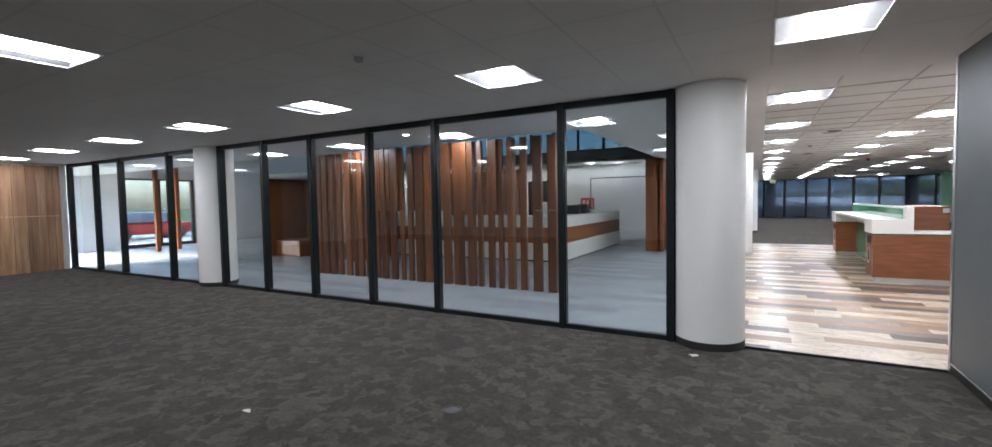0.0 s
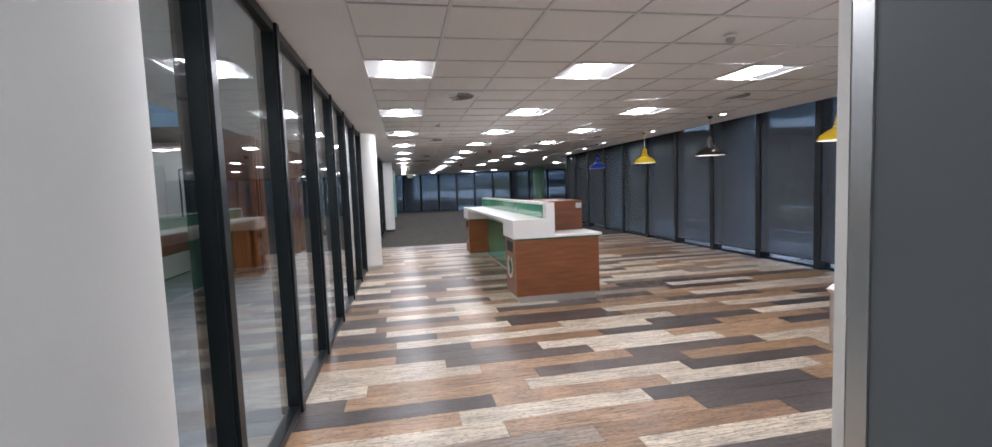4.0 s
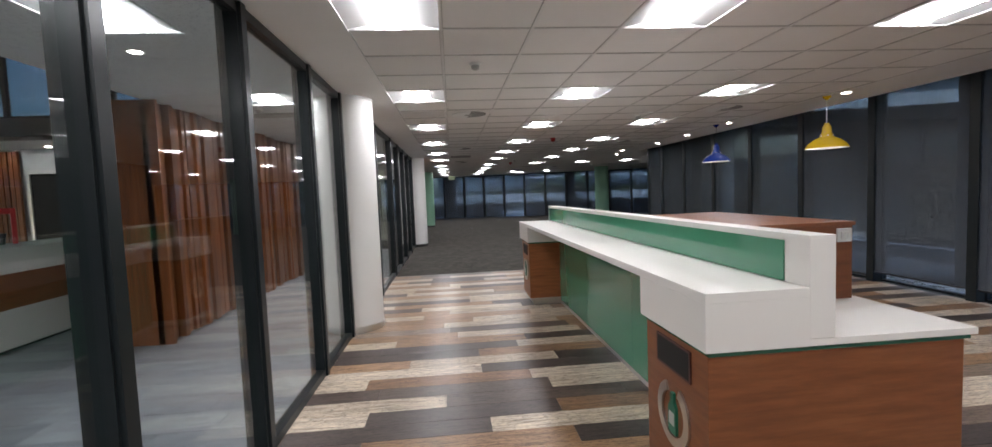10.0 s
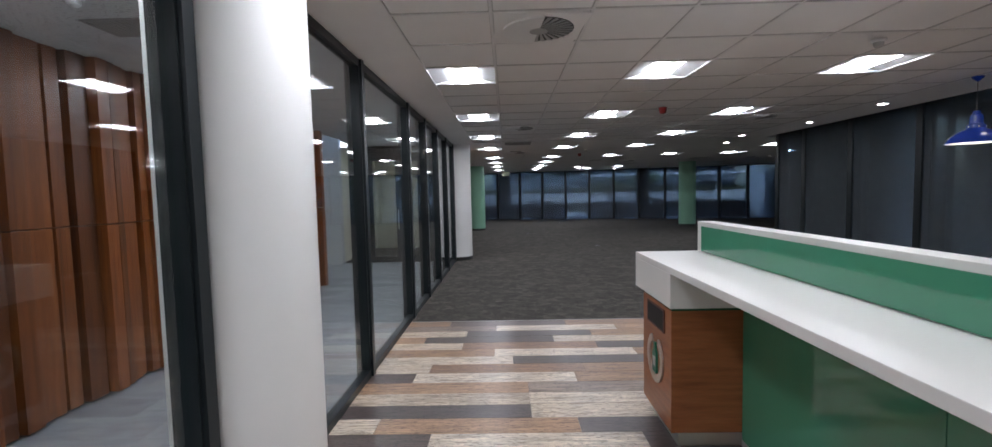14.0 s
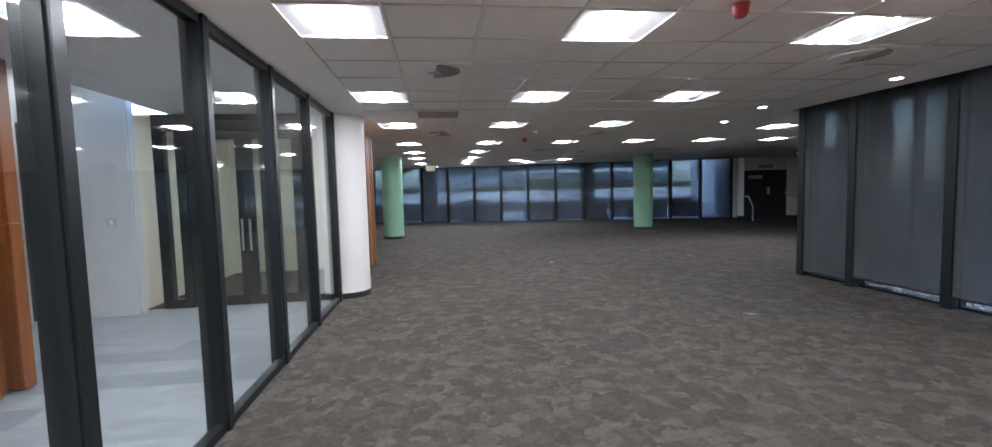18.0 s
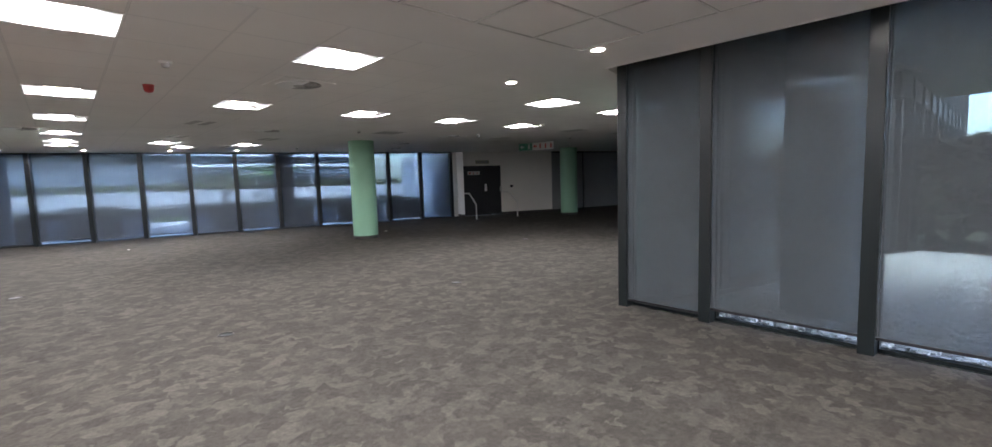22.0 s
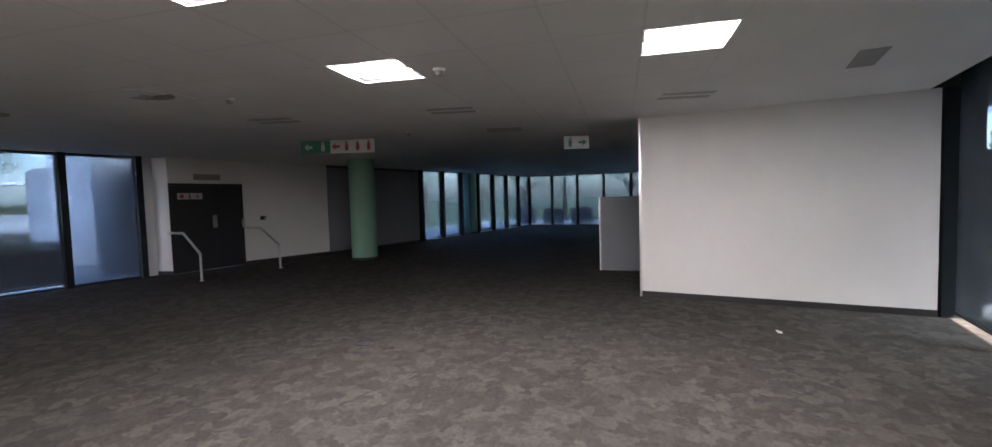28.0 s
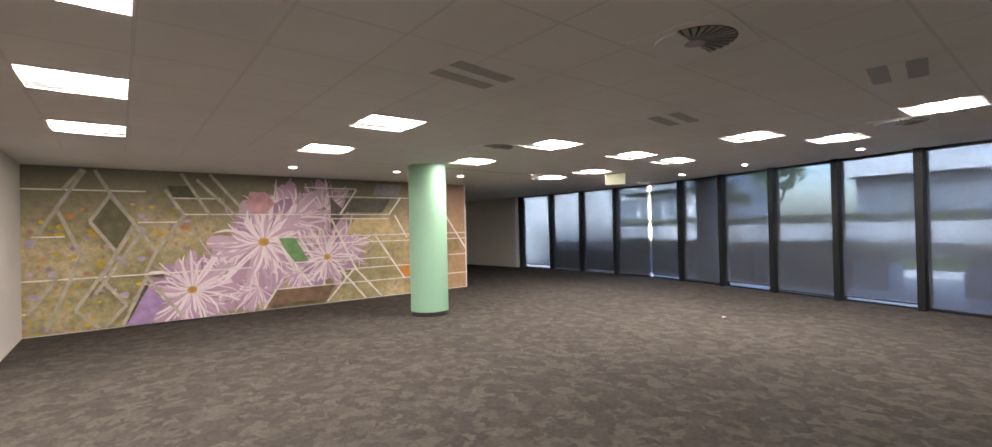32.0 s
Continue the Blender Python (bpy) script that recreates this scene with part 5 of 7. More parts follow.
def bin_end(y0, y1, x1, ztop):
    body = part("cabinet_end", boxes((0.02, x1, y0, y1, 0.09, ztop), bevel=0.003), M_LAMINATE, isl, "reddish timber laminate end cabinet")
    part("plinth", boxes((0.07, x1 - 0.04, y0 + 0.03, y1 - 0.02, 0.0, 0.09)), M_ALU, isl, "aluminium plinth")
    yc = (y0 + y1) / 2
    # black plate on the face paints the dark inside of the slot
    part("bin_slot", boxes((0.012, 0.021, yc - 0.15, yc + 0.15, 0.65, 0.77)), M_DARK, body, "black waste bin opening")
    part("slot_rim", boxes((0.012, 0.0205, yc - 0.16, yc - 0.15, 0.64, 0.78), (0.012, 0.0205, yc + 0.15, yc + 0.16, 0.64, 0.78), (0.012, 0.0205, yc - 0.15, yc + 0.15, 0.77, 0.78), (0.012, 0.0205, yc - 0.15, yc + 0.15, 0.64, 0.65)), M_BENCHWOOD, body)
    bm = bmesh.new()
    n, pts = 36, []
    for k in range(n + 1):
        a = math.pi / 2 + 0.45 + (2 * math.pi - 0.9) * k / n
        pts.append((math.cos(a), math.sin(a)))
    rings = [[bm.verts.new((x, yc + r * c, 0.44 + r * s)) for c, s in pts] for r, x in ((0.105, 0.018), (0.105, 0.008), (0.15, 0.008), (0.15, 0.018))]
    for a, b in zip(rings, rings[1:] + rings[:1]):
        for k in range(n):
            bm.faces.new((a[k], a[k + 1], b[k + 1], b[k]))
    bm.faces.new([r[0] for r in rings])
    bm.faces.new([r[-1] for r in rings][::-1])
    bmesh.ops.recalc_face_normals(bm, faces=bm.faces[:])
    part("ring_handle", bm, M_STEEL, body, "open steel ring badge")
    bottle = part("bottle_badge", prism([(yc - 0.035, 0.0), (yc + 0.035, 0.0), (yc + 0.035, 0.01), (yc - 0.035, 0.01)], 0.36, 0.5), M_SIGNGREEN, body, "green bottle badge")
    me = bottle.data
    me.clear_geometry()
    bm = bmesh.new()
    shape = [(-0.035, 0.35), (0.035, 0.35), (0.035, 0.47), (0.014, 0.5), (0.014, 0.54), (-0.014, 0.54), (-0.014, 0.5), (-0.035, 0.47)]
    lo = [bm.verts.new((0.02, yc + y, z)) for y, z in shape]
    hi = [bm.verts.new((0.006, yc + y, z)) for y, z in shape]
    bm.faces.new(hi)
    for k in range(len(shape)):
        j = (k + 1) % len(shape)
        bm.faces.new((lo[k], hi[k], hi[j], lo[j]))
    bmesh.ops.recalc_face_normals(bm, faces=bm.faces[:])
    bm.to_mesh(me)
    bm.free()
    part("bottle_label", boxes((0.004, 0.0058, yc - 0.024, yc + 0.024, 0.39, 0.45)), M_SIGNWHITE, body, "pale bottle label")
    return body


bin_end(0.02, 0.6, 1.13, 0.805)
bin_end(4.3, 4.84, 0.48, 0.805)
part("glass_edge", boxes((0.018, 1.15, 0.012, 0.61, 0.805, 0.825)), M_GREENEDGE, isl, "green glass strip under the top")
part("glass_edge", boxes((0.018, 0.5, 4.29, 4.85, 0.805, 0.825)), M_GREENEDGE, isl, "green glass strip under the top")
part("counter_block", boxes((0.0, 0.43, 0.0, 0.63, 0.825, 1.02)), M_SOLID, isl, "white solid-surface end block")
part("counter_block", boxes((0.0, 0.43, 4.26, 4.96, 0.825, 1.02)), M_SOLID, isl, "white solid-surface end block")
part("counter_top", boxes((0.0, 0.43, 0.0, 4.96, 1.02, 1.06), bevel=0.003), M_SOLID, isl, "white solid-surface bar top")
part("screen_wall", boxes((0.43, 0.54, 0.0, 4.96, 0.855, 1.265), bevel=0.003), M_SOLID, isl, "white screen wall along the top")
part("screen_glass", boxes((0.422, 0.4295, 0.14, 4.88, 1.063, 1.235)), M_GREENGLASS, isl, "green glass band on the screen")
part("low_top", boxes((0.43, 1.17, 0.0, 4.96, 0.825, 0.854), bevel=0.002), M_SOLID, isl, "white low worktop")
for k in range(3):
    y0 = 0.61 + 1.23 * k
    part("green_panel", boxes((0.42, 0.435, y0, y0 + 1.225, 0.05, 0.825)), M_GREENGLASS, isl, "green glass front panel")
part("plinth", boxes((0.43, 0.46, 0.6, 4.32, 0.0, 0.05)), M_ALU, isl, "aluminium plinth")
part("back_cabinet", boxes((0.46, 1.1, 0.61, 4.84, 0.09, 0.824)), M_LAMINATE, isl, "reddish timber base cabinets")
part("plinth", boxes((0.5, 1.05, 0.61, 4.8, 0.0, 0.09)), M_ALU, isl, "aluminium plinth")
hood = thing("top_cabinet", pose(1.65, 9.93, 0.855), "reddish timber cabinet standing on the low worktop", "cabinet")
part("carcass", boxes((0.555, 1.12, 0.56, 1.84, 0.0, 0.385)), M_LAMINATE, hood)
part("lid", boxes((0.545, 1.13, 0.55, 1.85, 0.385, 0.405), bevel=0.002), M_LAMINATE, hood)
outlet = part("switch_plate", boxes((1.03, 1.11, 0.551, 0.559, 0.3, 0.37), bevel=0.001), M_SIGNWHITE, hood, "white switch plate")
part("switch_rocker", boxes((1.05, 1.065, 0.547, 0.5508, 0.315, 0.35), (1.075, 1.09, 0.547, 0.5508, 0.315, 0.35)), M_VENT, outlet)

# handrail at the ramp --------------------------------------------------------
rail = thing("handrail", pose(3.9, 7.62, 0), "flat stainless steel handrail on square posts beside the ramp", "handrail")


def bar(p, q, w, h):
    """A flat bar in the rail's upright plane from p to q (x, z)."""
    bm = bmesh.new()
    d = Vector((q[0] - p[0], q[1] - p[1])).normalized()
    n = Vector((-d.y, d.x)) * h / 2
    v = []
    for s in (-w / 2, w / 2):
        for a, k in ((p, -1), (q, -1), (q, 1), (p, 1)):
            v.append(bm.verts.new((a[0] + k * n.x, s, a[1] + k * n.y)))
    for f in ((0, 1, 2, 3), (7, 6, 5, 4), (0, 4, 5, 1), (1, 5, 6, 2), (2, 6, 7, 3), (3, 7, 4, 0)):
        bm.faces.new([v[i] for i in f])
    bmesh.ops.recalc_face_normals(bm, faces=bm.faces[:])
    return bm


part("rail", bar((-0.02, 0.485), (0.68, 0.885), 0.06, 0.04), M_STEEL, rail)
part("rail", bar((0.67, 0.88), (2.7, 0.88), 0.06, 0.04), M_STEEL, rail)
for x, z in ((0.02, 0.5), (1.36, 0.86), (2.66, 0.86)):
    part("post", boxes((x - 0.025, x + 0.025, -0.02, 0.02, 0.0, z), bevel=0.003), M_STEEL, rail)

# exit door with its sign -----------------------------------------------------
ex = thing("door_3", pose(6.72, 7.4, -0.1), "black-framed glazed double exit door, shut, daylight outside", "door", kind="structure")
H = 2.67
part("door_frame", boxes((-0.03, 0.09, 0.065, 0.15, 0, H), (-0.03, 0.09, -1.61, -1.525, 0, H), (-0.03, 0.09, -1.525, 0.065, H - 0.03, H), (-0.03, 0.09, -1.525, 0.065, 0, 0.03)), M_BLACK, ex)
for y0, y1 in ((-0.725, 0.06), (-1.52, -0.735)):
    SL, SR = (0.09, 0.05) if y0 > -0.9 else (0.05, 0.09)
    leaf = part("door_leaf", boxes((0.0, 0.05, y0, y0 + SL, 0.03, H - 0.035), (0.0, 0.05, y1 - SR, y1, 0.03, H - 0.035), (0.0, 0.05, y0 + SL, y1 - SR, 0.03, 0.135), (0.0, 0.05, y0 + SL, y1 - SR, H - 0.085, H - 0.035)), M_BLACK, ex)
    g = part("pane", boxes((0.02, 0.03, y0 + SL, y1 - SR, 0.135, H - 0.085)), M_GLASS, leaf, "clear glass pane")
    g.visible_shadow = False
    yh = y0 + 0.1 if y0 > -0.82 else y1 - 0.1
    part("pull_handle", boxes((-0.085, -0.045, yh - 0.012, yh + 0.012, 0.76, 1.22), (-0.045, 0.0, yh - 0.01, yh + 0.01, 0.82, 0.85), (-0.045, 0.0, yh - 0.01, yh + 0.01, 1.12, 1.15), bevel=0.004), M_STEEL, leaf, "flat steel pull handle")
part("meeting_strip", boxes((0.012, 0.062, -0.74, -0.72, 0.03, H - 0.035)), M_BLACK, ex)
ring = []
for k in range(6):
    ring += [(-0.1, -0.09, -0.81 + 0.027 * k, -0.79 + 0.027 * k, 1.085 - 0.006 * (k % 2), 1.097 - 0.006 * (k % 2)),
             (-0.1, -0.09, -0.81 + 0.027 * k, -0.79 + 0.027 * k, 0.885 - 0.007 * (2.5 - abs(k - 2.5)), 0.9 - 0.007 * (2.5 - abs(k - 2.5)))]
for k in range(7):
    ring += [(-0.1, -0.09, y - 0.007, y + 0.007, 0.905 + 0.026 * k, 0.925 + 0.026 * k) for y in (-0.82, -0.64)]
    ring += [(-0.1, -0.09, -0.736 + 0.006 * (k % 2), -0.72 + 0.006 * (k % 2), 0.85 - 0.03 * k, 0.873 - 0.03 * k)]
part("chain", boxes(*ring, bevel=0.003), M_STEEL, ex, "security chain wound through the handles")
note = part("notice", boxes((-0.004, -0.0005, -0.835, -0.645, 1.28, 1.575)), M_SIGNRED, ex, "red notice with small white lines")
part("notice_lines", boxes((-0.006, -0.0045, -0.775, -0.695, 1.525, 1.54), (-0.006, -0.0045, -0.8, -0.67, 1.405, 1.41), (-0.006, -0.0045, -0.8, -0.68, 1.385, 1.39)), M_SIGNWHITE, note)
structure("wall_exit_side", boxes((6.7, 6.84, 5.3, 5.79, -0.1, TOP)), M_BLACK, "black aluminium infill panel", "wall")
structure("wall_exit_head", boxes((6.69, 6.81, 5.79, 7.55, H - 0.1, TOP)), M_BLACK, "black aluminium strip over the exit door", "wall")
sign = thing("exit_sign", pose(5.95, 6.73, 0, 0, 0, -8), "cream exit sign with green letters hung from the ceiling", "sign")
part("plate", boxes((-0.012, 0.012, -0.215, 0.215, 2.345, 2.575), bevel=0.003), M_SIGNCREAM, sign)
part("plate_border", boxes((-0.014, -0.0125, -0.212, 0.212, 2.347, 2.36), (-0.014, -0.0125, -0.212, 0.212, 2.56, 2.573)), M_VENT, sign)


def lettering(body, size, m, material, parent, name="lettering", thick=0.001):
    cu = bpy.data.curves.new(name, "FONT")
    cu.body, cu.size, cu.align_x, cu.align_y, cu.extrude = body, size, "CENTER", "CENTER", thick
    cu.offset = 0.02 * size
    cu.materials.append(material)
    ob = new(name, cu)
    ob.parent = parent
    ob.matrix_local = m
    return ob


lettering("EXIT", 0.215, pose(-0.0145, 0, 2.455, 90, 0, -90) @ Matrix.Diagonal((0.86, 1, 1, 1)), M_SIGNGREEN, sign)


# hanging direction signs in the east wing ------------------------------------
def arrow(bm, y, z, s, way, x):
    v = [(y + way * s, z), (y, z + s * 0.8), (y, z + s * 0.3), (y - way * s, z + s * 0.3), (y - way * s, z - s * 0.3), (y, z - s * 0.3), (y, z - s * 0.8)]
    f = [bm.verts.new((x, a, b)) for a, b in v]
    bm.faces.new(f)


def hanging_sign(x, y, turn, pieces, label):
    t = thing("direction_sign", pose(x, y, 0, 0, 0, turn), label, "sign", "hanging direction signs")
    w = sum(p[0] for p in pieces)
    yy = w / 2
    for width, face, glyph in pieces:
        p = part("plate", boxes((-0.012, 0.012, yy - width, yy, 2.3, 2.52)), face, t)
        n = max(1, round(width / 0.2))
        for k in range(n):
            bm = bmesh.new()
            yc = yy - (k + 0.5) * width / n
            if (k == 0 and glyph[1] > 0) or (k == n - 1 and glyph[1] < 0):
                arrow(bm, yc, 2.41, 0.07, glyph[1], -0.0135)
            else:
                cube(bm, -0.0145, -0.0125, yc - 0.028, yc + 0.028, 2.34, 2.45)
                cube(bm, -0.0145, -0.0125, yc - 0.018, yc + 0.018, 2.455, 2.49)
            part("pictogram", bm, glyph[0], p)
        yy -= width
    for s in (-0.35, 0.35):
        part("hanger", tube([(0, s * w, 2.52), (0, s * w, C)], 0.003, 6), M_STEEL, t)
    return t


hanging_sign(12.75, 28.85, 10, [(0.5, M_SIGNGREEN, (M_SIGNWHITE, 1)), (0.74, M_SIGNWHITE, (M_SIGNRED, 1))], "hanging green and white direction sign with red pictograms")
hanging_sign(14.12, 25.1, 10, [(0.42, M_SIGNWHITE, (M_SIGNGREEN, -1))], "hanging white direction sign with green pictograms")
hanging_sign(0.75, 34.5, -60, [(0.4, M_SIGNDIM, (M_SIGNGREEN, -1))], "hanging cream exit sign with green pictograms")

# low screen in the east wing
scr = thing("low_screen", pose(15.45, 23.3, 0), "low dark grey partition screen with a pale edge", "screen")
part("panel", boxes((0.0, 0.06, 0.0, 1.47, 0.0, 1.46), bevel=0.004), M_PANELGREY, scr)
part("edge_post", boxes((-0.004, 0.064, 1.47, 1.5, 0.0, 1.46)), M_ALU, scr, "pale aluminium edge")

cp = thing("call_point", pose(10.05, 21.33, 0, 0, 0, -13), "red fire alarm call point on a window post", "alarm")
part("box", boxes((-0.045, 0.045, 0.0, 0.05, 1.1, 1.19), bevel=0.006), M_RED, cp)
part("window", boxes((-0.025, 0.025, 0.0505, 0.053, 1.125, 1.165)), M_SIGNWHITE, cp)

# on the reception desk -------------------------------------------------------
T = 1.1
sg = thing("desk_sign", pose(-4.75, 10.85, T, 0, 0, 20), "small white printed sign standing on the desk", "sign")
part("card", boxes((-0.13, 0.13, -0.004, 0.004, 0, 0.34)), M_PAPER, sg)
part("lines", boxes(*[(-0.1, 0.1, -0.0055, -0.0045, 0.07 + 0.045 * k, 0.088 + 0.045 * k) for k in range(5)]), M_VENT, sg)
for x, y, w, h, colour, nm, lb in ((-4.4, 12.05, 0.46, 0.24, M_SCREENBLACK, "desk_phone", "black desk telephone on the counter"), (-4.27, 12.55, 0.34, 0.26, M_SCREENBLACK, "card_terminal", "black terminal on the counter")):
    d = thing(nm, pose(x, y, T), lb, "phone")
    part("base", boxes((-w / 2, w / 2, -0.12, 0.12, 0, h * 0.45), bevel=0.01), colour, d)
    part("upper", boxes((-w / 2 + 0.03, w / 2 - 0.03, -0.02, 0.1, h * 0.45, h), bevel=0.01), colour, d)
for x, y in ((-4.62, 14.27), (-4.6, 13.8)):
    rd = thing("red_display_frame", pose(x, y, T, 0, 0, -38), "red open display frame standing on the counter", "display", "red display frames")
    part("frame", boxes((-0.02, 0.02, -0.16, -0.115, 0, 0.43), (-0.02, 0.02, 0.115, 0.16, 0, 0.43), (-0.02, 0.02, -0.115, 0.115, 0.36, 0.43), bevel=0.006), M_REDBRIGHT, rd)
    part("pot", lathe([(0.05, 0.0), (0.065, 0.1), (0.07, 0.13)], 20), M_SCREENBLACK, rd, smooth=True)

for x, y, w in ((-4.6, 13.2, 0.22), (-4.45, 13.85, 0.16), (-4.85, 11.5, 0.3)):
    d = thing("desk_tray", pose(x, y, T), "small pale tray with papers on the counter", "tray", "counter clutter")
    part("tray", boxes((-w / 2, w / 2, -0.11, 0.11, 0.0, 0.05), bevel=0.006), M_VENT, d)
    part("papers", boxes((-w / 2 + 0.02, w / 2 - 0.02, -0.09, 0.09, 0.051, 0.075)), M_PAPER, d)

# scraps and floor boxes ------------------------------------------------------
rnd = random.Random(21)
for x, y, s in ((-0.52, 4.66, 0.07), (11.37, 22.78, 0.1), (3.22, 33.83, 0.04), (9.2, 31.8, 0.07), (7.46, 22.15, 0.07), (-3.2, 2.0, 0.06)):
    bm = bmesh.new()
    ring = [bm.verts.new((s * rnd.uniform(0.5, 1) * math.cos(a), 0.5 * s * rnd.uniform(0.5, 1) * math.sin(a), rnd.uniform(0.001, 0.02))) for a in [2 * math.pi * k / 7 for k in range(7)]]
    top = bm.verts.new((0, 0, 0.022))
    bottom = bm.verts.new((0, 0, 0.0))
    for k in range(7):
        bm.faces.new((ring[k], ring[(k + 1) % 7], top))
        bm.faces.new((ring[(k + 1) % 7], ring[k], bottom))
    o = solid("paper_scrap", bm, M_SCRAP, "crumpled pale scrap lying on the carpet", "litter", "litter")
    o.location = (x, y, 0.002)
for x, y in ((10.25, 26.98), (4.45, 20.1), (6.2, 24.48), (1.51, 28.62), (3.21, 24.4), (2.78, 4.62), (-1.9, 2.7)):
    t = thing("floor_socket", pose(x, y, 0), "small dark round floor socket cap", "floor socket", "floor sockets")
    part("ring", lathe([(0.075, 0.0), (0.07, 0.006), (0.055, 0.007), (0.055, 0.002)], 24, cap=False), M_SKIRT, t, smooth=True)
    part("cap", lathe([(0.0545, 0.001), (0.05, 0.005)], 24), M_SCREENBLACK, t)

# flower mural on the west wall ----------------------------------------------
def mural_ground():
    m = mat("mural_print", (0.3, 0.25, 0.15), 0.5, spec=0.3)
    v = coords(m, (1, 1, 1))
    a = noise_tex(m, v, 1.1, 4)
    b = noise_tex(m, v, 9, 5, 0.7)
    sp = node(m, "ShaderNodeTexVoronoi", Scale=11.0)
    wire(m, v, sp.inputs["Vector"])
    col = ramp(m, a, [(0.3, (0.25, 0.235, 0.12)), (0.5, (0.41, 0.36, 0.2)), (0.7, (0.6, 0.5, 0.33))])
    col = mix(m, 0.6, col, ramp(m, b, [(0.3, (0.42, 0.44, 0.42)), (0.7, (1.5, 1.42, 1.28))]), "MULTIPLY")
    hue = node(m, "ShaderNodeSeparateColor")
    wire(m, sp.outputs["Color"], hue.inputs[0])
    fleck = ramp(m, sp.outputs["Distance"], [(0.0, (1, 1, 1)), (0.34, (1, 1, 1)), (0.42, (0, 0, 0))])
    pick = ramp(m, hue.outputs[0], [(0.0, (0, 0, 0)), (0.8, (1, 1, 1))], constant=True)
    both = mix(m, 1.0, fleck, pick, "MULTIPLY")
    tone = ramp(m, hue.outputs[1], [(0.0, (0.55, 0.4, 0.05)), (0.55, (0.5, 0.2, 0.1)), (0.8, (0.35, 0.2, 0.4))], constant=True)
    amount = node(m, "ShaderNodeRGBToBW")
    wire(m, both, amount.inputs[0])
    fac = node(m, "ShaderNodeMath")
    fac.operation = "MULTIPLY"
    wire(m, amount.outputs[0], fac.inputs[0])
    fac.inputs[1].default_value = 0.7
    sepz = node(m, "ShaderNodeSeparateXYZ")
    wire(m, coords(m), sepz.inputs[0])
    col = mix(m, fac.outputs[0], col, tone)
    # ground colour goes over to a darker olive towards the top
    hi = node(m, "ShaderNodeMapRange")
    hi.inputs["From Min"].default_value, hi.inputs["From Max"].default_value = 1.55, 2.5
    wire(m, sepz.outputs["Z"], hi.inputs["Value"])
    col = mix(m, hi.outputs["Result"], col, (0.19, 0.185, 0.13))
    far = node(m, "ShaderNodeMapRange")
    far.inputs["From Min"].default_value, far.inputs["From Max"].default_value = 31.2, 33.4
    wire(m, sepz.outputs["Y"], far.inputs["Value"])
    half = node(m, "ShaderNodeMath")
    half.operation = "MULTIPLY"
    wire(m, far.outputs["Result"], half.inputs[0])
    half.inputs[1].default_value = 0.55
    set_colour(m, mix(m, half.outputs[0], col, (0.5, 0.22, 0.14)))
    return m


def ink(name, colour):
    m = mat(name, colour, 0.5, spec=0.3)
    v = coords(m)
    a = noise_tex(m, v, 7, 4)
    set_colour(m, ramp(m, a, [(0.3, tuple(0.75 * c for c in colour)), (0.7, tuple(min(1, 1.15 * c) for c in colour))]))
    return m


def petal_ink(name, lo, hi):
    m = mat(name, lo, 0.5, spec=0.3)
    set_colour(m, ramp(m, node(m, "ShaderNodeNewGeometry").outputs["Random Per Island"], [(0, lo), (1, hi)]))
    return m


mural = thing("wall_mural_print", pose(-3.1, 0, 0), "printed wall mural of pink flowers under white geometric lines", "mural")
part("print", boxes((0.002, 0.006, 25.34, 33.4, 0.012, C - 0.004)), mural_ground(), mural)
LAYER = [0.0075]


def flat(name, polys, material, label="", parent=None):
    """Flat shapes lying on the print, given as (y, z) outlines."""
    bm = bmesh.new()
    for pts in polys:
        bm.faces.new([bm.verts.new((LAYER[0], y, z)) for y, z in pts])
        LAYER[0] += 0.00012
    bmesh.ops.recalc_face_normals(bm, faces=bm.faces[:])
    for f in bm.faces:
        if f.normal.x < 0:
            f.normal_flip()
    return part(name, bm, material, parent or mural, label)


def band(p, q, w):
    d = Vector((q[0] - p[0], q[1] - p[1])).normalized()
    n = Vector((-d.y, d.x)) * w / 2
    return [(p[0] - n.x, p[1] - n.y), (q[0] - n.x, q[1] - n.y), (q[0] + n.x, q[1] + n.y), (p[0] + n.x, p[1] + n.y)]


PETAL = petal_ink("mural_petals", (0.56, 0.4, 0.5), (0.88, 0.78, 0.8))
PETAL2 = petal_ink("mural_back_petals", (0.4, 0.24, 0.35), (0.64, 0.44, 0.55))
HEART = ink("mural_flower_heart", (0.62, 0.4, 0.12))
rnd = random.Random(33)


def petal(y, z, a, reach, w, bend):
    pts = []
    for t, v in ((0.1, 0.45), (0.45, 0.9), (0.78, 1.1), (0.93, 0.75), (1.0, 0.12), (0.93, -0.75), (0.78, -1.1), (0.45, -0.9), (0.1, -0.45)):
        ang = a + bend * t * t
        py, pz = y + reach * t * math.cos(ang) - v * w * math.sin(ang), z + reach * t * math.sin(ang) + v * w * math.cos(ang)
        pts.append((min(max(py, 25.36), 33.38), min(max(pz, 0.02), 2.56)))
    return pts


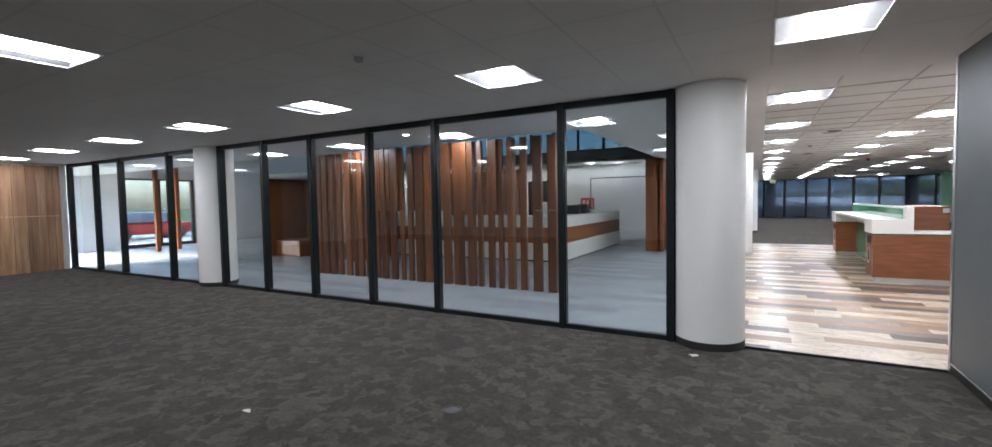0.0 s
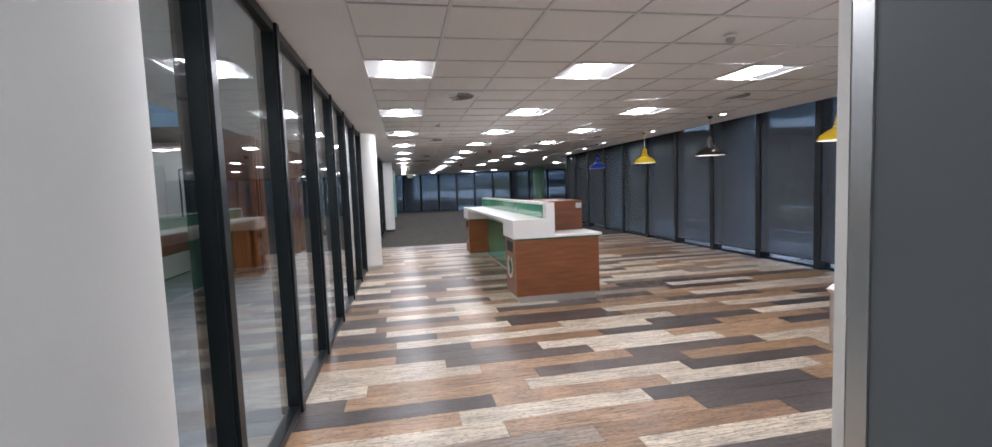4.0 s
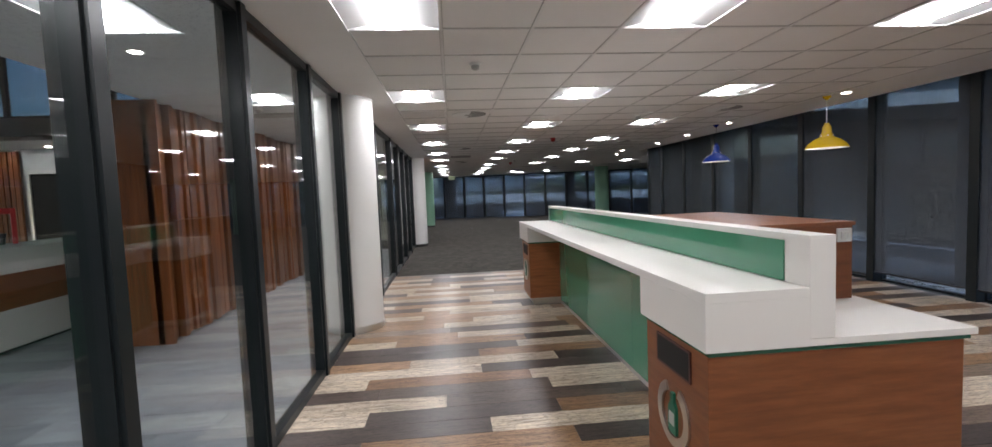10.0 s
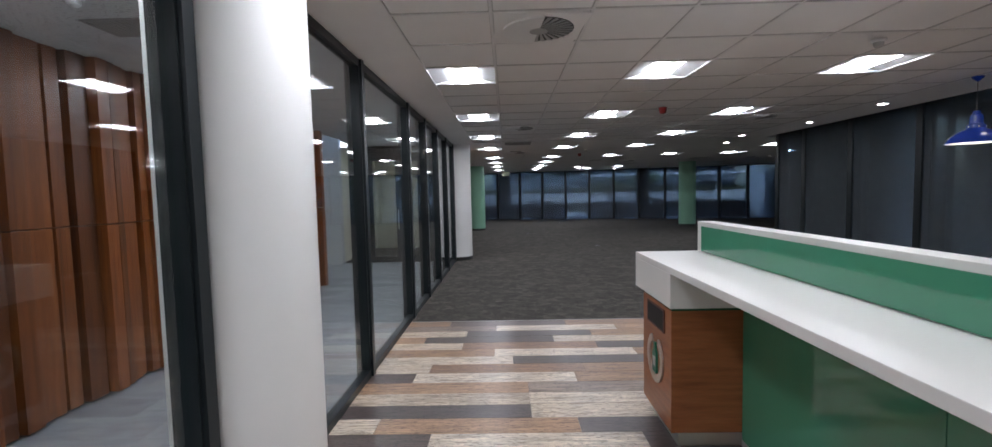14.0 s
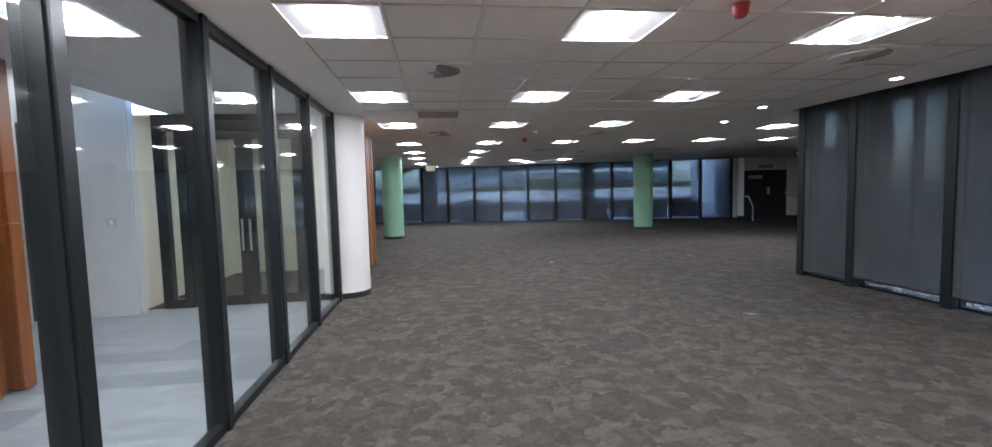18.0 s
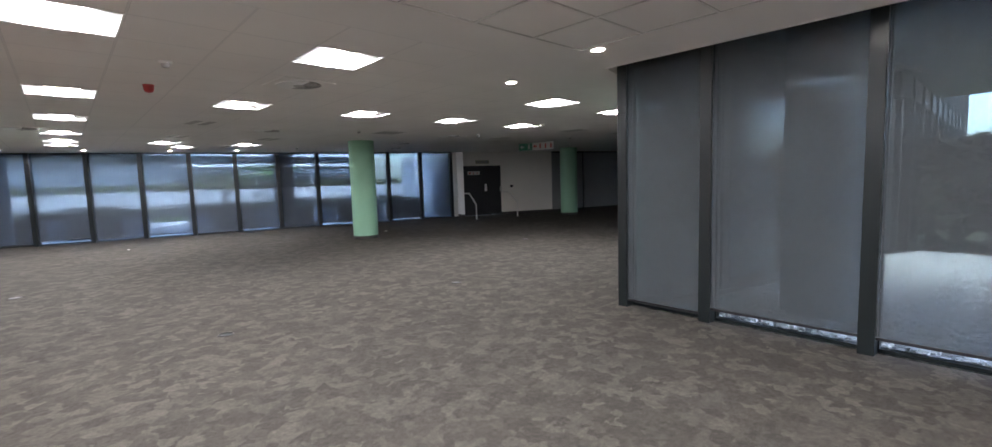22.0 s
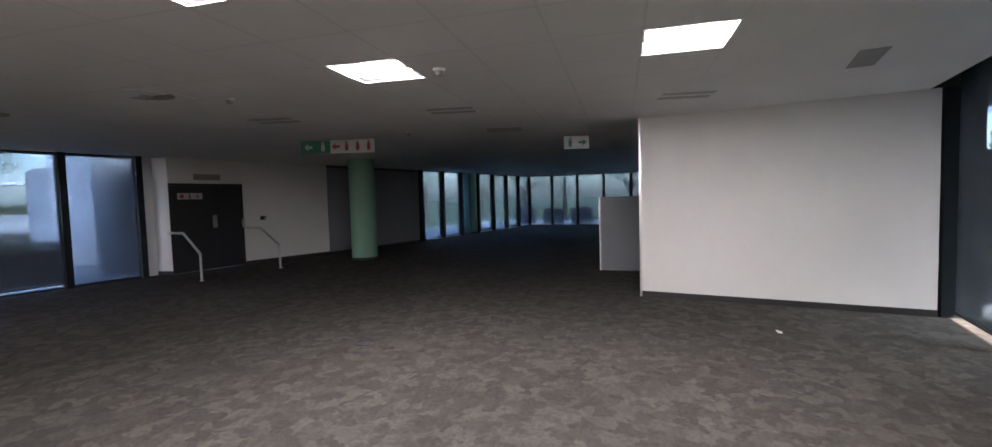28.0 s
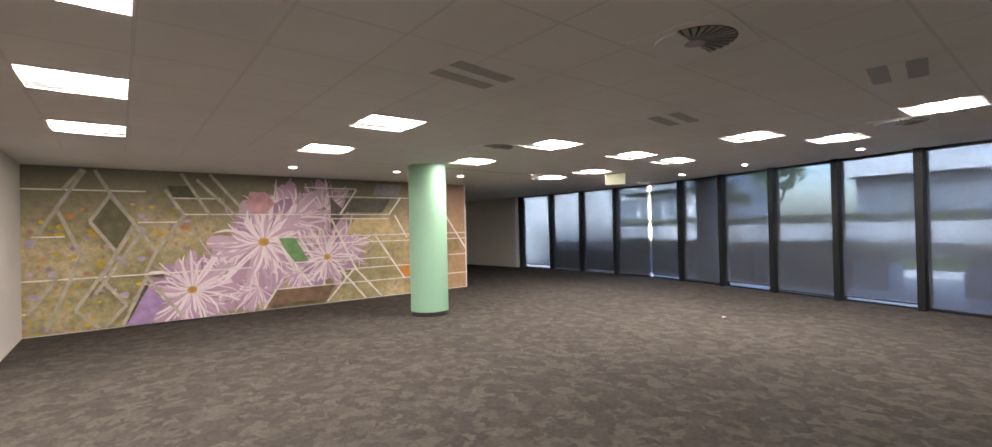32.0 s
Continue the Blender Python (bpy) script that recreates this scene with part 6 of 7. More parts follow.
def flower(y, z, r, n, heart=True):
    """An aster: loose mauve petals, then many slim pale ones over them."""
    broad, slim = [], []
    for k in range(22):
        broad.append(petal(y, z, 2 * math.pi * (k + rnd.uniform(-0.4, 0.4)) / 22, r * rnd.uniform(0.55, 1.0), r * rnd.uniform(0.08, 0.14), rnd.uniform(-0.3, 0.3)))
    for k in range(n):
        slim.append(petal(y, z, 2 * math.pi * (k + rnd.uniform(-0.6, 0.6)) / n, r * rnd.uniform(0.5, 1.1), r * rnd.uniform(0.01, 0.03), rnd.uniform(-0.5, 0.5)))
    flat("flower_petals", broad, PETAL2, "broad mauve petals")
    for k in range(0, n, 12):
        flat("flower_petals", slim[k:k + 12], PETAL)
    if heart:
        for q, tone in ((0.1, HEART), (0.06, HEART2)):
            flat("flower_heart", [[(y + r * q * math.cos(t), z + r * q * 0.85 * math.sin(t)) for t in [2 * math.pi * k / 14 for k in range(14)]]], tone, "golden flower heart")


bloom = random.Random(71)
for tone, count in (((0.7, 0.5, 0.08), 34), ((0.62, 0.28, 0.1), 12), ((0.5, 0.42, 0.55), 22)):
    spots = []
    for _ in range(count):
        y, z, q = bloom.uniform(25.5, 27.6), bloom.uniform(0.1, 2.0), bloom.uniform(0.025, 0.075)
        spots.append([(y + q * bloom.uniform(0.7, 1.2) * math.cos(t), z + q * 0.7 * bloom.uniform(0.7, 1.2) * math.sin(t)) for t in [2 * math.pi * k / 7 for k in range(7)]])
    bloom_ink = ink("mural_bloom_%d" % count, tone)
    for spot in spots:
        flat("wild_flower", [spot], bloom_ink)
HEART2 = ink("mural_flower_core", (0.55, 0.27, 0.08))
flower(29.87, 1.95, 0.66, 64, heart=False)
flower(29.2, 1.75, 0.78, 70, heart=False)
flower(30.3, 1.2, 0.6, 56, heart=False)
flower(28.1, 0.75, 0.74, 66, heart=False)
flower(28.6, 0.45, 0.55, 48, heart=False)
flower(29.4, 0.7, 0.6, 56, heart=False)
flower(29.89, 0.96, 0.72, 72)
flower(27.54, 0.52, 0.76, 76)
flower(28.69, 1.31, 0.98, 96)
for outline, colour, label in (
        ([(28.95, 1.39), (29.24, 1.39), (29.52, 0.9), (29.2, 0.9)], (0.16, 0.33, 0.14), "green parallelogram"),
        ([(26.93, 0.63), (27.13, 0.39), (26.95, 0.03), (26.63, 0.03)], (0.42, 0.28, 0.5), "violet parallelogram"),
        ([(28.47, 2.25), (28.74, 2.25), (28.9, 2.04), (28.74, 1.84), (28.52, 1.84), (28.4, 2.04)], (0.66, 0.36, 0.38), "pink hexagon"),
        ([(28.87, 0.4), (30.04, 0.4), (29.87, 0.09), (28.7, 0.09)], (0.22, 0.14, 0.09), "brown parallelogram"),
        ([(30.49, 1.74), (31.24, 1.74), (31.42, 1.42), (30.29, 1.42)], (0.62, 0.49, 0.25), "sand-coloured trapezium"),
        ([(30.3, 2.15), (31.32, 2.17), (31.11, 1.88), (30.18, 1.88)], (0.12, 0.115, 0.09), "dark olive parallelogram"),
        ([(29.97, 2.18), (30.3, 1.87), (29.97, 1.5)], (0.16, 0.13, 0.11), "dark brown triangle"),
        ([(26.42, 2.12), (26.72, 1.69), (26.5, 1.25), (26.2, 1.69)], (0.15, 0.14, 0.07), "olive lozenge"),
        ([(27.2, 2.32), (27.55, 2.32), (27.6, 2.12), (27.3, 2.1)], (0.1, 0.105, 0.06), "dark green patch"),
        ([(32.6, 1.25), (33.1, 1.25), (33.2, 0.95), (32.75, 0.95)], (0.33, 0.25, 0.12), "brown patch"),
        ([(31.5, 0.65), (31.95, 0.66), (31.85, 0.42), (31.6, 0.42)], (0.6, 0.24, 0.06), "orange patch"),
        ([(31.0, 2.5), (31.6, 2.5), (31.5, 2.25), (30.9, 2.25)], (0.3, 0.29, 0.3), "grey patch")):
    flat("shape", [outline], ink("mural_" + label.replace(" ", "_"), colour), label)
WHITE_INK = ink("mural_white_line", (0.82, 0.78, 0.72))
PALE_INK = ink("mural_pale_line", (0.5, 0.46, 0.36))
for ya, yb, z in ((25.36, 26.91, 2.21), (25.54, 25.91, 1.49), (25.4, 28.14, 0.84), (26.8, 27.34, 1.7), (27.26, 28.0, 2.11), (27.42, 31.28, 1.83), (29.45, 30.53, 2.37), (29.91, 31.82, 2.2), (28.75, 33.38, 1.38),
                  (29.33, 33.38, 1.24), (29.09, 31.26, 0.88), (30.28, 31.86, 0.68), (28.85, 33.38, 0.39), (27.76, 28.26, 1.31), (27.75, 28.3, 0.39), (25.38, 25.49, 0.36), (32.83, 33.38, 0.85), (29.92, 31.25, 1.74), (28.1, 28.47, 0.84)):
    flat("line", [band((ya, z), (yb, z), 0.022)], WHITE_INK)
for y0, z0, y1, z1 in ((25.49, 0.34, 25.81, 0.86), (25.69, 0.08, 26.1, 1.19), (26.1, 1.19, 25.82, 1.92), (25.89, 2.21, 26.12, 2.54), (25.61, 1.54, 26.15, 2.52), (26.27, 2.53, 26.46, 2.15), (26.46, 2.15, 26.2, 1.72), (26.2, 1.72, 26.53, 1.21),
                       (26.73, 1.61, 26.32, 0.81), (26.46, 2.15, 27.03, 1.23), (26.02, 0.35, 26.53, 1.21), (26.25, 0.57, 26.9, 1.61), (26.02, 0.35, 26.3, 0.04), (26.32, 0.81, 26.64, 0.37), (26.64, 0.37, 26.37, 0.04), (26.89, 0.85, 27.02, 1.18),
                       (27.44, 1.82, 27.02, 1.18), (27.17, 2.25, 27.44, 1.82), (27.4, 2.54, 27.82, 1.82), (27.63, 2.44, 28.22, 1.82), (27.83, 2.54, 28.38, 1.88), (26.59, 0.04, 26.89, 0.76), (26.89, 0.82, 27.41, 0.06)):
    flat("line", [band((y0, z0), (y1, z1), 0.05)], PALE_INK)
for y0, z0, y1, z1 in ((29.97, 1.75, 30.49, 0.66), (31.41, 1.81, 31.71, 1.3), (30.94, 1.37, 31.61, 0.4), (31.57, 2.22, 31.28, 1.84), (30.53, 2.36, 30.17, 1.84), (28.67, 0.04, 29.02, 0.58), (29.87, 0.05, 30.49, 0.73),
                       (30.15, 0.68, 30.69, 0.04), (30.49, 0.66, 31.06, 0.04), (28.86, 1.4, 29.56, 0.41), (29.33, 1.39, 29.69, 0.78), (32.76, 1.81, 33.36, 0.95)):
    flat("line", [band((y0, z0), (y1, z1), 0.04)], WHITE_INK)
part("edge_trim", boxes((0.0, 0.02, 33.4, 33.43, 0.0, C - 0.02)), M_WHITE, mural, "white edge strip")
structure("baseboard", boxes((-3.098, -3.09, 25.34, 33.41, 0, 0.011)), M_WHITE, "thin pale edge under the mural", "skirting")


# outside ---------------------------------------------------------------------
bm = bmesh.new()
bm.faces.new([bm.verts.new(p) for p in ((-600, -600, -0.16), (600, -600, -0.16), (600, 600, -0.16), (-600, 600, -0.16))])
structure("ground", bm, M_LAWN, "lawn and planting round the building", "ground")
structure("pavement_north", prism([(14.5, 34.7), (15.5, 42.7), (-14, 42.7), (-14, 38.7), (-0.6, 38.5)], -0.14, -0.03), M_PAVING, "pale paved terrace along the north windows", "pavement")
structure("pavement_east", prism([(22, 31.9), (31.2, 29.6), (30.4, 22.5), (36, 21.5), (37, 33), (22.5, 36)], -0.14, -0.03), M_PAVING, "pale paved terrace round the east wing", "pavement")


def leaves(rnd, n, x0, x1, y0, y1, z0, z1, size, crown=None):
    """Many small leaf blades, as one mesh."""
    verts, faces = [], []
    for _ in range(n):
        if crown:
            u = Vector((rnd.gauss(0, 1), rnd.gauss(0, 1), rnd.gauss(0, 1))).normalized() * rnd.random() ** 0.4
            c = rnd.choice(crown)
            p = Vector(c[:3]) + Vector((u.x * c[3], u.y * c[3], u.z * c[3] * 0.7))
        else:
            p = Vector((rnd.uniform(x0, x1), rnd.uniform(y0, y1), z0 + (z1 - z0) * rnd.random() ** 0.7))
        a = Vector((rnd.gauss(0, 1), rnd.gauss(0, 1), rnd.gauss(0, 0.7))).normalized() * size * rnd.uniform(0.6, 1.3)
        b = a.cross(Vector((rnd.gauss(0, 1), rnd.gauss(0, 1), rnd.gauss(0, 1)))).normalized() * size * 0.42
        k = len(verts)
        verts += [tuple(p - a), tuple(p + b), tuple(p + a), tuple(p - b)]
        faces.append((k, k + 1, k + 2, k + 3))
    me = bpy.data.meshes.new("leaves")
    me.from_pydata(verts, [], faces)
    return me


def leaf_part(name, me, material, parent, label=""):
    me.materials.append(material)
    ob = new(name, me)
    ob.parent = parent
    if label:
        ob["label"] = label
    return ob


rnd = random.Random(5)


def planter(x, y, turn, w, d, h, body, foliage, label, shrub=0.35):
    t = thing("planter", pose(x, y, -0.03, 0, 0, turn), label, "planter", "planters outside the windows")
    part("box", boxes((-w / 2, w / 2, -d / 2, -d / 2 + 0.05, 0, h), (-w / 2, w / 2, d / 2 - 0.05, d / 2, 0, h), (-w / 2, -w / 2 + 0.05, -d / 2 + 0.05, d / 2 - 0.05, 0, h), (w / 2 - 0.05, w / 2, -d / 2 + 0.05, d / 2 - 0.05, 0, h)), body, t)
    part("soil", boxes((-w / 2 + 0.05, w / 2 - 0.05, -d / 2 + 0.05, d / 2 - 0.05, 0, h - 0.06)), M_BARK, t, "dark soil")
    leaf_part("shrub", leaves(rnd, int(900 * w), -w / 2, w / 2, -d / 2, d / 2, h - 0.06, h + shrub, 0.035), foliage, t, "leafy low shrub")
    return t


nang = math.degrees(math.atan2(U.y, U.x))
for k in range(9):
    p = Vector((12.6, 36.3)) - U * (1.95 * k + (0.35 if k > 1 else 0))
    if k != 4:
        pl = planter(p.x, p.y, nang, 1.35, 0.55, 0.66, M_PLANTER, M_DARKLEAF if k % 2 else M_LEAF2, "charcoal planter box with a dark shrub", 0.2 + 0.08 * (k % 3))
        leaf_part("flowers", leaves(rnd, 45, -0.6, 0.0, -0.25, 0.1, 0.68, 0.84, 0.035), M_PAPER, pl, "small white flowers")
    q = p - U * 0.98 + Vector((0.1, 0.7))
    planter(q.x, q.y, nang, 0.75, 0.55, 0.58, M_WHITEWALL, M_DARKLEAF, "white planter box with a low dark shrub", 0.2)
for x, w in ((-4.57, 1.84), (-2.55, 1.74)):
    planter(x, 39.4, 0, w, 0.55, 0.64, M_PLANTER, M_DARKLEAF, "long charcoal planter box with dark clumps of shrub", 0.3)


def low_wall(p0, p1, h, depth, label, material=None):
    return solid("garden_wall", prism(strip(p0, p1, depth, 1), -0.16, h), material or M_WHITEWALL, label, "garden wall", "garden walls")


low_wall((26, 42.7), (-30, 42.7), 0.12, 0.3, "low white kerb at the edge of the terrace")
low_wall((30, 53.0), (-34, 53.0), 0.62, 0.4, "long grey retaining wall beyond the lawn", M_FARGREY)
low_wall((30, 53.05), (-34, 53.05), 1.33, 0.3, "long white upper garden wall beyond the lawn", M_FENCEDIM)
hedge = thing("hedge", pose(-34, 53.4, 0), "green hedge on the terrace wall", "hedge")
leaf_part("foliage", leaves(rnd, 9000, 0, 64, 0, 1.0, 1.1, 1.75, 0.13), M_LEAF2, hedge)
border = thing("shrub_bed", pose(-30, 50.6, -0.16), "dark shrubs planted before the retaining wall", "shrub")
leaf_part("foliage", leaves(rnd, 8000, 0, 58, 0, 1.9, 0.05, 0.6, 0.11), M_DARKLEAF, border)


# office block across the garden: white bands, strip windows
blk = thing("office_building", pose(14.0, 56.3, 0), "white office building with long bands of grey windows", "building")
XL, XR = -14.6, 8.2
part("wall", boxes((XL, XR, 0, 12, -0.16, 1.2)), M_FARGREY, blk)
part("floor_band", boxes((XL - 0.3, XR, -0.9, 12, 3.6, 4.75)), M_FARWHITE, blk, "projecting white band")
part("sun_shelf", boxes((-6.6, XR, -3.8, -0.9, 2.74, 2.93)), M_FARWHITE, blk, "thin white sun shelf")
for k in range(4):
    part("shelf_post", boxes((-6.0 + 3.6 * k, -5.86 + 3.6 * k, -3.6, -3.46, -0.16, 2.74)), M_FARGREY, blk)
part("floor_band", boxes((XL - 0.3, XR, -0.9, 12, 7.0, 8.0)), M_FARWHITE, blk, "projecting white band")
part("roof", boxes((XL - 0.3, XR, -0.9, 12, 10.4, 11.0)), M_FARWHITE, blk)
for z0, z1 in ((1.2, 3.6), (4.75, 7.0), (8.0, 10.4)):
    part("core", boxes((XL, XR, 0.12, 12, z0, z1)), M_FARGREY, blk)
    for k in range(11):
        x = XL + 0.1 + 2.06 * k
        wdw = part("window", boxes((x, x + 1.9, 0.0, 0.1, z0, z1)), M_FARGLASS, blk, "grey tinted strip window")
        part("frame", boxes((x + 1.9, x + 2.02, -0.06, 0.1, z0, z1)), M_FARGREY, wdw)
blk2 = thing("office_building", pose(-20.0, 66.0, 0, 0, 0, nang), "pale office building with a stepped white front behind trees", "building")
part("wall", boxes((-7, 7, 0, 10, -0.16, 9.0)), M_FARWHITE, blk2)
for k in range(4):
    for j in range(2):
        part("window", boxes((-6 + 3.1 * k, -3.6 + 3.1 * k, -0.06, -0.002, 2.0 + 3.4 * j, 3.9 + 3.4 * j)), M_FARGLASS, blk2)
part("canopy", boxes((-2, 7.4, -1.4, 0.0, 4.4, 4.8)), M_FARGREY, blk2)


def tree(x, y, height, spread, foliage, label, z=-0.16, n=2200, trunk=0.09):
    t = thing("tree", pose(x, y, z), label, "tree", "garden trees")
    stem = [(0, 0, 0), (0.05, 0.02, height * 0.3), (-0.04, 0.05, height * 0.5), (0.02, 0.0, height * 0.72)]
    bm = bmesh.new()
    prev = None
    for i, p in enumerate(stem):
        r = trunk * (1 - 0.22 * i)
        ring = [bm.verts.new((p[0] + r * math.cos(2 * math.pi * k / 8), p[1] + r * math.sin(2 * math.pi * k / 8), p[2])) for k in range(8)]
        if prev:
            for k in range(8):
                bm.faces.new((prev[k], prev[(k + 1) % 8], ring[(k + 1) % 8], ring[k]))
        prev = ring
    part("trunk", bm, M_BARK, t, smooth=True)
    blobs = []
    for k in range(7):
        a = 2 * math.pi * k / 7 + rnd.uniform(-0.3, 0.3)
        e = Vector((spread * 0.62 * math.cos(a), spread * 0.62 * math.sin(a), height * rnd.uniform(0.66, 0.9)))
        part("limb", tube([(0, 0, height * rnd.uniform(0.38, 0.5)), tuple(Vector((0, 0, height * 0.55)) * 0.4 + e * 0.6), tuple(e)], trunk * 0.3, 6), M_BARK, t)
        blobs.append((*e, spread * rnd.uniform(0.32, 0.5)))
    blobs.append((0, 0, height * 0.9, spread * 0.5))
    leaf_part("crown", leaves(rnd, n, 0, 0, 0, 0, 0, 0, 0.055 * max(1, height / 4), crown=blobs), foliage, t, "airy leafy crown")
    return t


for x, y, hgt, s, f in ((-1.6, 49.0, 4.6, 1.1, M_LEAF), (-4.6, 51.5, 3.9, 0.9, M_LEAF2), (-12.5, 50.0, 3.4, 1.9, M_LEAF2), (-22, 55, 5.5, 2.2, M_LEAF), (9.0, 49.5, 2.5, 1.6, M_LEAF2), (12.2, 51.0, 3.0, 1.7, M_LEAF),
                        (24.0, 60.0, 5.5, 3.0, M_LEAF2)):
    tree(x, y, hgt, s, f, "small garden tree with an open green crown")
for k in range(9):
    tree(40 + rnd.uniform(-2, 6), 14 + 4.5 * k + rnd.uniform(-1, 1), rnd.uniform(3.0, 4.6), rnd.uniform(1.9, 2.7), M_LEAF2 if k % 2 else M_LEAF, "broad green tree beyond the terrace", n=1600, trunk=0.16)
for k in range(5):
    planter(33.2, 23.4 + 1.6 * k, 84, 1.1, 0.5, 0.7, M_PLANTER, M_DARKLEAF, "charcoal planter box with a dark shrub", 0.15)

# concrete piers just outside the glass
for p, r, m in ((NORTH[5] + Vector((-0.1, 0.62)) + U * 0.45, 0.33, M_CONCRETE), (NORTH[11] + Vector((0.2, 0.65)) + U * 0.2, 0.33, M_CONCRETE), (Vector((14.75, 36.1)), 0.65, M_CONCRETE), (Vector((7.9, 13.9)), 0.33, M_CONCRETE), (Vector((7.9, 20.4)), 0.4, M_CONCRETE)):
    c = solid("outer_pier", lathe([(r, -0.16), (r, 6.0)], 40), m, "round pale concrete pier outside the glass", "column", "outer piers", smooth=True)
    c.location = (p.x, p.y, 0)
solid("outer_wall", prism([(15.8, 40.5), (16.6, 36.6), (17.2, 36.6), (18.6, 40.5)], -0.16, 6.0), M_WHITEWALL, "tall white rendered wall outside the windows", "outer wall")
solid("outer_wall", prism([(17.3, 44.0), (16.7, 40.52), (18.6, 40.52), (20.5, 44.0)], -0.16, 2.9), M_WHITEWALL, "lower white rendered wall behind the tall one", "outer wall")

solid("outer_wall", boxes((-10.5, -4.15, 41.0, 41.3, -0.16, 6.0)), M_COOLWALL, "plain pale rendered wall behind the long planters", "outer wall")

structure("ceiling_eaves", prism([(7.0, 7.7), (8.5, 7.7), (8.5, 18.6), (18.0, 16.5), (18.0, 20.4), (12.5, 20.4), (7.0, 21.6)], C + 0.5, C + 0.8), M_FARGREY, "grey soffit of the storey that oversails the court", "ceiling")

# outer face of the east wing, storey over storey
wing = thing("wing_facade", pose(12.66, 20.45, -0.16), "dark glass and aluminium outer face of the east wing", "facade", kind="structure")
for z0, z1 in ((0.0, 2.9), (3.3, 6.0), (6.4, 9.2)):
    for k in range(12):
        part("pane", boxes((1.45 * k + 0.05, 1.45 * k + 1.4, 0.06, 0.08, z0, z1)), M_WINGGLASS, wing)
    part("spandrel", boxes((0, 17.4, 0.0, 0.12, z1, z1 + 0.4)), M_BLACK, wing)
for k in range(13):
    part("mullion", boxes((1.45 * k - 0.05, 1.45 * k + 0.05, -0.04, 0.12, 0, 9.6)), M_BLACK, wing)

# court beside the hall
structure("ground_court", prism([(6.9, 8.6), (9.0, 8.6), (9.0, 17.9), (13.2, 17.9), (13.2, 20.2), (6.9, 21.6)], -0.14, -0.03), M_GRAVEL, "bed of pale pebbles along the hall windows", "ground")
solid("court_kerb", boxes((9.0, 9.2, 8.6, 17.5, -0.16, 0.22), bevel=0.01), M_WHITEWALL, "low white kerb in the court", "kerb")
solid("court_kerb", boxes((9.2, 13.2, 17.95, 18.12, -0.16, 0.2), bevel=0.01), M_WHITEWALL, "low white kerb across the court", "kerb")
solid("court_kerb", boxes((12.2, 12.4, 9.0, 17.4, -0.16, 0.54), bevel=0.01), M_WHITEWALL, "low white wall in the court", "garden wall")
lw = thing("shrub_bed", pose(0, 0, 0), "dark planting between the court walls", "shrub")
ch = thing("hedge", pose(0, 0, -0.16), "tall dark hedge at the far side of the court", "hedge")
leaf_part("foliage", leaves(rnd, 8000, 13.4, 14.9, 10.3, 15.0, 0.1, 4.8, 0.27), M_DARKLEAF, ch)
low = thing("hedge", pose(0, 0, -0.16), "clipped dark hedge at the far side of the court", "hedge")
leaf_part("foliage", leaves(rnd, 4500, 13.4, 14.7, 15.0, 20.2, 0.0, 2.05, 0.22), M_DARKLEAF, low)
for k in range(4):
    tree(14.4 + 0.5 * (k % 2), 10.9 + 1.2 * k, 5.2, 1.5, M_LEAF2, "slender court tree with a loose crown", n=1500, trunk=0.07)
leaf_part("foliage", leaves(rnd, 12000, 9.3, 12.15, 9.0, 17.4, 0.0, 0.48, 0.11), M_DARKLEAF, lw)

bm_v, bm_f = [], []
prnd = random.Random(44)
for k in range(11000):
    x, y = (prnd.uniform(6.98, 12.9), prnd.uniform(18.2, 21.7)) if k < 5200 else (prnd.uniform(6.98, 8.95), prnd.uniform(8.65, 18.2))
    if y > 21.68 - 0.23 * (x - 6.86):
        continue
    r, k = prnd.uniform(0.028, 0.062), len(bm_v)
    turn = prnd.uniform(0, 6.28)
    for ring, z in ((1.0, 0.1), (0.72, 0.62)):
        for i in range(5):
            t = turn + 2 * math.pi * i / 5
            bm_v.append((x + r * ring * math.cos(t), y + 0.75 * r * ring * math.sin(t), -0.035 + r * z))
    bm_f += [(k + i, k + (i + 1) % 5, k + 5 + (i + 1) % 5, k + 5 + i) for i in range(5)] + [tuple(range(k + 5, k + 10))]
me = bpy.data.meshes.new("pebbles")
me.from_pydata(bm_v, [], bm_f)
me.materials.append(M_PEBBLE)
tagged(new("pebbles", me), "pale rounded pebbles of the court bed", "pebbles", kind="stuff")

# terrace behind the exit door
structure("pavement_terrace", boxes((8.86, 26.9, -7.0, 7.4, -0.15, -0.128), (12.6, 26.9, 7.4, 9.2, -0.15, -0.128)), M_SLAB, "pale paving of the terrace", "paving")
PV = thing("stepping_slabs", pose(0, 0, -0.16), "three pale paving slabs with dark gaps outside the exit", "paving")
for x0, x1 in ((6.88, 7.46), (7.54, 8.24), (8.32, 8.84)):
    part("slab", boxes((x0, x1, 5.9, 7.36, 0.0, 0.05), bevel=0.006), M_SLAB, PV)
deck = thing("deck", pose(0, 0, -0.16), "pale grey timber decking outside the exit", "deck")
for k in range(66):
    y = -1.4 + 0.135 * k
    part("board", boxes((8.88, 13.2, y, y + 0.127, 0.034, 0.05)), M_DECK, deck) if y < 7.3 else None
    part("board", boxes((15.4, 17.5, y, y + 0.127, 0.034, 0.05)), M_DECK, deck)
pb = thing("planting_box", pose(8.75, 7.45, -0.16), "low white planter box with green ground cover", "planter")
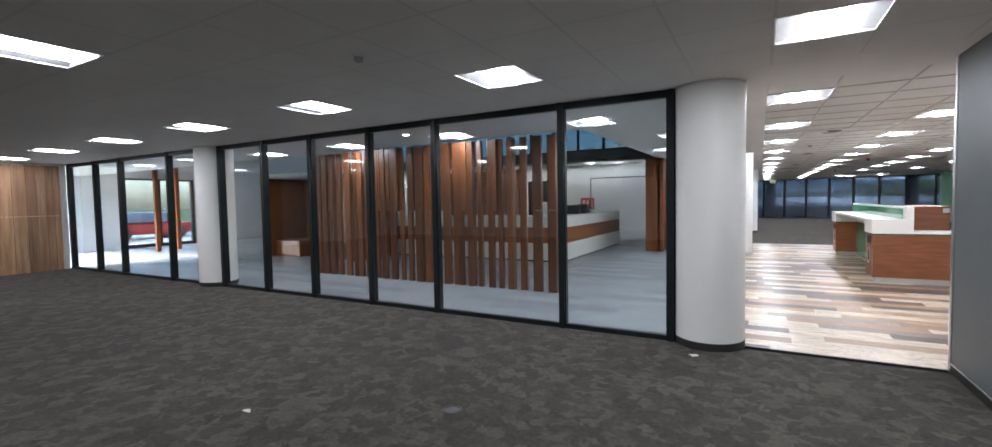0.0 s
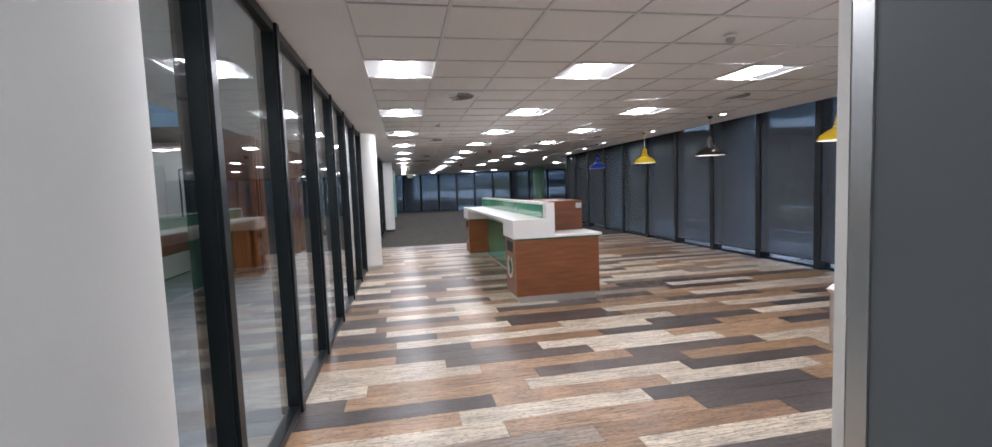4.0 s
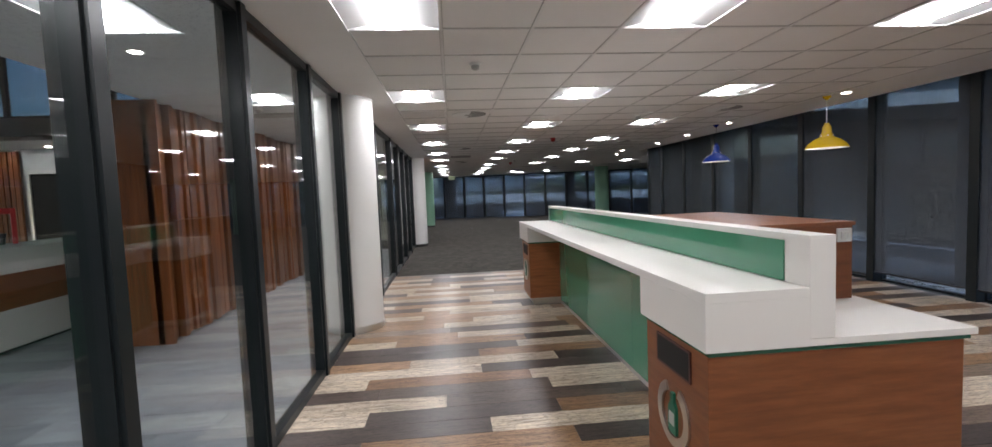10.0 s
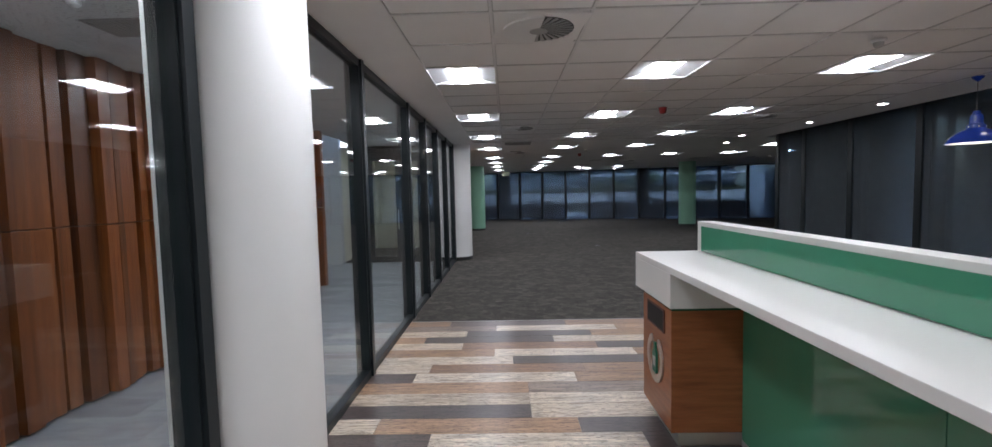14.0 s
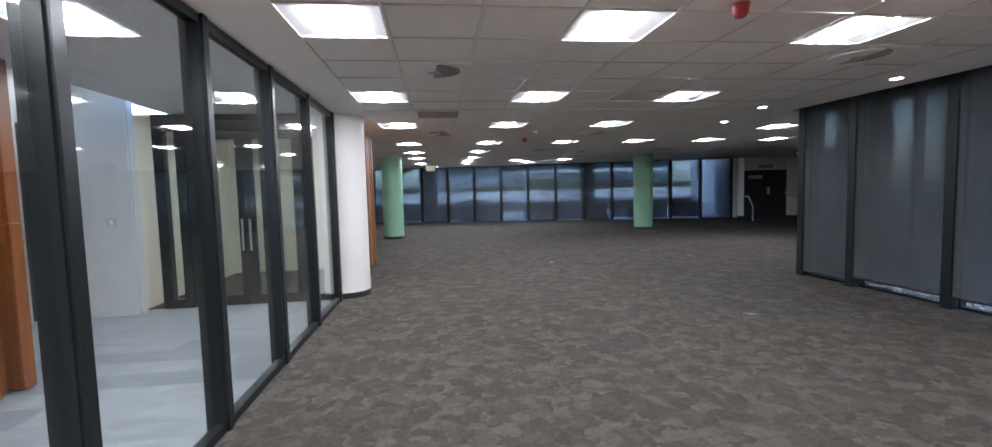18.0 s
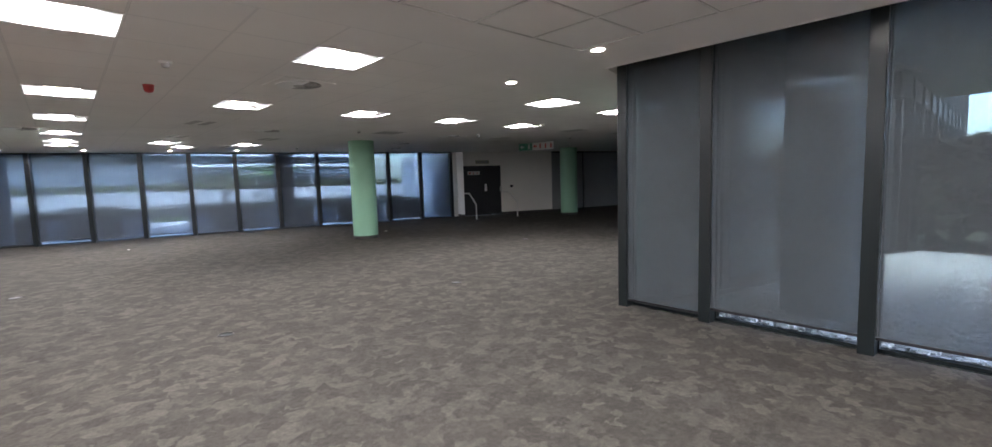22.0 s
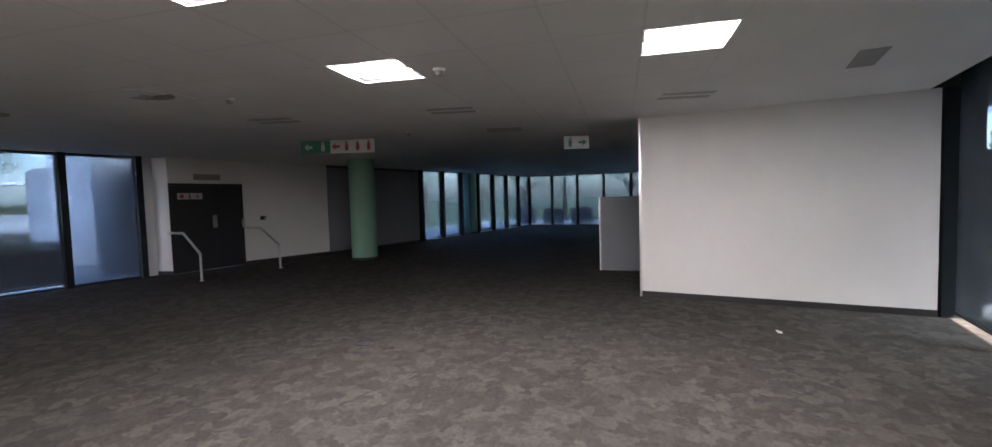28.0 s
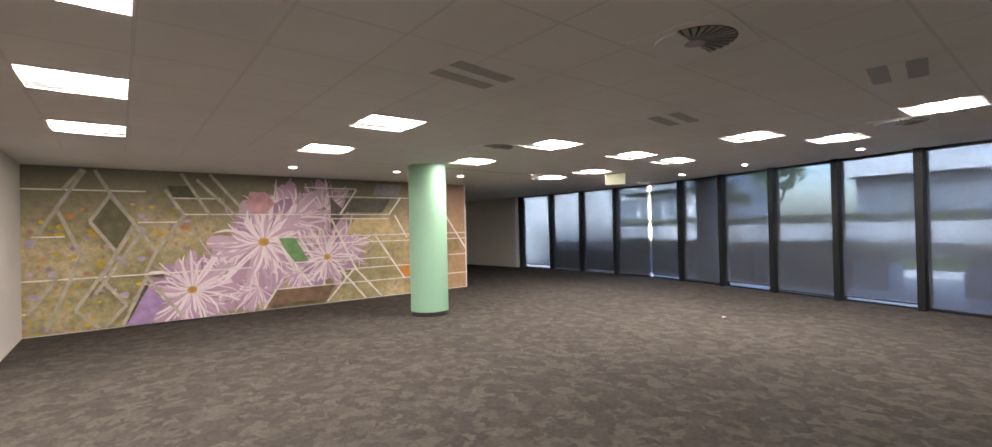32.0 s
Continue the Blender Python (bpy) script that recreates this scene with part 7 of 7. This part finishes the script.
part("box", boxes((0, 3.6, 0, 0.42, 0, 0.27), (0, 3.6, 1.3, 1.6, 0, 0.27), (0, 0.3, 0.42, 1.3, 0, 0.27), (3.3, 3.6, 0.42, 1.3, 0, 0.27), bevel=0.006), M_WHITEWALL, pb)
part("soil", boxes((0.3, 3.3, 0.42, 1.3, 0, 0.2)), M_BARK, pb)
leaf_part("ground_cover", leaves(rnd, 1500, 0.35, 3.2, 0.45, 1.28, 0.2, 0.52, 0.055), M_LEAF, pb)
bm = bmesh.new()
for _ in range(620):
    x, y = rnd.uniform(6.95, 8.7), rnd.uniform(7.4, 8.3) if rnd.random() < 0.65 else rnd.uniform(5.0, 5.86)
    s = rnd.uniform(0.03, 0.07)
    v = [bm.verts.new((x + s * a, y + s * b, -0.15 + s * c)) for a, b, c in ((1, 0, 0.3), (0.3, 0.8, 0.3), (-0.8, 0.6, 0.3), (-0.9, -0.4, 0.3), (0.2, -0.9, 0.3), (0, 0, 0.9))]
    for i in range(5):
        bm.faces.new((v[i], v[(i + 1) % 5], v[5]))
solid("pebbles", bm, M_PEBBLE, "rounded pale pebbles beside the slabs", "pebbles", kind="stuff")
bench = thing("timber_bench", pose(18.2, -2.0, -0.16), "long red-brown bench edge with a pale top and clipped hedge", "bench")
for k in range(3):
    part("board", boxes((0, 0.05, 0, 10.5, 0.05 + 0.13 * k, 0.17 + 0.13 * k)), M_BENCHWOOD, bench)
part("cap", boxes((-0.06, 0.5, -0.05, 10.55, 0.44, 0.53)), M_SLAB, bench)
part("core", boxes((0.06, 0.45, 0.0, 10.5, 0.032, 0.44)), M_CONCRETE, bench)
hd = thing("hedge", pose(18.75, -2.0, 0), "clipped green hedge behind the bench", "hedge")
leaf_part("foliage", leaves(rnd, 8000, 0, 1.0, -2, 9.6, 0.2, 1.15, 0.07), M_LEAF2, hd)
hs = thing("shrub_bed", pose(20.0, -2.0, 0), "loose dark green shrubs behind the clipped hedge", "shrub")
leaf_part("foliage", leaves(rnd, 3000, 0, 1.2, -3, 8.2, 0.2, 1.3, 0.1), M_LEAF, hs)
solid("garden_wall", boxes((9.4, 15.3, 4.2, 5.75, -0.16, 0.52), bevel=0.01), M_WHITEWALL, "low broad white block wall on the terrace", "garden wall", "garden walls")
solid("garden_wall", boxes((15.5, 24.4, 9.75, 10.1, -0.16, 0.95), bevel=0.01), M_WHITEWALL, "long white wall with plants behind it", "garden wall", "garden walls")
wb = thing("shrub_bed", pose(15.5, 10.1, 0), "feathery shrubs on the long white wall", "shrub")
leaf_part("foliage", leaves(rnd, 2600, 0, 8.6, 0.05, 0.9, 0.5, 1.6, 0.1), M_LEAF, wb)
tree(19.7, 5.95, 6.6, 1.5, M_LEAF, "young tree with an open crown behind the bench", n=1100, trunk=0.13)
fence = thing("screen_fence", pose(27.0, 0, -0.16), "tall screen of slim dark uprights beyond the terrace", "fence")
frnd = random.Random(12)
y = -8.0
while y < 19.0:
    part("upright", tube([(0, y, 0), (frnd.uniform(-0.03, 0.03), y, 9.0)], 0.045, 6), M_FENCE, fence)
    y += frnd.choice((0.18, 0.26, 0.34, 0.46))
for z in (0.15, 4.3):
    part("rail", tube([(0.08, -8.0, z), (0.08, 19.0, z)], 0.05, 6), M_FENCE, fence)
part("post", boxes((-0.2, 0.2, 7.75, 8.2, 0, 9.0)), M_FARGREY, fence)
fb = thing("hedge", pose(29.5, -10, -0.16), "pale green trees and shrubs beyond the screen", "hedge")
leaf_part("foliage", leaves(rnd, 2600, 0, 5, 0, 24, 0.2, 2.0, 0.16), M_LEAF2, fb)
# neighbouring block whose upper storeys oversail, beyond the screen
nb = thing("office_building", pose(30.0, 11.8, 0), "pale blue-grey office block raised on columns beyond the screen", "building")
part("wall", boxes((0.3, 11.7, 0.1, 5.2, 3.3, 12.0)), M_FARGREY, nb)
part("soffit", boxes((0.0, 12.0, 0.0, 5.3, 3.1, 3.3)), M_FARWHITE, nb)
for x in (1.0, 6.0, 11.0):
    part("column", boxes((x, x + 0.5, 2.5, 3.0, -0.16, 3.1)), M_FARGREY, nb)
for k in range(4):
    for z in (4.0, 7.4):
        part("window", boxes((0.24, 0.298, 0.3 + 1.2 * k, 1.35 + 1.2 * k, z, z + 2.2)), M_FARGLASS, nb)
# street side of the entrance
car = thing("parked_car", pose(-27.5, 12.2, -0.16, 0, 0, 90), "red car parked outside the entrance", "car")
part("body", boxes((-2.0, 2.0, -0.85, 0.85, 0.3, 0.85), bevel=0.12), M_CARRED, car, smooth=True)
part("cabin", boxes((-1.1, 1.0, -0.72, 0.72, 0.85, 1.4), bevel=0.18), M_FARGLASS, car, smooth=True)
for wx in (-1.25, 1.25):
    for wy in (-0.8, 0.8):
        wh = part("wheel", lathe([(0.3, -0.1), (0.32, 0.0), (0.3, 0.1)], 24), M_SCREENBLACK, car)
        wh.matrix_local = pose(wx, wy, 0.32, 90, 0, 0)
structure("road", boxes((-40, -20.5, -5, 25, -0.14, -0.1)), M_PAVING, "pale forecourt outside the entrance", "road")
tree(-30, 7.0, 5.0, 2.2, M_LEAF, "green tree on the forecourt")

# plank floor of the hall, piece by piece -------------------------------------
floor = thing("floor_planks", pose(0, 0, 0), "weathered oak-look planks in mixed browns and whites", "floor", kind="structure")
PW, PL = 0.198, 1.31
# from the carpet edge southward: where a joint falls, and the tones of the planks eastward from the glass
# (C cream, T tan, D dark, G grey-brown; the rest of a row is dealt at random)
ROWS = [(0.08, "TDT"), (0.61, "GCT"), (0.3, "CDT"), (-0.11, "TDC"), (0.29, "CTD"), (0.61, "TCT"), (0.78, "CD"), (0.07, "CTT"), (-0.03, "DCT"), (-0.42, "CTG"), (-0.42, "TCC"), (-0.42, "CDC"), (-0.12, "CTD"),
        (0.25, "DCD"), (0.61, "TCT"), (0.3, "CTC"), (-0.42, "CTC"), (0.55, "TCT"), (0.62, "GDT"), (0.7, "TCT"), (0.08, "CTD"), (-0.03, "DDC"), (-0.42, "CDT"), (0.27, "TCD"), (-0.42, "TCD"), (-0.03, "CTC"),
        (0.09, "DDC"), (0.6, "CDD"), (0.07, "CDT"), (-0.42, "TDC"), (0.09, "DTD"), (0.6, "CTC"), (0.7, "DCT"), (0.09, "TDC"), (-0.04, "DCT"), (-0.42, "TTCDT"), (0.07, "DCDTC"), (-0.42, "CDTTDT"), (-0.03, "CTDCTD"),
        (0.09, "DCDTCT"), (0.6, "DTCTD"), (0.2, "TCCDC"), (-0.42, "CDTDTD"), (0.2, "TDCTD"), (0.62, "CDCTD"), (-0.42, "TCTDC"), (0.0, "CTDTC"), (-0.13, "DTCDT"), (-0.42, "CDTCT"), (0.63, "TCDTC"), (-0.42, "DCTDC")]
shared = {}


def plank_mesh(length, width, tone):
    size = (round(length, 3), round(width, 3), tone)
    if size not in shared:
        a, b, g = length / 2 - 0.0008, width / 2 - 0.0008, 0.0015
        me = bpy.data.meshes.new("plank")
        v = [(-a + g, -b + g, 0), (a - g, -b + g, 0), (a - g, b - g, 0), (-a + g, b - g, 0), (-a, -b, -g), (a, -b, -g), (a, b, -g), (-a, b, -g), (-a, -b, -0.01), (a, -b, -0.01), (a, b, -0.01), (-a, b, -0.01)]
        f = [(0, 1, 2, 3)] + [(i + 4, (i + 1) % 4 + 4, (i + 1) % 4, i) for i in range(4)] + [(i + 8, (i + 1) % 4 + 8, (i + 1) % 4 + 4, i + 4) for i in range(4)]
        me.from_pydata(v, [], f)
        me.materials.append(M_PLANKS[tone])
        shared[size] = me
    return shared[size]


prnd = random.Random(17)
joined, count, row = [], 0, 0
y = 17.0
while y > 5.23 + 0.01:
    w = min(PW, y - 5.23)
    joint, tones = ROWS[row] if row < len(ROWS) else (prnd.choice((-0.4, -0.1, 0.1, 0.3, 0.6)), "")
    x, n = joint - PL, 0
    while x < 6.72:
        tone = tones[n] if n < len(tones) else prnd.choice("CCCCCTTTDDDG")
        a, b = max(x, -0.47), min(x + PL, 6.72)
        spans = [(a, b, False)]
        if y - w / 2 < 7.6:
            spans = []
            if a < 3.9:
                spans.append((a, min(b, 3.9), False))
            if b > 3.9:
                spans.append((max(a, 3.9), b, True))
        for s, e, ramp_side in spans:
            if e - s < 0.03:
                continue
            if not ramp_side and count < 300 and s < 4.9:
                o = new("plank", plank_mesh(e - s, w, tone))
                o.parent = floor
                o.location = ((s + e) / 2, y - w / 2, 0)
                count += 1
            else:
                joined.append((s, e, y - w, y, ramp_side, prnd.choice("CCCGGTD") if ramp_side else tone))
        x += PL
        n += 1
    y -= w
    row += 1
verts, faces, slots = [], [], []
for s, e, y0, y1, ramp_side, tone in joined:
    def z(x):
        return -0.032 * (x - 3.9) if ramp_side else 0.0
    k = len(verts)
    g = 0.0012
    ring = [(s + g, y0 + g), (e - g, y0 + g), (e - g, y1 - g), (s + g, y1 - g)]
    verts += [(px, py, z(px)) for px, py in ring] + [(px, py, z(px) - 0.009) for px, py in ring]
    faces += [(k, k + 1, k + 2, k + 3)] + [(k + (i + 1) % 4, k + i, k + 4 + i, k + 4 + (i + 1) % 4) for i in range(4)]
    slots += ["CTDG".index(tone)] * 5
me = bpy.data.meshes.new("planks_rest")
me.from_pydata(verts, [], faces)
for tone in "CTDG":
    me.materials.append(M_PLANKS_FAR[tone])
for p, k in zip(me.polygons, slots):
    p.material_index = k
rest = new("planks_rest", me)
rest.parent = floor
rest["kind"] = "stuff"
